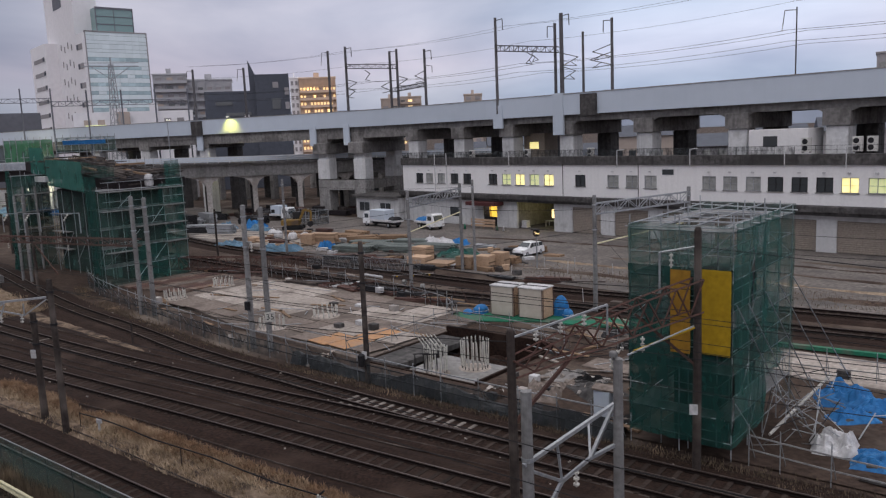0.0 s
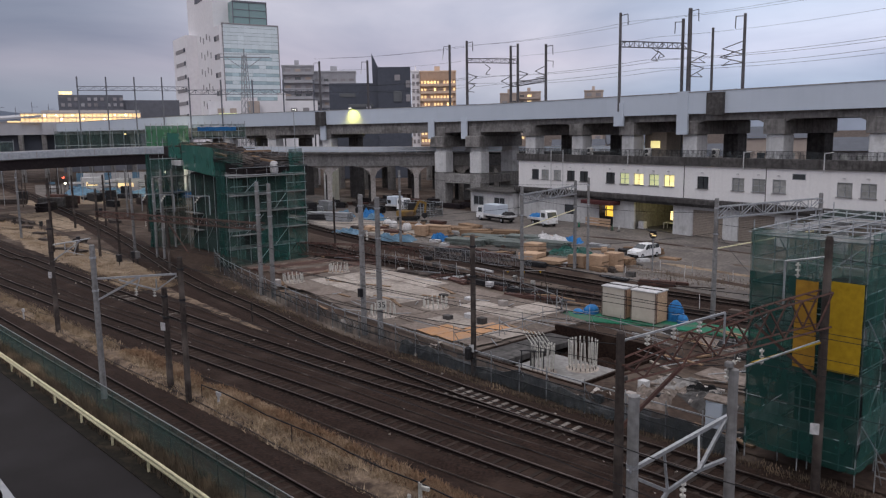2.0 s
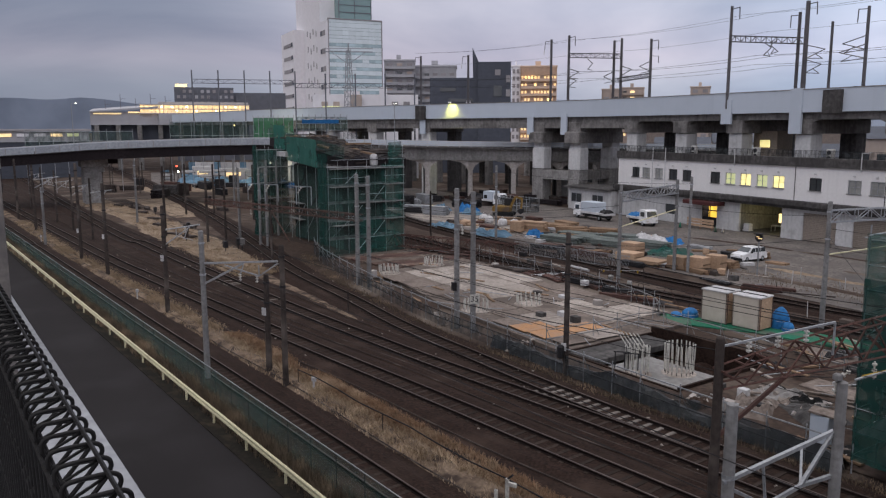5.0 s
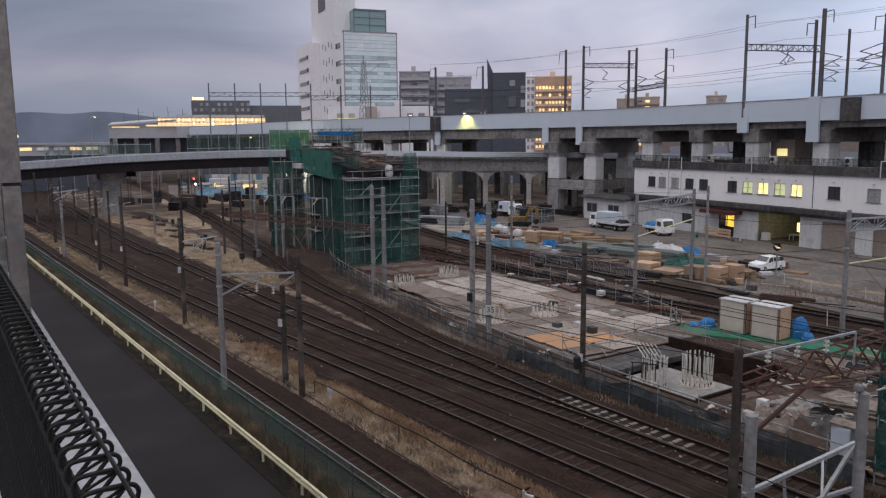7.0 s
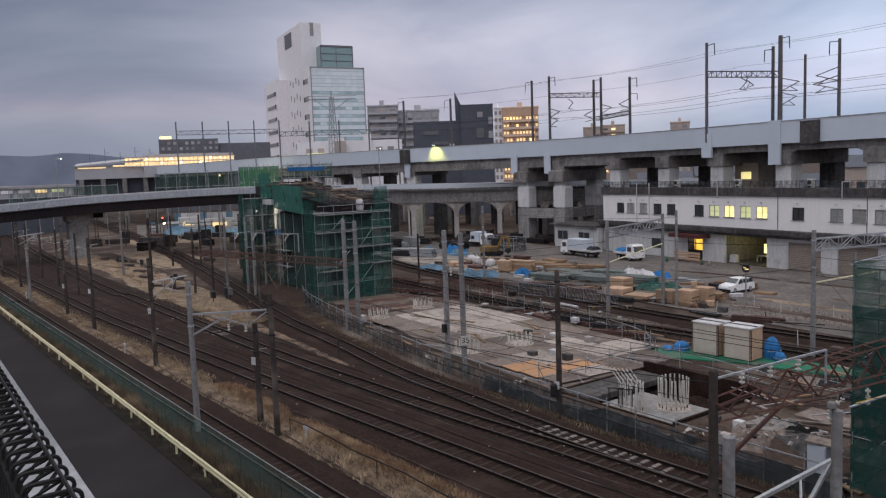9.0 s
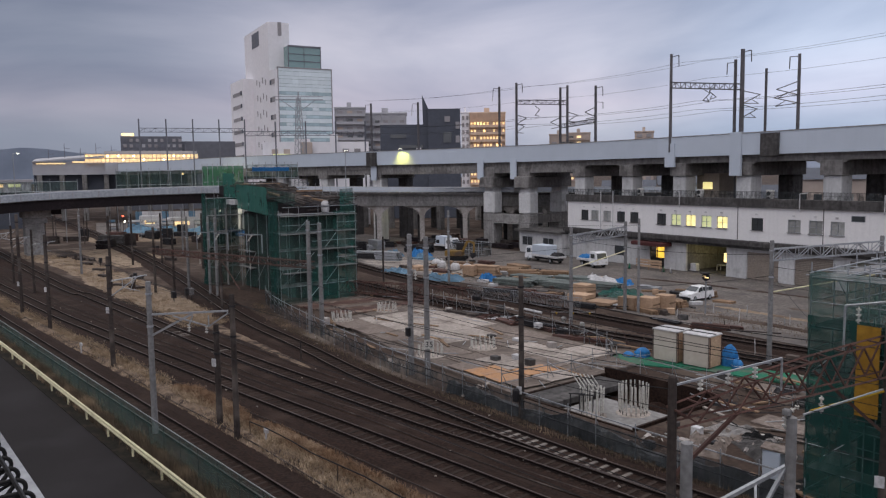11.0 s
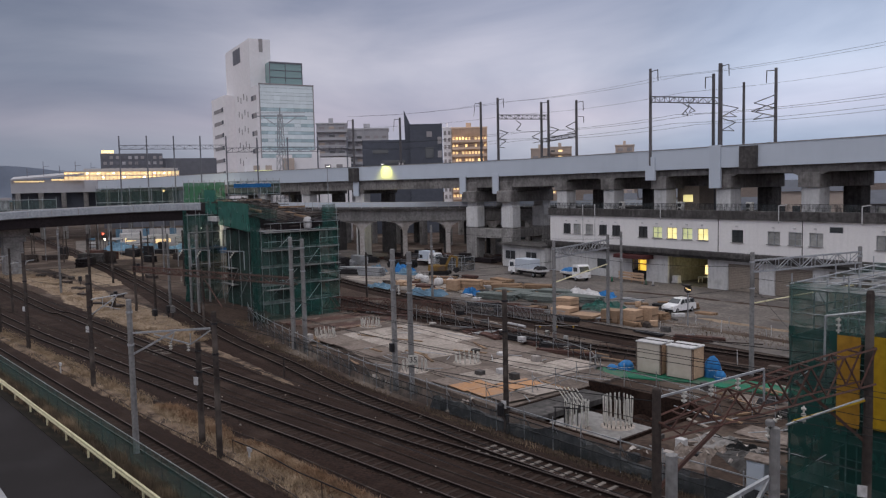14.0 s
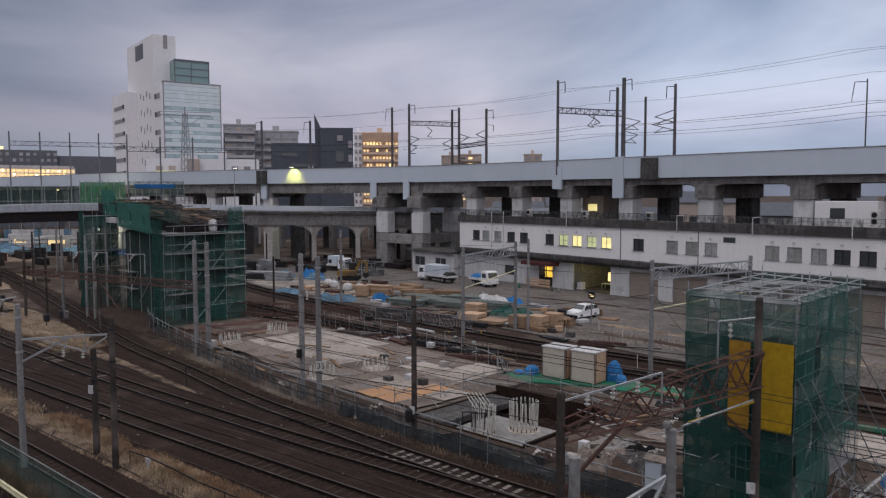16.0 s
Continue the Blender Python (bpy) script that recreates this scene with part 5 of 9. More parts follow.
for x0, z0, x1, z1 in ((-9.5, 1.0, -6.0, 4.2), (-6.0, 1.0, -2.5, 4.2), (-9.5, 4.4, -6.0, 7.6), (-4.0, 4.6, 0.5, 7.8), (-1.5, 0.8, 2.0, 3.8)):
    part("strut", Shape().bar((x0, 4.9, z0), (x1, 4.8, z1), 0.05, 6), STEELDK if z0 > 4 else GALV, nl)
for z in (2.4, 4.3, 6.2):
    part("walk_board", Shape().bevel_box(-10.2, -6.4, 4.4, 5.0, z - 0.07, z, 0.01), POLECON, nl)
for x in (-9.8, -7.6, -5.2, -2.8, -0.4, 2.0):
    part("standard", Shape().bar((x, 4.7, -0.1), (x, 4.7, 8.7), 0.035, 6), GALV, nl)
# netted edge of the new deck, and the taller panel where it meets the far tower
part("deck_net", Shape().cloth((5.0, 1.15, 9.0), (-16.6, 3.9, 0.25), (0, 0, 2.8), 26, 6, 0.2, 17), NETDECK, nl, smooth=True)
part("deck_net", Shape().cloth((-12.4, 5.3, 10.4), (-2.1, -0.6, 0.1), (0, 0, 2.9), 6, 6, 0.12, 25), NETDECK, nl, smooth=True)
r15 = random.Random(15)
for i in range(16):
    part("edge_timber", Shape().slab(pose(6.0 + r15.uniform(-0.5, 0.9), 2.2 + i * 0.42, 9.35 + r15.uniform(0, 0.9), r15.uniform(-8, 8), r15.uniform(-10, 10), r15.uniform(70, 110)), r15.uniform(0.7, 2.4), 0.14, 0.12), r15.choice((POLEOLD, GIRDER, STEELDK, DARKCON)), nl)
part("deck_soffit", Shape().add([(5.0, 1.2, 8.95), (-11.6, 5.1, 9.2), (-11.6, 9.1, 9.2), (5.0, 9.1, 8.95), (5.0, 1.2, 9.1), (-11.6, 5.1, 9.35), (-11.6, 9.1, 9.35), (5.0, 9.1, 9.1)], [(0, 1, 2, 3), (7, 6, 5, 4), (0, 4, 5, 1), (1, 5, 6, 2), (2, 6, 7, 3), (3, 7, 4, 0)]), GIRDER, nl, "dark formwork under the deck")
# plain dark block: the shaded gap is put into its colour
part("pier_core", Shape().bevel_box(-10.5, 3.8, 5.4, 10.0, -0.1, 8.8, 0.15), GIRDER, nl, "near-black block for the shaded gap between the scaffolds")
DA, DB = Vector((6.2, 7.4, 10.0)), Vector((-19.0, 9.6, 12.0))
ddir = (DB - DA).normalized()
tilt = ddir.to_track_quat("X", "Z").to_matrix().to_4x4()
mid = Matrix.Translation(DA.lerp(DB, 0.5)) @ tilt
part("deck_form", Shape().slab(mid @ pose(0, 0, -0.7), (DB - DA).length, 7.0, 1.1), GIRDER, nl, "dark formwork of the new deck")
tb = Shape().bevel_box(-2.2, 2.2, -0.09, 0.09, 0, 0.16, 0.02).mesh("timber", POLEOLD)
tb2 = Shape().bevel_box(-1.6, 1.6, -0.12, 0.12, 0, 0.2, 0.02).mesh("timber", TIMBER)
tb3 = Shape().bevel_box(-2.4, 2.4, -0.05, 0.05, 0, 0.1, 0.02).mesh("timber", DARKCON)
for i in range(90):
    piece("timber", rng.choice((tb, tb, tb, tb, tb3, tb3, tb2)), nl, mid @ pose(rng.uniform(-12, 12), rng.uniform(-3.2, 3.2), -0.1 + rng.uniform(0, 0.5), 0, 0, rng.choice((0, 0, 90)) + rng.uniform(-6, 6)))
for k in range(-6, 7):
    part("guard_post", Shape().bar(mid @ Vector((k * 2, -3.4, -0.2)), mid @ Vector((k * 2, -3.4, 1.2)), 0.03, 5), GALV, nl)
part("deck_net", Shape().cloth(mid @ Vector((-12.6, 3.6, -0.2)), (mid.to_3x3() @ Vector((25, 0, 0))), (0, 0, 1.3), 26, 3, 0.2, 20), NETGREEN, nl, smooth=True)
part("deck_net", Shape().cloth((7.0, 8.4, 9.3), (-0.3, 1.8, 0.1), (0, 0, 2.2), 8, 4, 0.12, 18), NETMID, nl, smooth=True)
part("white_beam", Shape().bevel_box(-13.6, -11.0, 4.6, 5.2, 9.6, 10.2, 0.05), PLASTICW, nl)
part("tank", Shape().turned([(0.35, 0), (0.42, 0.2), (0.42, 0.9), (0.3, 1.15), (0.05, 1.2)], 12, (6.4, 7.0, 9.15)), PLASTICW, nl, "small white drum")



def stack(name, x, y, rz, material, n, size, label, cat, group="", jitter=0.06, z=0.0):
    """A stack of boards, bars or crates, piece by piece."""
    t = thing(name, pose(x, y, z, 0, 0, rz), label, cat, group)
    sx, sy, sz = size
    me = Shape().bevel_box(-sx / 2, sx / 2, -sy / 2, sy / 2, 0, sz, min(0.02, sz * 0.2)).mesh("board", material)
    cols, rows = n
    for j in range(rows):
        for i in range(cols):
            piece("board", me, t, pose(rng.uniform(-jitter, jitter) * 3, (i - (cols - 1) / 2) * sy * 1.06 + rng.uniform(-jitter, jitter) * 0.3, j * sz * 1.04, 0, 0, rng.uniform(-1, 1) * jitter * 25))
    return t


# ---- line poles beside the tracks ----
def pole(x, y, h, r=0.16, old=False, label="", sign=0, arm=None, group="line poles", taper=0.82):
    """A round line pole; arm: list of (dx, dy, z) brackets with insulators."""
    label = label or ("dark weathered railway line pole" if old else "grey concrete railway line pole")
    t = thing("line_pole", pose(x, y, -0.1), label, "pole", group)
    m = POLEOLD if old else POLECON
    part("shaft", Shape().turned([(r, 0), (r, 0.3), (r * (1 + taper) / 2, h * 0.5), (r * taper, h), (r * taper, h + 0.1), (r * taper * 0.7, h + 0.14)], 12), m, t, smooth=False)
    for k in (0.72, 0.93):
        part("band", Shape().turned([(r * 1.05, 0), (r * 1.05, 0.1)], 12, (0, 0, h * k)), STEELDK if old else GALV, t)
    if sign:
        part("number_plate", Shape().slab(pose(-0.02 + 0.25 * r, -r - 0.03, sign, 0, 0, 30), 0.27, 0.03, 0.42), PLASTICW, t, "white number plate")
    for a in arm or ():
        dx, dy, z = a
        s = Shape()
        s.beam((0, 0, z), (dx, dy, z + 0.12), 0.07).beam((0, 0, z - 0.7), (dx * 0.6, dy * 0.6, z + 0.05), 0.05)
        part("bracket", s, GALV, t)
        part("insulator", insulator(Shape(), (dx * 0.95, dy * 0.95, z + 0.1), (dx * 0.95, dy * 0.95, z - 0.5)), PORCELAIN, t)
    return t


def cantilever_arm(t, z, dx, dy):
    """A tube bracket with stays that reaches over a track."""
    s = Shape()
    s.bar((0, 0, z), (dx, dy, z + 0.35), 0.045, 6).bar((0, 0, z - 1.1), (dx * 0.75, dy * 0.75, z + 0.22), 0.04, 6).bar((dx * 0.35, dy * 0.35, z + 0.12), (dx * 0.35, dy * 0.35, z - 0.55), 0.03, 5)
    s.bar((dx * 0.7, dy * 0.7, z + 0.25), (dx * 0.55, dy * 0.55, z - 0.7), 0.03, 5).bar((dx * 0.35, dy * 0.35, z - 0.45), (dx * 0.8, dy * 0.8, z - 0.75), 0.025, 5)
    part("cantilever", s, GALV, t)
    part("insulator", insulator(Shape(), (0, 0, z), (dx * 0.2, dy * 0.2, z + 0.07)), PORCELAIN, t)
    part("insulator", insulator(Shape(), (dx * 0.6, dy * 0.6, z + 0.2), (dx * 0.6, dy * 0.6, z - 0.25)), PORCELAIN, t)


# grey pole and its truss bracket over the near track
pa = pole(-39.4, 12.1, 7.8, 0.16, label="grey concrete line pole carrying a truss bracket")
br = Shape()
pA, pB = Vector((0, 0, 6.15)), Vector((3.05, 2.85, 6.3))
br.beam(pA + Vector((0, 0, 0.1)), pB + Vector((0, 0, 0.2)), 0.09).beam(pA + Vector((0, 0, -1.0)), pA.lerp(pB, 0.55) + Vector((0, 0, 0.1)), 0.1).beam(pA.lerp(pB, 0.3), pA.lerp(pB, 0.75) + Vector((0, 0, -0.55)), 0.06).beam(pA.lerp(pB, 0.75) + Vector((0, 0, -0.55)), pB + Vector((0, 0, 0.1)), 0.06)
br.beam(pA.lerp(pB, 0.55), pA.lerp(pB, 0.5) + Vector((0, 0, -0.5)), 0.05).beam(pA.lerp(pB, 0.75), pA.lerp(pB, 0.75) + Vector((0, 0, -0.55)), 0.05)
part("truss_bracket", br, GALV, pa)
part("insulator", insulator(Shape(), pA.lerp(pB, 0.5) + Vector((0, 0, -0.4)), pA.lerp(pB, 0.5) + Vector((0, 0, -0.8))), PORCELAIN, pa)
part("insulator", insulator(Shape(), pA.lerp(pB, 0.72) + Vector((0, 0, -0.5)), pA.lerp(pB, 0.72) + Vector((0, 0, -0.9))), PORCELAIN, pa)
pb = pole(-36.2, 15.1, 7.2, 0.155, True)
pole(-38.9, 15.3, 5.3, 0.17, True, sign=3.4)
p5_ = pole(-56.1, 14.6, 7.6, 0.17, True, sign=4.0)
cantilever_arm(p5_, 6.0, 1.2, 2.2)
pole(-73.5, 14.1, 8.2, 0.17, True, sign=3.6)
pole(-84.3, 13.8, 9.6, 0.17, True, sign=3.0)
pole(-97.4, 12.3, 6.5, 0.16)
cantilever_arm(pole(-112, 13.2, 8.4, 0.17, True), 6.6, 1.2, 3)
pole(-128, 12.9, 8.6, 0.17, True)
pole(-146, 12.5, 8.6, 0.17, True)
# twin grey poles at the edge of the site
t35 = pole(-39.2, 29.3, 9.0, 0.19, label="tall grey concrete pole with a number plate")
plate = part("number_plate", Shape().slab(pose(0, 0, 0), 0.62, 0.03, 0.62), PORCELAIN, t35, "white square plate reading 35")
plate.matrix_basis = pose(0.27, -0.06, 2.25, 0, 0, 53)
txt = bpy.data.curves.new("number", "FONT")
txt.body, txt.size, txt.align_x, txt.align_y, txt.extrude = "35", 0.52, "CENTER", "CENTER", 0.004
tm = bpy.data.meshes.new_from_object(bpy.data.objects.new("number", txt))
tm.materials.append(STEELDK)
tob = new("number", tm)
tob.parent = plate
tob.matrix_basis = pose(0, -0.03, 0, 90)
t36 = pole(-40.7, 29.1, 9.1, 0.19, arm=[(1.2, -0.4, 6.9)])
part("box", Shape().bevel_box(-0.05, 0.27, -0.42, -0.19, 2.6, 3.15, 0.02), STEELDK, t36)
pole(-57.1, 30.6, 9.2, 0.2)
pole(-55.9, 31.0, 9.1, 0.2)
pd_ = pole(-29.3, 28.1, 7.6, 0.16, True, sign=1.6)
part("transformer", Shape().turned([(0.17, 0), (0.19, 0.1), (0.19, 0.6), (0.1, 0.7)], 10, (-0.1, -0.3, 1.0)), STEELDK, pd_)
pole(-72.0, 57.2, 8.6, 0.16)
pole(-48.8, 25.3, 1.4, 0.06, True, label="short dark marker post between the tracks")
pole(-96.2, 25.3, 8.5, 0.18, True, sign=3)
pole(-113.5, 26.1, 8.6, 0.16)
pole(-87.0, 29.6, 6.5, 0.14, True)
pole(-89.0, 32.0, 8.4, 0.17)
pole(-120.3, 34.9, 7.6, 0.16, True)
pole(-118, 38.5, 7.6, 0.16, True)
pole(-108, 41.0, 7.8, 0.16, True)
pole(-100, 46.0, 7.8, 0.16, True)
pole(-130, 46.0, 7.8, 0.16)
pole(-135, 55.0, 7.8, 0.16, True)
pole(-72.5, 48.2, 6.0, 0.12, True)

pf = pole(-88.2, 27.9, 7.4, 0.15, True, label="dark pole carrying a rusty portal beam")
lattice_beam("portal_beam", (0, 0, 4.6), (31.2, 3.0, 5.4), 0.55, 0.4, 18, "rust brown lattice portal beam", pf, RUST)
for k in (0.34, 0.46, 0.66):
    c0 = Vector((31.2 * k, 3.0 * k, 5.5 + 0.8 * k))
    part("hanger_frame", Shape().beam(c0, c0 + Vector((0, 0, 1.7)), 0.07).beam(c0 + Vector((0, 0, 1.7)), c0 + Vector((2.6, 0.3, 1.8)), 0.07).beam(c0 + Vector((2.6, 0.3, 1.8)), c0 + Vector((2.6, 0.3, 0.1)), 0.07), GALV, pf)
    part("insulator", insulator(Shape(), c0 + Vector((1.2, 0, 1.7)), c0 + Vector((0.7, -0.2, 1.1))), PORCELAIN, pf)
    part("insulator", insulator(Shape(), c0 + Vector((0.6, 0, -0.9)), c0 + Vector((0.6, 0, -1.5))), PORCELAIN, pf)
pg = pole(-72.4, 29.2, 5.6, 0.13, True)
part("stay", Shape().beam((0, 0, 5.2), (-2.5, 1.2, 2.2), 0.08).beam((0, 0, 5.2), (3.5, 0.4, 2.4), 0.08), RUST, pg)
pole(-81.5, 32.4, 8.6, 0.15)
pole(-83.0, 32.2, 8.6, 0.15)
for k in range(5):
    pole(-92 - 9 * k, 44 + 5.2 * k, 7.4, 0.13, k % 2 == 0)
    cantilever_arm(pole(-99 - 11 * k, 17.6 - 0.3 * k, 7.2, 0.14, True), 5.6, 1.4, 2.2)

# portal frames over the back tracks
for (x, y), (x2, y2), z in (((-44.6, 48.6), (-46.1, 57.6), 7.9), ((-26.6, 48.2), (-23.2, 56.4), 8.0)):
    f1 = pole(x, y, 8.3, 0.17)
    lattice_beam("lattice_beam", (0, 0, z - 0.9), (x2 - x, y2 - y, z - 0.7), 0.75, 0.3, 9, "", f1, GALV)
    pole(x2, y2, 8.3, 0.17)
    part("stay", Shape().bar((0, 0, z - 3.0), (x2 - x, y2 - y, z - 2.2), 0.05, 5), CREAM, f1)
pole(-44.8, 57.9, 8.6, 0.14)
# signal in the yard
sg = thing("signal_post", pose(-40.0, 61.3, -0.1), "slim railway signal post with two amber light bars", "signal")
part("shaft", Shape().bar((0, 0, 0), (0, 0, 3.3), 0.07, 8), GALV, sg)
part("head", Shape().bar((0, -0.08, 3.5), (0, 0.08, 3.5), 0.36, 16), STEELDK, sg)
part("hood", Shape().bevel_box(-0.35, 0.35, -0.4, 0.1, 3.8, 3.9, 0.03), STEELDK, sg)
part("lens", Shape().bevel_box(-0.05, 0.36, -0.15, -0.085, 3.4, 3.49, 0.02), FARLIT, sg, "lit amber bar")
part("lens", Shape().bevel_box(-0.22, 0.1, -0.15, -0.085, 3.55, 3.6, 0.02), FARLIT, sg, "lit amber bar")

# rust red portal truss beside the near scaffold
ptr = thing("portal_truss", pose(-13.45, 19.02, -0.1), "rust red steel portal truss on dark poles", "portal")
part("pole", Shape().turned([(0.15, 0), (0.15, 3), (0.125, 7.05), (0.09, 7.1)], 12), POLEOLD, ptr)
part("pole", Shape().turned([(0.16, 0), (0.16, 3), (0.13, 9.3), (0.09, 9.4)], 12), POLEOLD, ptr).matrix_basis = pose(2.65, 8.1, 0)
A0, A1 = Vector((0, 0, 5.6)), Vector((0, 0, 6.1))
B0, B1 = Vector((2.65, 8.1, 6.3)), Vector((2.65, 8.1, 7.5))
for e in (Vector((-0.25, 0.08, 0)), Vector((0.25, -0.08, 0))):
    N = 12
    top_chord = [A1.lerp(B1, i / N) + e + Vector((0, 0, 0.15 * math.sin(math.pi * i / N))) for i in range(N + 1)]
    low_chord = [A0.lerp(B0, i / N) + e for i in range(N + 1)]
    part("chord", Shape().pipe(top_chord, 0.042, 4), RUST, ptr)
    part("chord", Shape().pipe(low_chord, 0.042, 4), RUST, ptr)
    for i in range(N):
        part("brace", Shape().beam((low_chord if i % 2 else top_chord)[i], (top_chord if i % 2 else low_chord)[i + 1], 0.045), RUST, ptr)
for i in range(13):
    k = i / 12
    c = A1.lerp(B1, k) + Vector((0, 0, 0.15 * math.sin(math.pi * k)))
    part("cross_bar", Shape().beam(c + Vector((-0.25, 0.08, 0)), c + Vector((0.25, -0.08, 0)), 0.05), RUST, ptr)
part("strut", Shape().beam((2.65, 8.1, 4.2), (0.9, 6.6, 6.3), 0.1), RUST, ptr)
part("strut", Shape().beam((0, 0, 4.0), (0.9, 2.0, 5.8), 0.1), RUST, ptr)
part("top_arm", Shape().beam((0, 0, 6.8), (1.6, 3.2, 7.4), 0.06).beam((1.6, 3.2, 7.4), (1.6, 3.2, 6.4), 0.05), GALV, ptr)
for k in (0.25, 0.5, 0.75):
    part("insulator", insulator(Shape(), (1.6 * k, 3.2 * k, 6.85 + 0.5 * k), (1.6 * k, 3.2 * k, 6.45 + 0.5 * k)), PORCELAIN, ptr)
for a, b in (((2.65, 8.1, 8.7), (1.5, 7.4, 8.5)), ((1.5, 7.4, 8.5), (1.5, 7.4, 7.0)), ((2.65, 8.1, 5.8), (0.9, 6.0, 4.9))):
    part("side_arm", Shape().bar(a, b, 0.04, 6), GALV, ptr)
part("yellow_stay", Shape().bar((2.6, 8.0, 5.7), (1.0, 6.2, 5.0), 0.045, 6), YELLOW, ptr)
for p, q in (((1.9, 7.5, 8.5), (1.9, 7.5, 7.95)), ((1.2, 6.6, 5.5), (1.2, 6.6, 4.9)), ((0.8, 5.9, 5.2), (0.5, 5.6, 4.9))):
    part("insulator", insulator(Shape(), p, q), PORCELAIN, ptr)
part("number_plate", Shape().slab(pose(2.6, 7.9, 2.6, 0, 0, 25), 0.3, 0.03, 0.4), PLASTICW, ptr)

# galvanised bracket frame close below the platform
gf = thing("bracket_frame", pose(-10.95, 16.1, -0.1), "galvanised bracket frame between two grey concrete poles", "portal")
part("pole", Shape().turned([(0.16, 0), (0.16, 3), (0.145, 6.35), (0.145, 6.42), (0.06, 6.46)], 14), POLECON, gf)
part("pole", Shape().turned([(0.15, 0), (0.15, 3), (0.13, 6.6), (0.13, 6.68), (0.05, 6.72)], 14), POLECON, gf).matrix_basis = pose(1.05, 3.05, 0)
part("band", Shape().turned([(0.165, 0), (0.165, 0.12)], 14, (0, 0, 4.5)), GALV, gf)
P = [Vector(v) for v in ((0.0, -0.2, 4.45), (0.95, 3.0, 5.35), (0.95, 1.6, 4.25), (0.45, 0.95, 3.7), (0.1, 0.1, 4.2), (0.98, 3.0, 4.15), (0.2, 0.1, 2.6))]
for a, b, w in ((P[0], P[1], 0.1), (P[1], P[2], 0.09), (P[2], P[3], 0.09), (P[3], P[4], 0.08), (P[2], P[5], 0.09), (P[3], P[6], 0.09), (P[0].lerp(P[1], 0.35), P[3], 0.06), (P[0].lerp(P[1], 0.7), P[2], 0.06)):
    part("truss_bar", Shape().beam(a, b, w), GALV, gf, "pale galvanised angle bar")
part("insulator", insulator(Shape(), P[2].lerp(P[3], 0.5), P[2].lerp(P[3], 0.5) + Vector((0, 0, -0.5))), PORCELAIN, gf)
part("insulator", insulator(Shape(), (0.9, 3.0, 6.9), (0.9, 3.0, 6.35)), PORCELAIN, gf)
part("cap_fitting", Shape().bevel_box(0.86, 1.06, 2.86, 3.06, 6.75, 6.9, 0.03), POLECON, gf)

# overhead wires along the near lines
for key, zs in (("b", (5.2, 6.2)), ("c", (5.2, 6.2)), ("d", (5.2, 6.1)), ("a", (5.2, 6.1))):
    for z in zs:
        line = [p for p in LINES[key] if -175 < p[0] < 40][::3]
        s = Shape().pipe([(a[0], a[1], z + 0.15 * math.sin(a[0])) for a in line], 0.012, 4)
        solid("contact_wire", s, WIRE, "thin black overhead contact wire", "wire", "overhead wires", at=(line[0][0], line[0][1], z))
for p, q, sag in (((-39.2, 29.3, 7.4), (-10.8, 27.1, 7.0), 0.6), ((-57, 30.6, 8.0), (-39.2, 29.3, 7.6), 0.4), ((-39.2, 29.3, 6.6), (-10.8, 27.1, 6.2), 0.6), ((-44.6, 48.6, 7.4), (-26.6, 48.2, 7.4), 0.4), ((-26.6, 48.2, 6.6), (15, 51, 6.6), 0.6),
                  ((-26.6, 48.2, 5.4), (15, 51, 5.4), 0.6), ((-57, 30.6, 6.0), (-44.6, 48.6, 6.6), 0.3), ((-29.3, 28.1, 7.0), (-26.6, 48.2, 6.0), 0.3), ((-72, 57.2, 8), (-44.6, 57.9, 8), 0.4), ((-10.8, 27.1, 8.6), (20, 28, 8.4), 0.5),
                  ((-10.8, 27.1, 4.4), (20, 28, 4.4), 0.4), ((-10.8, 27.1, 5.6), (-26.6, 48.2, 6.2), 0.4), ((-44.6, 48.6, 6.0), (-46, 30, 6.8), 0.3), ((-36.2, 15.1, 6.8), (-13.4, 19, 6.6), 0.4), ((-56.1, 14.6, 7.2), (-36.2, 15.1, 6.9), 0.4), ((-84, 13.8, 8), (-56.1, 14.6, 7.2), 0.4)):
    solid("overhead_wire", wire(p, q, sag, 0.014), WIRE, "thin dark overhead wire between poles", "wire", "overhead wires", at=p)
for off, key, zc in ((2.2, "a", 0.02), (2.5, "b", 0.03), (1.9, "b", 0.0), (2.1, "c", 0.02), (-1.9, "b", 0.01)):
    ln = [(x, y_on(key, x) + off + 0.12 * math.sin(x * 0.31), zc) for x in range(-130, 31, 2)]
    solid("ground_cable", Shape().pipe(ln, 0.03, 5), POLEOLD, "dull cable lying along the ballast", "cable", "ground cables", at=ln[0])
r10 = random.Random(10)
for i in range(26):
    x = r10.uniform(-140, -80)
    y = float(np.interp(x, [-140, -80], [30, 27])) + r10.choice((0, 0, 12, 20)) + r10.uniform(-1.5, 2.5)
    if r10.random() < 0.5:
        rb = thing("relay_box", pose(x, y, -0.1, 0, 0, r10.uniform(-10, 10)), "small grey trackside relay box on a stand", "box", "relay boxes")
        part("stand", Shape().bar((0, 0, 0), (0, 0, 0.7), 0.05, 6), STEELDK, rb)
        part("box", Shape().bevel_box(-0.35, 0.35, -0.2, 0.2, 0.6, 1.3, 0.03), r10.choice((POLECON, STEELDK, POLEOLD)), rb)
    else:
        stack("sleeper_stack", x, y, r10.uniform(-10, 40), POLEOLD, (3, 2), (2.1, 0.26, 0.2), "low stack of old dark sleepers", "sleepers", "sleeper stacks", z=-0.1)
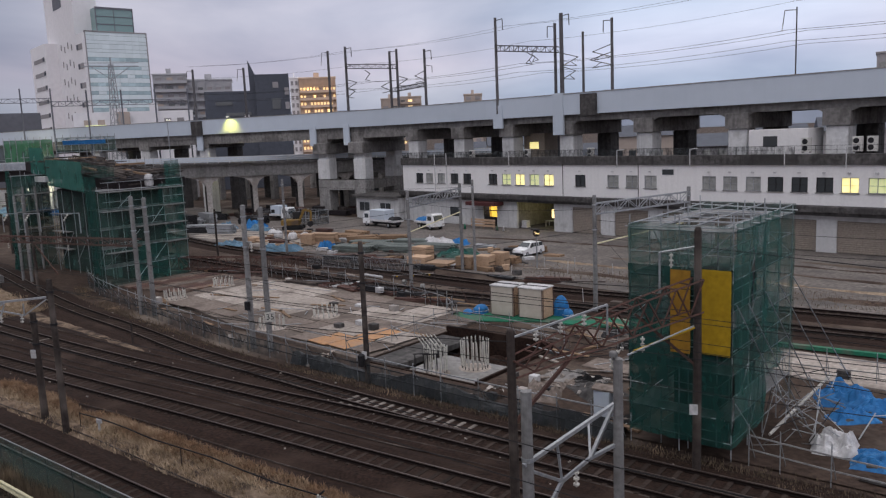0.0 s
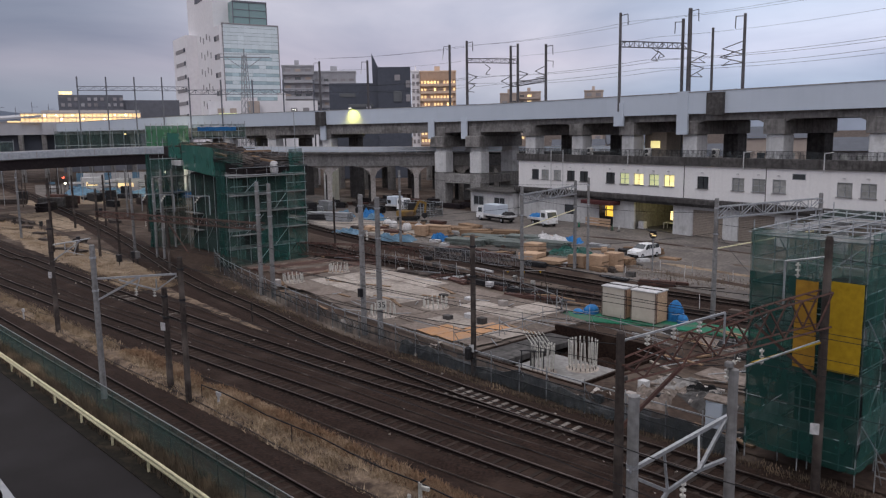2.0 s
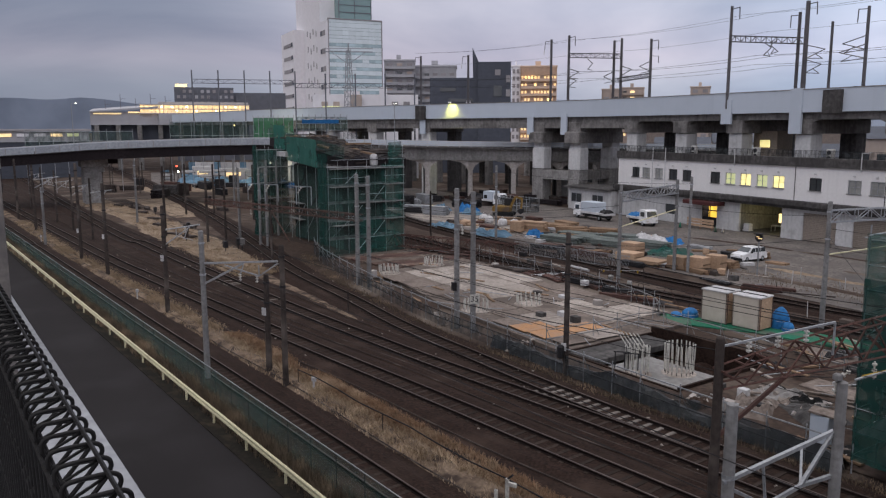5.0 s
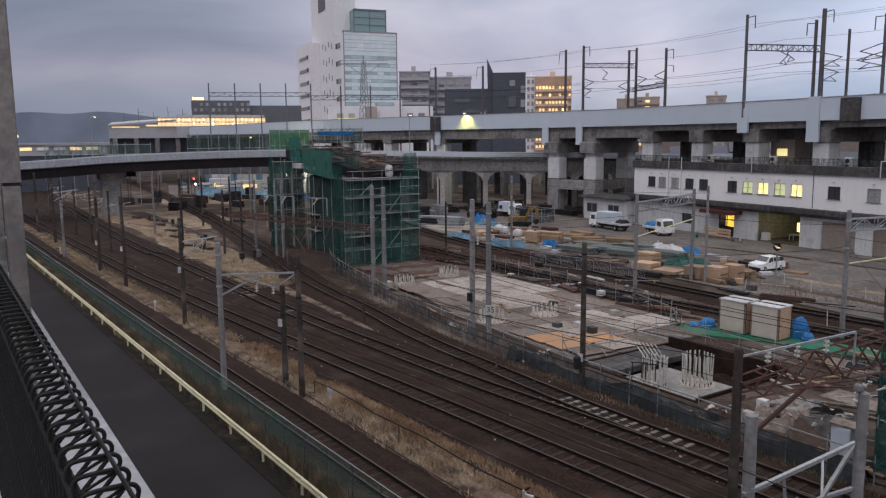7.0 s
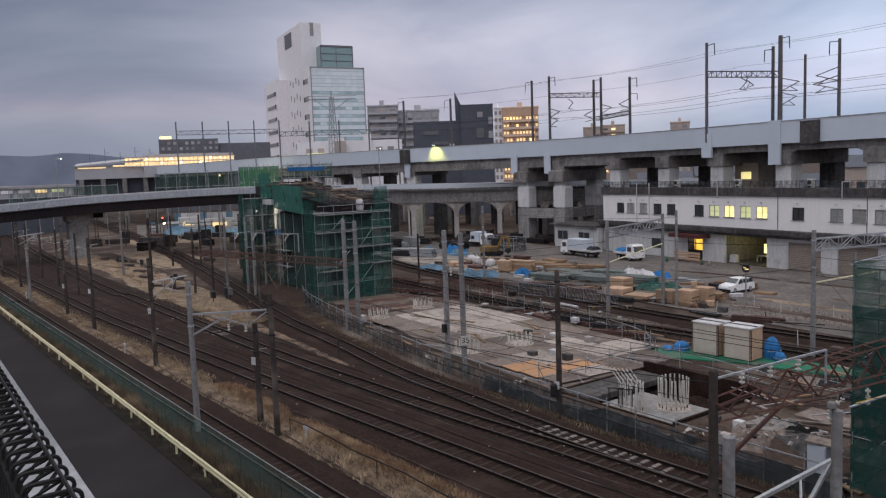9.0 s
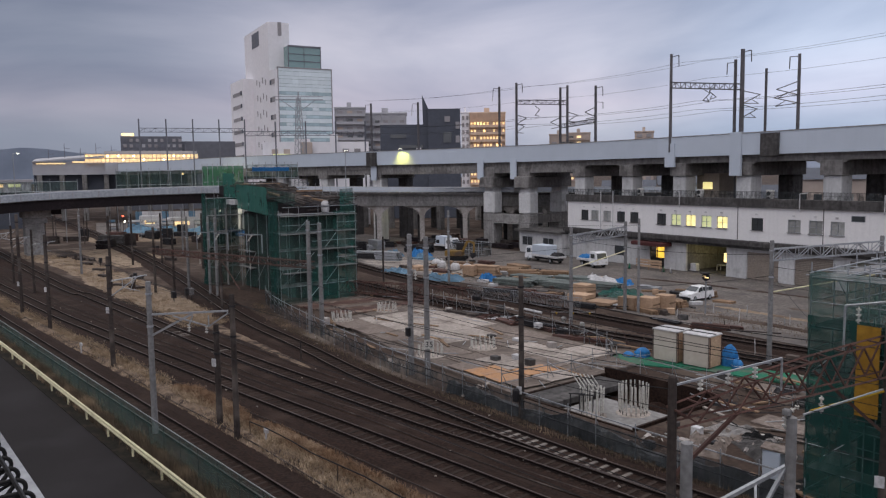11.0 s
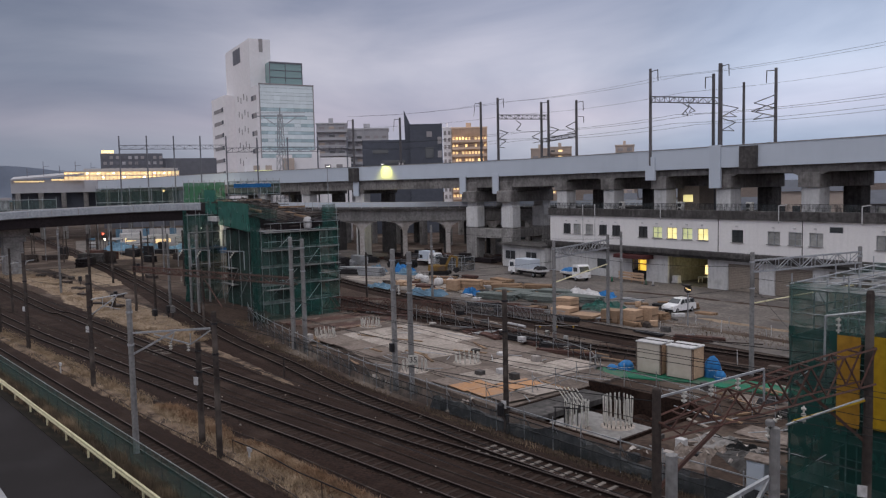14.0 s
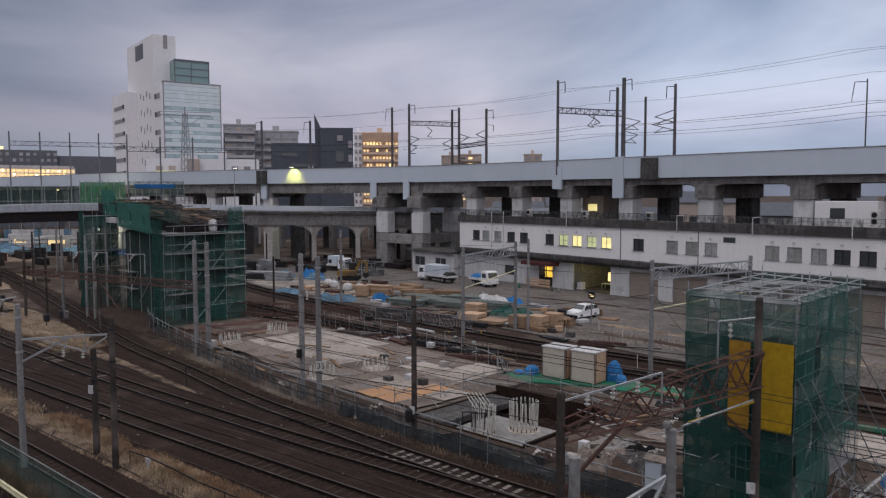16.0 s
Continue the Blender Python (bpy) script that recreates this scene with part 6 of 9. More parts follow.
# low cable on short white stakes along the grass
cab = thing("trackside_cable", pose(-30, 16.4, 0), "black cable strung on short stakes beside the track", "cable")
part("cable", Shape().sweep([(x, 15.7 + 0.045 * (x + 36), 0.75 + 0.06 * math.sin(x * 0.9)) for x in range(-36, 20, 2)], [(-0.02, 0), (0.02, 0), (0.02, 0.04), (-0.02, 0.04)]), WIRE, cab, world=True)
stk = Shape().bar((0, 0, -0.1), (0, 0, 0.76), 0.022, 6).mesh("stake", POLEOLD)
for x in range(-36, 20, 8):
    piece("stake", stk, cab, pose(x + 30, 15.7 + 0.045 * (x + 36) - 16.4, 0))
for x, y, h in ((-62, 13.9, 0.6), (-100, 12.2, 0.7), (-34.8, 16.0, 0.5)):
    mk = thing("marker_stake", pose(x, y, -0.1), "short white trackside marker with a small lamp box", "marker", "markers")
    part("stake", Shape().bevel_box(-0.05, 0.05, -0.04, 0.04, 0, h, 0.01), PLASTICW, mk)
    part("box", Shape().bevel_box(-0.12, 0.2, -0.08, 0.08, h, h + 0.22, 0.03), PLASTICW, mk)

# ---- building site ----
site = solid("site_ground", Shape().add([(-74, 33.5, -0.06), (HX0, 28.9, -0.06), (HX0, 45.2, -0.06), (-74, 46.5, -0.06), (HX1, 28.9, -0.06), (HX1, 45.2, -0.06), (8, 29.2, -0.06), (8, 46.5, -0.06), (HX0, HY0, -0.06), (HX1, HY0, -0.06), (HX0, HY1, -0.06), (HX1, HY1, -0.06)],
             [(0, 1, 8, 10, 2, 3), (1, 4, 9, 8), (10, 11, 5, 2), (4, 6, 7, 5, 11, 9)]), EARTH, "bare brown earth of the building site", "ground", kind="structure")
slab = thing("site_slab", pose(-46, 37, 0), "patched pale concrete slab of the building site", "slab", kind="structure")
part("base", Shape().add([(x + 46, y - 37, z) for z in (-0.1, 0.16) for x, y in ((-60, 34.6), (-46, 31.6), (-32.1, 30.4), (-32.1, 41.4), (-46, 44.5), (-62, 45))], [(5, 4, 3, 2, 1, 0), (6, 7, 8, 9, 10, 11)] + [(i, (i + 1) % 6, 6 + (i + 1) % 6, 6 + i) for i in range(6)]), SLABCON, slab)
GRID = {}
for ix in range(8):
    for iy in range(4):
        cx, cy = -57 + ix * 3.4, 34.6 + iy * 2.7 - 0.12 * ix
        tone = SLABPALE if (ix < 4 and 0 < iy < 4 and (ix, iy) != (3, 3)) or (ix, iy) in ((5, 2), (6, 2), (6, 3), (7, 3)) else SLABCON
        me = GRID.get(tone.name)
        if not me:
            me = GRID[tone.name] = Shape().bevel_box(-1.64, 1.64, -1.29, 1.29, 0, 0.06, 0.02).mesh("concrete_panel", tone)
        if cx < -33.8 and not (ix > 5 and iy == 0):
            piece("concrete_panel", me, slab, pose(cx + 46, cy - 37, 0.165 + rng.uniform(0, 0.02), 0, 0, -5 + rng.uniform(-1, 1)))
ply = thing("plywood_decking", pose(-36.3, 33.8, 0.21), "orange-brown plywood sheets laid on the slab", "plywood")
for i in range(4):
    for j in range(2):
        part("sheet", Shape().bevel_box(-0.9, 0.9, -1.2, 1.2, 0, 0.03, 0.008), ORANGEPLY if i in (1, 2) and j == 0 or (i, j) == (2, 1) else SLABPALE if (i + j) % 3 else SLABCON, ply).matrix_basis = pose(-2.6 + i * 1.85, -1.3 + j * 2.5, 0.012 * ((i + j) % 2) + 0.04, 0, 0, -6 + rng.uniform(-3, 3))


def rebar_cluster(x, y, z, r, n, h, label="ring of starter bars with white plastic caps"):
    t = thing("starter_bars", pose(x, y, z), label, "rebar", "starter bars")
    me = Shape().bar((0, 0, 0), (0, 0, h), 0.018, 6).mesh("bar", STEELDK)
    cp = Shape().bar((0, 0, 0.02), (0, 0, h * 0.86), 0.052, 7).mesh("cap", PORCELAIN)
    for i in range(n):
        a = 2 * math.pi * i / n
        piece("bar", me, t, pose(r * math.cos(a), r * math.sin(a), 0, rng.uniform(-2, 2), rng.uniform(-2, 2)))
        piece("cap", cp, t, pose(r * math.cos(a), r * math.sin(a), h * 0.12, rng.uniform(-2, 2), rng.uniform(-2, 2)))
    part("footing", Shape().turned([(r + 0.2, -0.1), (r + 0.2, 0.0), (r + 0.1, 0.03)], 16), SLABPALE, t)


for x, y in ((-58.8, 34.6), (-60.0, 40.2), (-43.0, 32.4), (-42.3, 36.7)):
    rebar_cluster(x, y, 0.25, 0.85, 14, 0.75)
# pit with a new pile cap
pit = thing("excavation", pose(-28.1, 34.55, 0), "shored excavation with a fresh concrete pile cap", "excavation", kind="structure")
hx, hy = (HX1 - HX0) / 2, (HY1 - HY0) / 2
part("pit_floor", Shape().box(-hx, hx, -hy, hy, -1.7, -1.5), BALLAST, pit)
for a in (Shape().box(-hx - 0.15, -hx, -hy, hy, -1.7, 0.12), Shape().box(hx, hx + 0.15, -hy, hy, -1.7, 0.12), Shape().box(-hx - 0.15, hx + 0.15, hy, hy + 0.15, -1.7, 0.5), Shape().box(-hx - 0.15, hx + 0.15, -hy - 0.15, -hy, -1.7, 0.0)):
    part("shoring", a, BALLAST, pit)
part("soil_bank", Shape().heap(6.6, 2.4, 1.2, 14, 3, 0.5, at=(0.0, 2.3, -1.55)), BALLAST, pit)
part("soil_bank", Shape().heap(1.8, 5.0, 1.1, 12, 4, 0.5, at=(-2.5, 0.6, -1.55)), EARTH, pit)
part("slab_edge", Shape().bevel_box(-hx - 0.1, -1.75, -hy + 0.02, hy - 0.6, -0.28, 0.06, 0.03), DARKCON, pit, "dirty dark concrete edge of the slab")
part("pile_cap", Shape().bevel_box(-1.5, 3.6, -3.5, 0.5, -1.5, -0.3, 0.06), CONCRETE, pit)
part("edge_board", Shape().box(-hx - 0.1, hx + 0.1, hy + 0.16, hy + 0.22, 0.0, 0.4), SLABCON, pit)
rebar_cluster(-26.5, 33.9, -0.3, 0.75, 18, 1.7, "tall ring of white capped starter bars on the pile cap")
rebar_cluster(-27.7, 31.9, -0.3, 0.6, 14, 1.6, "leaning ring of white capped starter bars")
lean = thing("bent_bars", pose(-28.3, 32.2, -0.3), "bundle of white sleeved bars bent over", "rebar")
for i in range(6):
    part("bar", Shape().bar((0.2 * i - 0.3, 0.1 * i, 1.15), (0.2 * i - 0.95, 0.1 * i - 0.25, 2.05), 0.03, 6), PORCELAIN, lean)

# perimeter barrier: posts, tubes and dark sheeting
BAR = smooth_line([(-75, 35.0), (-70, 33.2), (-60, 31.1), (-46, 28.9), (-38, 28.3), (-24, 27.9), (-14.5, 28.0)], 1.8)
barrier = thing("site_barrier", pose(-38, 28.3, 0), "site barrier of tubes and dark netting sheets", "barrier")
for z in (0.5, 0.95, 1.4):
    part("tube", Shape().sweep([(x, y, z) for x, y, _ in BAR], [(-0.025, -0.025), (0.025, -0.025), (0.025, 0.025), (-0.025, 0.025)]), GALV if z > 1 else STEELDK, barrier, world=True)
bpost = Shape().bar((0, 0, -0.1), (0, 0, 1.6), 0.025, 6).bar((0, 0.02, 1.2), (0, 0.7, 0), 0.02, 5).mesh("post", GALV)
for x, y, _ in BAR:
    piece("post", bpost, barrier, pose(x + 38, y - 28.3, 0))
v, f = [], []
for i, (x, y, _) in enumerate(BAR):
    for j in range(4):
        v.append((x, y - 0.06 - 0.12 * noise.noise((i * 0.9, j, 3)), 0.02 + j * 0.32 + (0.25 * noise.noise((i * 0.6, 7, 1)) if j == 3 else 0)))
for i in range(len(BAR) - 1):
    for j in range(3):
        f.append((i * 4 + j, i * 4 + 4 + j, i * 4 + 5 + j, i * 4 + 1 + j))
dark_v, dark_f = [], []
DARKRUN = [(x, y) for x, y, _ in smooth_line([(-36, 28.45), (-24, 28.25), (-14.6, 28.3)], 0.45)]
for i, (x, y) in enumerate(DARKRUN):
    crest = 0.62 + 0.45 * noise.noise((i * 0.11, 2, 5)) + 0.18 * noise.noise((i * 0.5, 4, 5))
    for j, (out, up) in enumerate(((-0.25, 0.0), (-0.12, 0.55), (0.05, 1.0), (0.45, 0.8), (0.9, 0.25), (1.2, 0.0))):
        dark_v.append((x, y + out + 0.14 * noise.noise((i * 0.4, j * 1.3, 9)), -0.08 + max(0.0, crest) * up * (1 + 0.3 * noise.noise((i * 0.6, j, 2)))))
for i in range(len(DARKRUN) - 1):
    dark_f += [(i * 6 + j, i * 6 + 6 + j, i * 6 + 7 + j, i * 6 + 1 + j) for j in range(5)]
part("black_sheet", Shape().add(dark_v, dark_f), BLACKSHEET, barrier, "crumpled black plastic sheet draped along the foot", world=True)
part("sheeting", Shape().add(v, f), NETSHEET, barrier, "torn dark netting sheet", world=True, smooth=True)
for pts, nm in (([(-33.5, 30.5), (-33, 36), (-32.5, 39.8), (-23.6, 38.9)], "a"), ([(-62, 46.2), (-46, 45.6), (-36, 43.0), (-34.4, 41.0)], "b"), ([(-22, 40), (-15, 40.5), (6, 43)], "c"), ([(-9.5, 29.0), (-4, 28.6), (8, 28.9)], "e")):
    hr = thing("handrail", pose(pts[0][0], pts[0][1], 0), "temporary tube handrail round the works", "handrail", "handrails")
    ln = smooth_line(pts, 1.8)
    for z in (0.55, 1.1):
        part("tube", Shape().sweep([(x, y, z) for x, y, _ in ln], [(-0.025, -0.025), (0.025, -0.025), (0.025, 0.025), (-0.025, 0.025)]), STEELDK if nm == "b" and z < 1 else POLECON, hr, world=True)
    for x, y, _ in ln:
        piece("post", bpost, hr, pose(x - pts[0][0], y - pts[0][1], -0.05))

# two beige site lockers on a green mat
solid("green_mat", Shape().sweep([(-35.5, 41.8, -0.05), (-29, 45.0, -0.05), (-23.2, 46.2, -0.05), (-20, 46.4, -0.05)], [(-1.3, 0), (1.2, 0), (1.2, 0.08), (-1.3, 0.08)]), GREENMAT, "worn green mat laid on the ground", "mat", at=(-29, 45, -0.05))


solid("green_mat", Shape().sweep([(-14, 46.0, -0.05), (8, 47.8, -0.05)], [(-0.16, 0), (0.16, 0), (0.16, 0.22), (-0.16, 0.22)]), GREENMAT, "narrow green covered cable duct", "mat", at=(-14, 46, -0.05))
solid("concrete_apron", Shape().bevel_box(-13, 8, 40.6, 45.2, -0.06, 0.04, 0.02), SLABPALE, "pale concrete apron beside the scaffold", "slab", kind="structure")
for ap in ((-22.5, 42.8, 4, 2.2), (-19.4, 37.4, 3.4, 1.8)):
    solid("concrete_patch", Shape().bevel_box(ap[0] - ap[2] / 2, ap[0] + ap[2] / 2, ap[1] - ap[3] / 2, ap[1] + ap[3] / 2, -0.055, 0.03, 0.02), SLABCON, "rough pale patch of concrete on the earth", "slab", kind="structure")


def rubble(x, y, sx, sy, h, material, seed, label):
    t = thing("rubble_heap", pose(x, y, -0.1, 0, 0, seed * 37), label, "rubble", "rubble heaps")
    part("mound", Shape().heap(sx, sy, h, 18, seed, 0.9), material, t)
    rr = random.Random(seed)
    for _ in range(9):
        s_ = rr.uniform(0.12, 0.3)
        part("lump", Shape().slab(pose(rr.uniform(-sx, sx) * 0.45, rr.uniform(-sy, sy) * 0.45, h * 0.35, rr.uniform(0, 60), rr.uniform(0, 60), rr.uniform(0, 180)), s_ * 1.6, s_, s_), rr.choice((PALECON, DARKCON, SLABPALE)), t)


for a in ((-20.6, 31.8, 3.2, 2.0, 0.5, SLABCON, 3), (-18.4, 33.4, 3.0, 2.4, 0.45, DARKCON, 4), (-21.0, 34.6, 2.4, 2.2, 0.4, MIDCON, 5), (-18.6, 39.2, 3.0, 2.0, 0.4, SLABCON, 6), (-22.4, 29.6, 2.6, 1.2, 0.5, EARTH, 7), (-34.6, 29.6, 3.4, 1.0, 0.4, EARTH, 8), (-43.0, 29.6, 3.0, 0.9, 0.4, SLABCON, 9)):
    rubble(*a, "low heap of rubble and broken concrete on the site")
tf = thing("timber_floor", pose(-66.2, 39.6, -0.04), "brown timber working floor beside the slab", "timber floor")
for i in range(9):
    part("board", Shape().bevel_box(-0.52, 0.52, -4.3, 4.3, 0, 0.16, 0.02), (DARKTIMBER, SLABCON, DARKTIMBER, RUST)[i % 4], tf).matrix_basis = pose(-4.4 + i * 1.08, 0.15 * i, 0.01 * (i % 2), 0, 0, -6)


def locker(m):
    t = thing("site_locker", m, "beige steel site locker with dusty lid and tan side", "locker", "site lockers")
    part("body", Shape().bevel_box(-0.95, 0.95, -0.75, 0.75, 0.1, 2.15, 0.02), LOCKER, t)
    part("side_panel", Shape().box(0.952, 0.975, -0.74, 0.74, 0.12, 2.1), PLY, t, "tan side panel")
    part("lid", Shape().bevel_box(-1.0, 1.0, -0.82, 0.82, 2.15, 2.23, 0.03), PLASTICW, t, "dusty white lid")
    part("door", Shape().box(-0.86, 0.86, -0.775, -0.752, 0.22, 2.05), LOCKER, t)
    for x in (-0.92, 0.92):
        part("corner_strip", Shape().box(x - 0.035, x + 0.035, -0.785, -0.752, 0.12, 2.13), SLABCON, t)
    for y in (-0.7, 0.7):
        part("side_frame", Shape().box(0.976, 0.995, y - 0.04, y + 0.04, 0.12, 2.1), RUST, t, "rusty side frame")
    part("strip", Shape().bevel_box(-0.98, 0.98, -0.06, 0.06, 2.231, 2.27, 0.01), STEELDK, t, "dark batten across the lid")
    for x in (-0.85, 0.85):
        for y in (-0.65, 0.65):
            part("foot", Shape().box(x - 0.06, x + 0.06, y - 0.06, y + 0.06, 0, 0.1), STEELDK, t)


locker(pose(-31.7, 44.6, 0.0, 0, 0, 3))
locker(pose(-29.45, 44.85, 0.0, 0, 0, 3))
cabn = thing("control_cabinet", pose(-16.4, 30.4, 0), "grey steel control cabinet under a timber board", "cabinet")
part("body", Shape().bevel_box(-0.4, 0.4, -0.3, 0.3, 0.0, 1.25, 0.02), PARAPET, cabn)
part("door", Shape().box(-0.35, 0.35, -0.325, -0.302, 0.1, 1.15), PARAPET, cabn)
part("board", Shape().slab(pose(0, 0, 1.34, 4, 3, 12), 1.0, 0.7, 0.08), SLABCON, cabn)


def crate(x, y, rz, s, h, group="crates"):
    t = thing("crate", pose(x, y, -0.03, 0, 0, rz), "plywood crate standing in the yard", "crate", group)
    part("box", Shape().bevel_box(-s / 2, s / 2, -s * 0.4, s * 0.4, 0.12, h, 0.015), PLY, t)
    for yy in (-0.3 * s, 0, 0.3 * s):
        part("skid", Shape().box(-s / 2, s / 2, yy - 0.05, yy + 0.05, 0, 0.12), TIMBER, t)
    for xx in (-s / 2 - 0.012, s / 2 + 0.012):
        part("batten", Shape().box(xx - 0.01, xx + 0.01, -s * 0.4, s * 0.4, h * 0.45, h * 0.55), TIMBER, t)


def covered(x, y, rz, sx, sy, h, material, label, cat="tarpaulin", group="covered heaps", seed=1, z=-0.05):
    t = thing("covered_heap", pose(x, y, z, 0, 0, rz), label, cat, group)
    part("sheet", Shape().heap(sx, sy, h, 24, seed, 0.75), material, t)
    part("weight", Shape().bevel_box(-sx * 0.3, -sx * 0.3 + 0.4, -sy * 0.45, -sy * 0.45 + 0.25, 0, 0.2, 0.04), DARKCON, t)
    part("rope", Shape().bar((-sx * 0.5, -sy * 0.3, 0.03), (sx * 0.5, -sy * 0.42, 0.05), 0.02, 5), PLASTICW, t)


def draped(x, y, r, h, seed, material, label):
    """A load with a sheet hung over it: folds that deepen towards the foot."""
    t = thing("covered_load", pose(x, y, -0.05, 0, 0, seed * 40), label, "tarpaulin", "blue bundles")
    v, n, rows = [], 28, 9
    for k in range(rows + 1):
        z = h * (1 - k / rows)
        base = r * (0.25 + 0.75 * min(1.0, (k / rows * 2.6) ** 0.6)) * (1 + 0.12 * k / rows)
        for i in range(n):
            a = 2 * math.pi * i / n
            fold = 1 + (0.05 + 0.16 * k / rows) * noise.noise((math.cos(a) * 2.4, math.sin(a) * 2.4, seed + 0.25 * k))
            v.append((base * fold * math.cos(a), 0.8 * base * fold * math.sin(a), z * (1 + 0.12 * noise.noise((math.cos(a), math.sin(a), seed * 3)))))
    f = [(k * n + i, (k + 1) * n + i, (k + 1) * n + (i + 1) % n, k * n + (i + 1) % n) for k in range(rows) for i in range(n)]
    part("sheet", Shape().add(v, f + [tuple(range(n))]), material, t, smooth=True)
    part("rope", Shape().pipe([(r * 1.12 * math.cos(a / 8 * math.pi), 0.9 * r * math.sin(a / 8 * math.pi), h * 0.4) for a in range(17)], 0.015, 5), PLASTICW, t)


for x, y, r, h, sd in ((-28.25, 46.2, 0.52, 1.45, 1), (-33.6, 43.9, 0.55, 0.7, 2), (-27.5, 45.9, 0.42, 0.7, 3), (-34.3, 43.3, 0.4, 0.4, 4)):
    draped(x, y, r, h, sd, BLUE, "bundle under a bright blue tarpaulin beside the lockers")
for i, (x, y, rz, sx, sy, h) in enumerate(((-101.8, 69.5, 10, 3.2, 2.4, 1.2), (-98.6, 72.6, 20, 3.2, 2.4, 1.4), (-84.7, 58.4, 5, 4.2, 2.2, 0.8), (-74.5, 58.2, 30, 5.2, 2.0, 0.9), (-95.0, 70.6, 0, 3.4, 2.2, 1.2), (-70.5, 62.0, 10, 2.2, 1.6, 1.0))):
    covered(x, y, rz, sx, sy, h, BLUE if i in (1, 5) else PALEBLUE, "heap of material under a blue tarpaulin", seed=i)
for i, (x, y, rz, sx, sy, h) in enumerate(((-8.2, 38.3, 20, 2.6, 2.2, 0.9), (-6.4, 37.6, 0, 2.6, 1.8, 0.7), (-7.4, 36.0, 40, 2, 1.2, 0.5), (-5.2, 31.8, 10, 2.6, 1.9, 0.6), (-3.4, 31.4, 10, 2.6, 1.8, 0.6), (-5.0, 36.4, 30, 1.8, 1.4, 0.8))):
    covered(x, y, rz, sx, sy, h, BLUE, "crumpled bright blue tarpaulin over site material", seed=20 + i)
covered(-7.2, 32.2, 15, 1.8, 1.5, 0.9, PLASTICW, "white sheet over a small pile", "sheet", seed=31)
for i, (x, y) in enumerate(((-84.4, 65.8), (-80.8, 65.3), (-79.0, 65.9), (-77.6, 64.8), (-86.4, 66.4), (-60.0, 69.0))):
    b = thing("bulk_bag", pose(x, y, -0.05, 0, 0, 20 * i), "white woven bulk bag of sand", "bag", "bulk bags")
    part("sack", Shape().turned([(0.5, 0), (0.62, 0.2), (0.62, 0.7), (0.45, 0.95), (0.15, 1.05)], 10), PLASTICW, b, smooth=True)
    part("loop", Shape().bar((-0.4, 0, 0.9), (0, 0, 1.3), 0.03, 5).bar((0, 0, 1.3), (0.4, 0, 0.9), 0.03, 5), PLASTICW, b)
for x, y, rz, c_, n_ in ((-74.2, 65.0, 20, 4, 5), (-73.9, 68.6, 15, 5, 3), (-70.5, 68.0, 40, 4, 3), (-75, 71.5, -10, 4, 3), (-68.5, 71.5, 25, 4, 2)):
    stack("timber_stack", x, y, rz, TIMBER if n_ < 5 else PLY, (c_, n_), (3.6, 0.35, 0.24), "stack of orange-brown timber in the yard", "timber", "timber stacks")
for x, y, rz in ((-66.4, 65.4, 12), (-62.8, 64.4, 8), (-59.4, 64.0, 14), (-65.5, 61.8, 10), (-62.0, 68.6, 20), (-57.0, 66.6, 5)):
    stack("steel_stack", x, y, rz, STACKGREEN, (6, 4), (5.0, 0.3, 0.16), "stack of grey-green steel sections on bearers", "steel", "steel stacks")
for x, y, rz, s, h in ((-53.9, 60.7, 5, 1.9, 1.4), (-52.3, 58.5, 8, 2.2, 0.8), (-49.4, 58.4, 10, 2.6, 0.45), (-46.3, 58.6, 4, 1.8, 1.2), (-44.6, 59.2, 6, 1.6, 1.3), (-44.0, 60.9, 6, 1.5, 1.4), (-74.9, 62.9, 30, 1.5, 1.4)):
    crate(x, y, rz, s, h)
covered(-52.0, 64.2, 15, 4.4, 3.0, 0.9, NETMID, "heap under a dark green net", seed=41)
covered(-58.6, 69.0, 15, 4.0, 1.8, 1.1, PLASTICW, "long pile under a white sheet", "sheet", seed=42)
for i in range(9):
    x, y = -109 + rng.uniform(-9, 12), 67 + rng.uniform(-4, 9)
    stack("steel_stack", x, y, rng.uniform(-20, 40), STEELDK if i % 2 else GALV, (4, rng.choice((3, 5, 6))), (rng.uniform(2.5, 5), 0.35, 0.25), "stack of dark steel sections in the yard", "steel", "steel stacks")
r9 = random.Random(9)
for i in range(70):
    x, y = r9.uniform(-88, -42), 0
    y = 57.5 + r9.random() * 13 - 0.08 * (x + 42)
    k = r9.random()
    if k < 0.35:
        stack("timber_stack", x, y, r9.uniform(-20, 50), r9.choice((TIMBER, PLY, POLEOLD)), (r9.randint(2, 4), r9.randint(1, 3)), (r9.uniform(1.5, 3.5), 0.3, 0.2), "small stack of timber in the yard", "timber", "timber stacks", z=-0.05)
    elif k < 0.6:
        stack("steel_stack", x, y, r9.uniform(-10, 30), r9.choice((GALV, STEELDK, RUST)), (r9.randint(3, 6), r9.randint(1, 3)), (r9.uniform(2.5, 5), 0.2, 0.14), "low stack of steel sections in the yard", "steel", "steel stacks", z=-0.05)
    elif k < 0.75:
        crate(x, y, r9.uniform(0, 40), r9.uniform(0.6, 1.0), r9.uniform(0.35, 0.7))
    else:
        solid("scrap_piece", Shape().slab(pose(x, y, 0.1, 0, 0, r9.uniform(0, 90)), r9.uniform(0.6, 2), r9.uniform(0.3, 0.8), 0.3), r9.choice((DARKCON, STEELDK, PLASTICW, RUST)), "odd block of scrap lying in the yard", "scrap", "yard scrap", at=(x, y, -0.05))
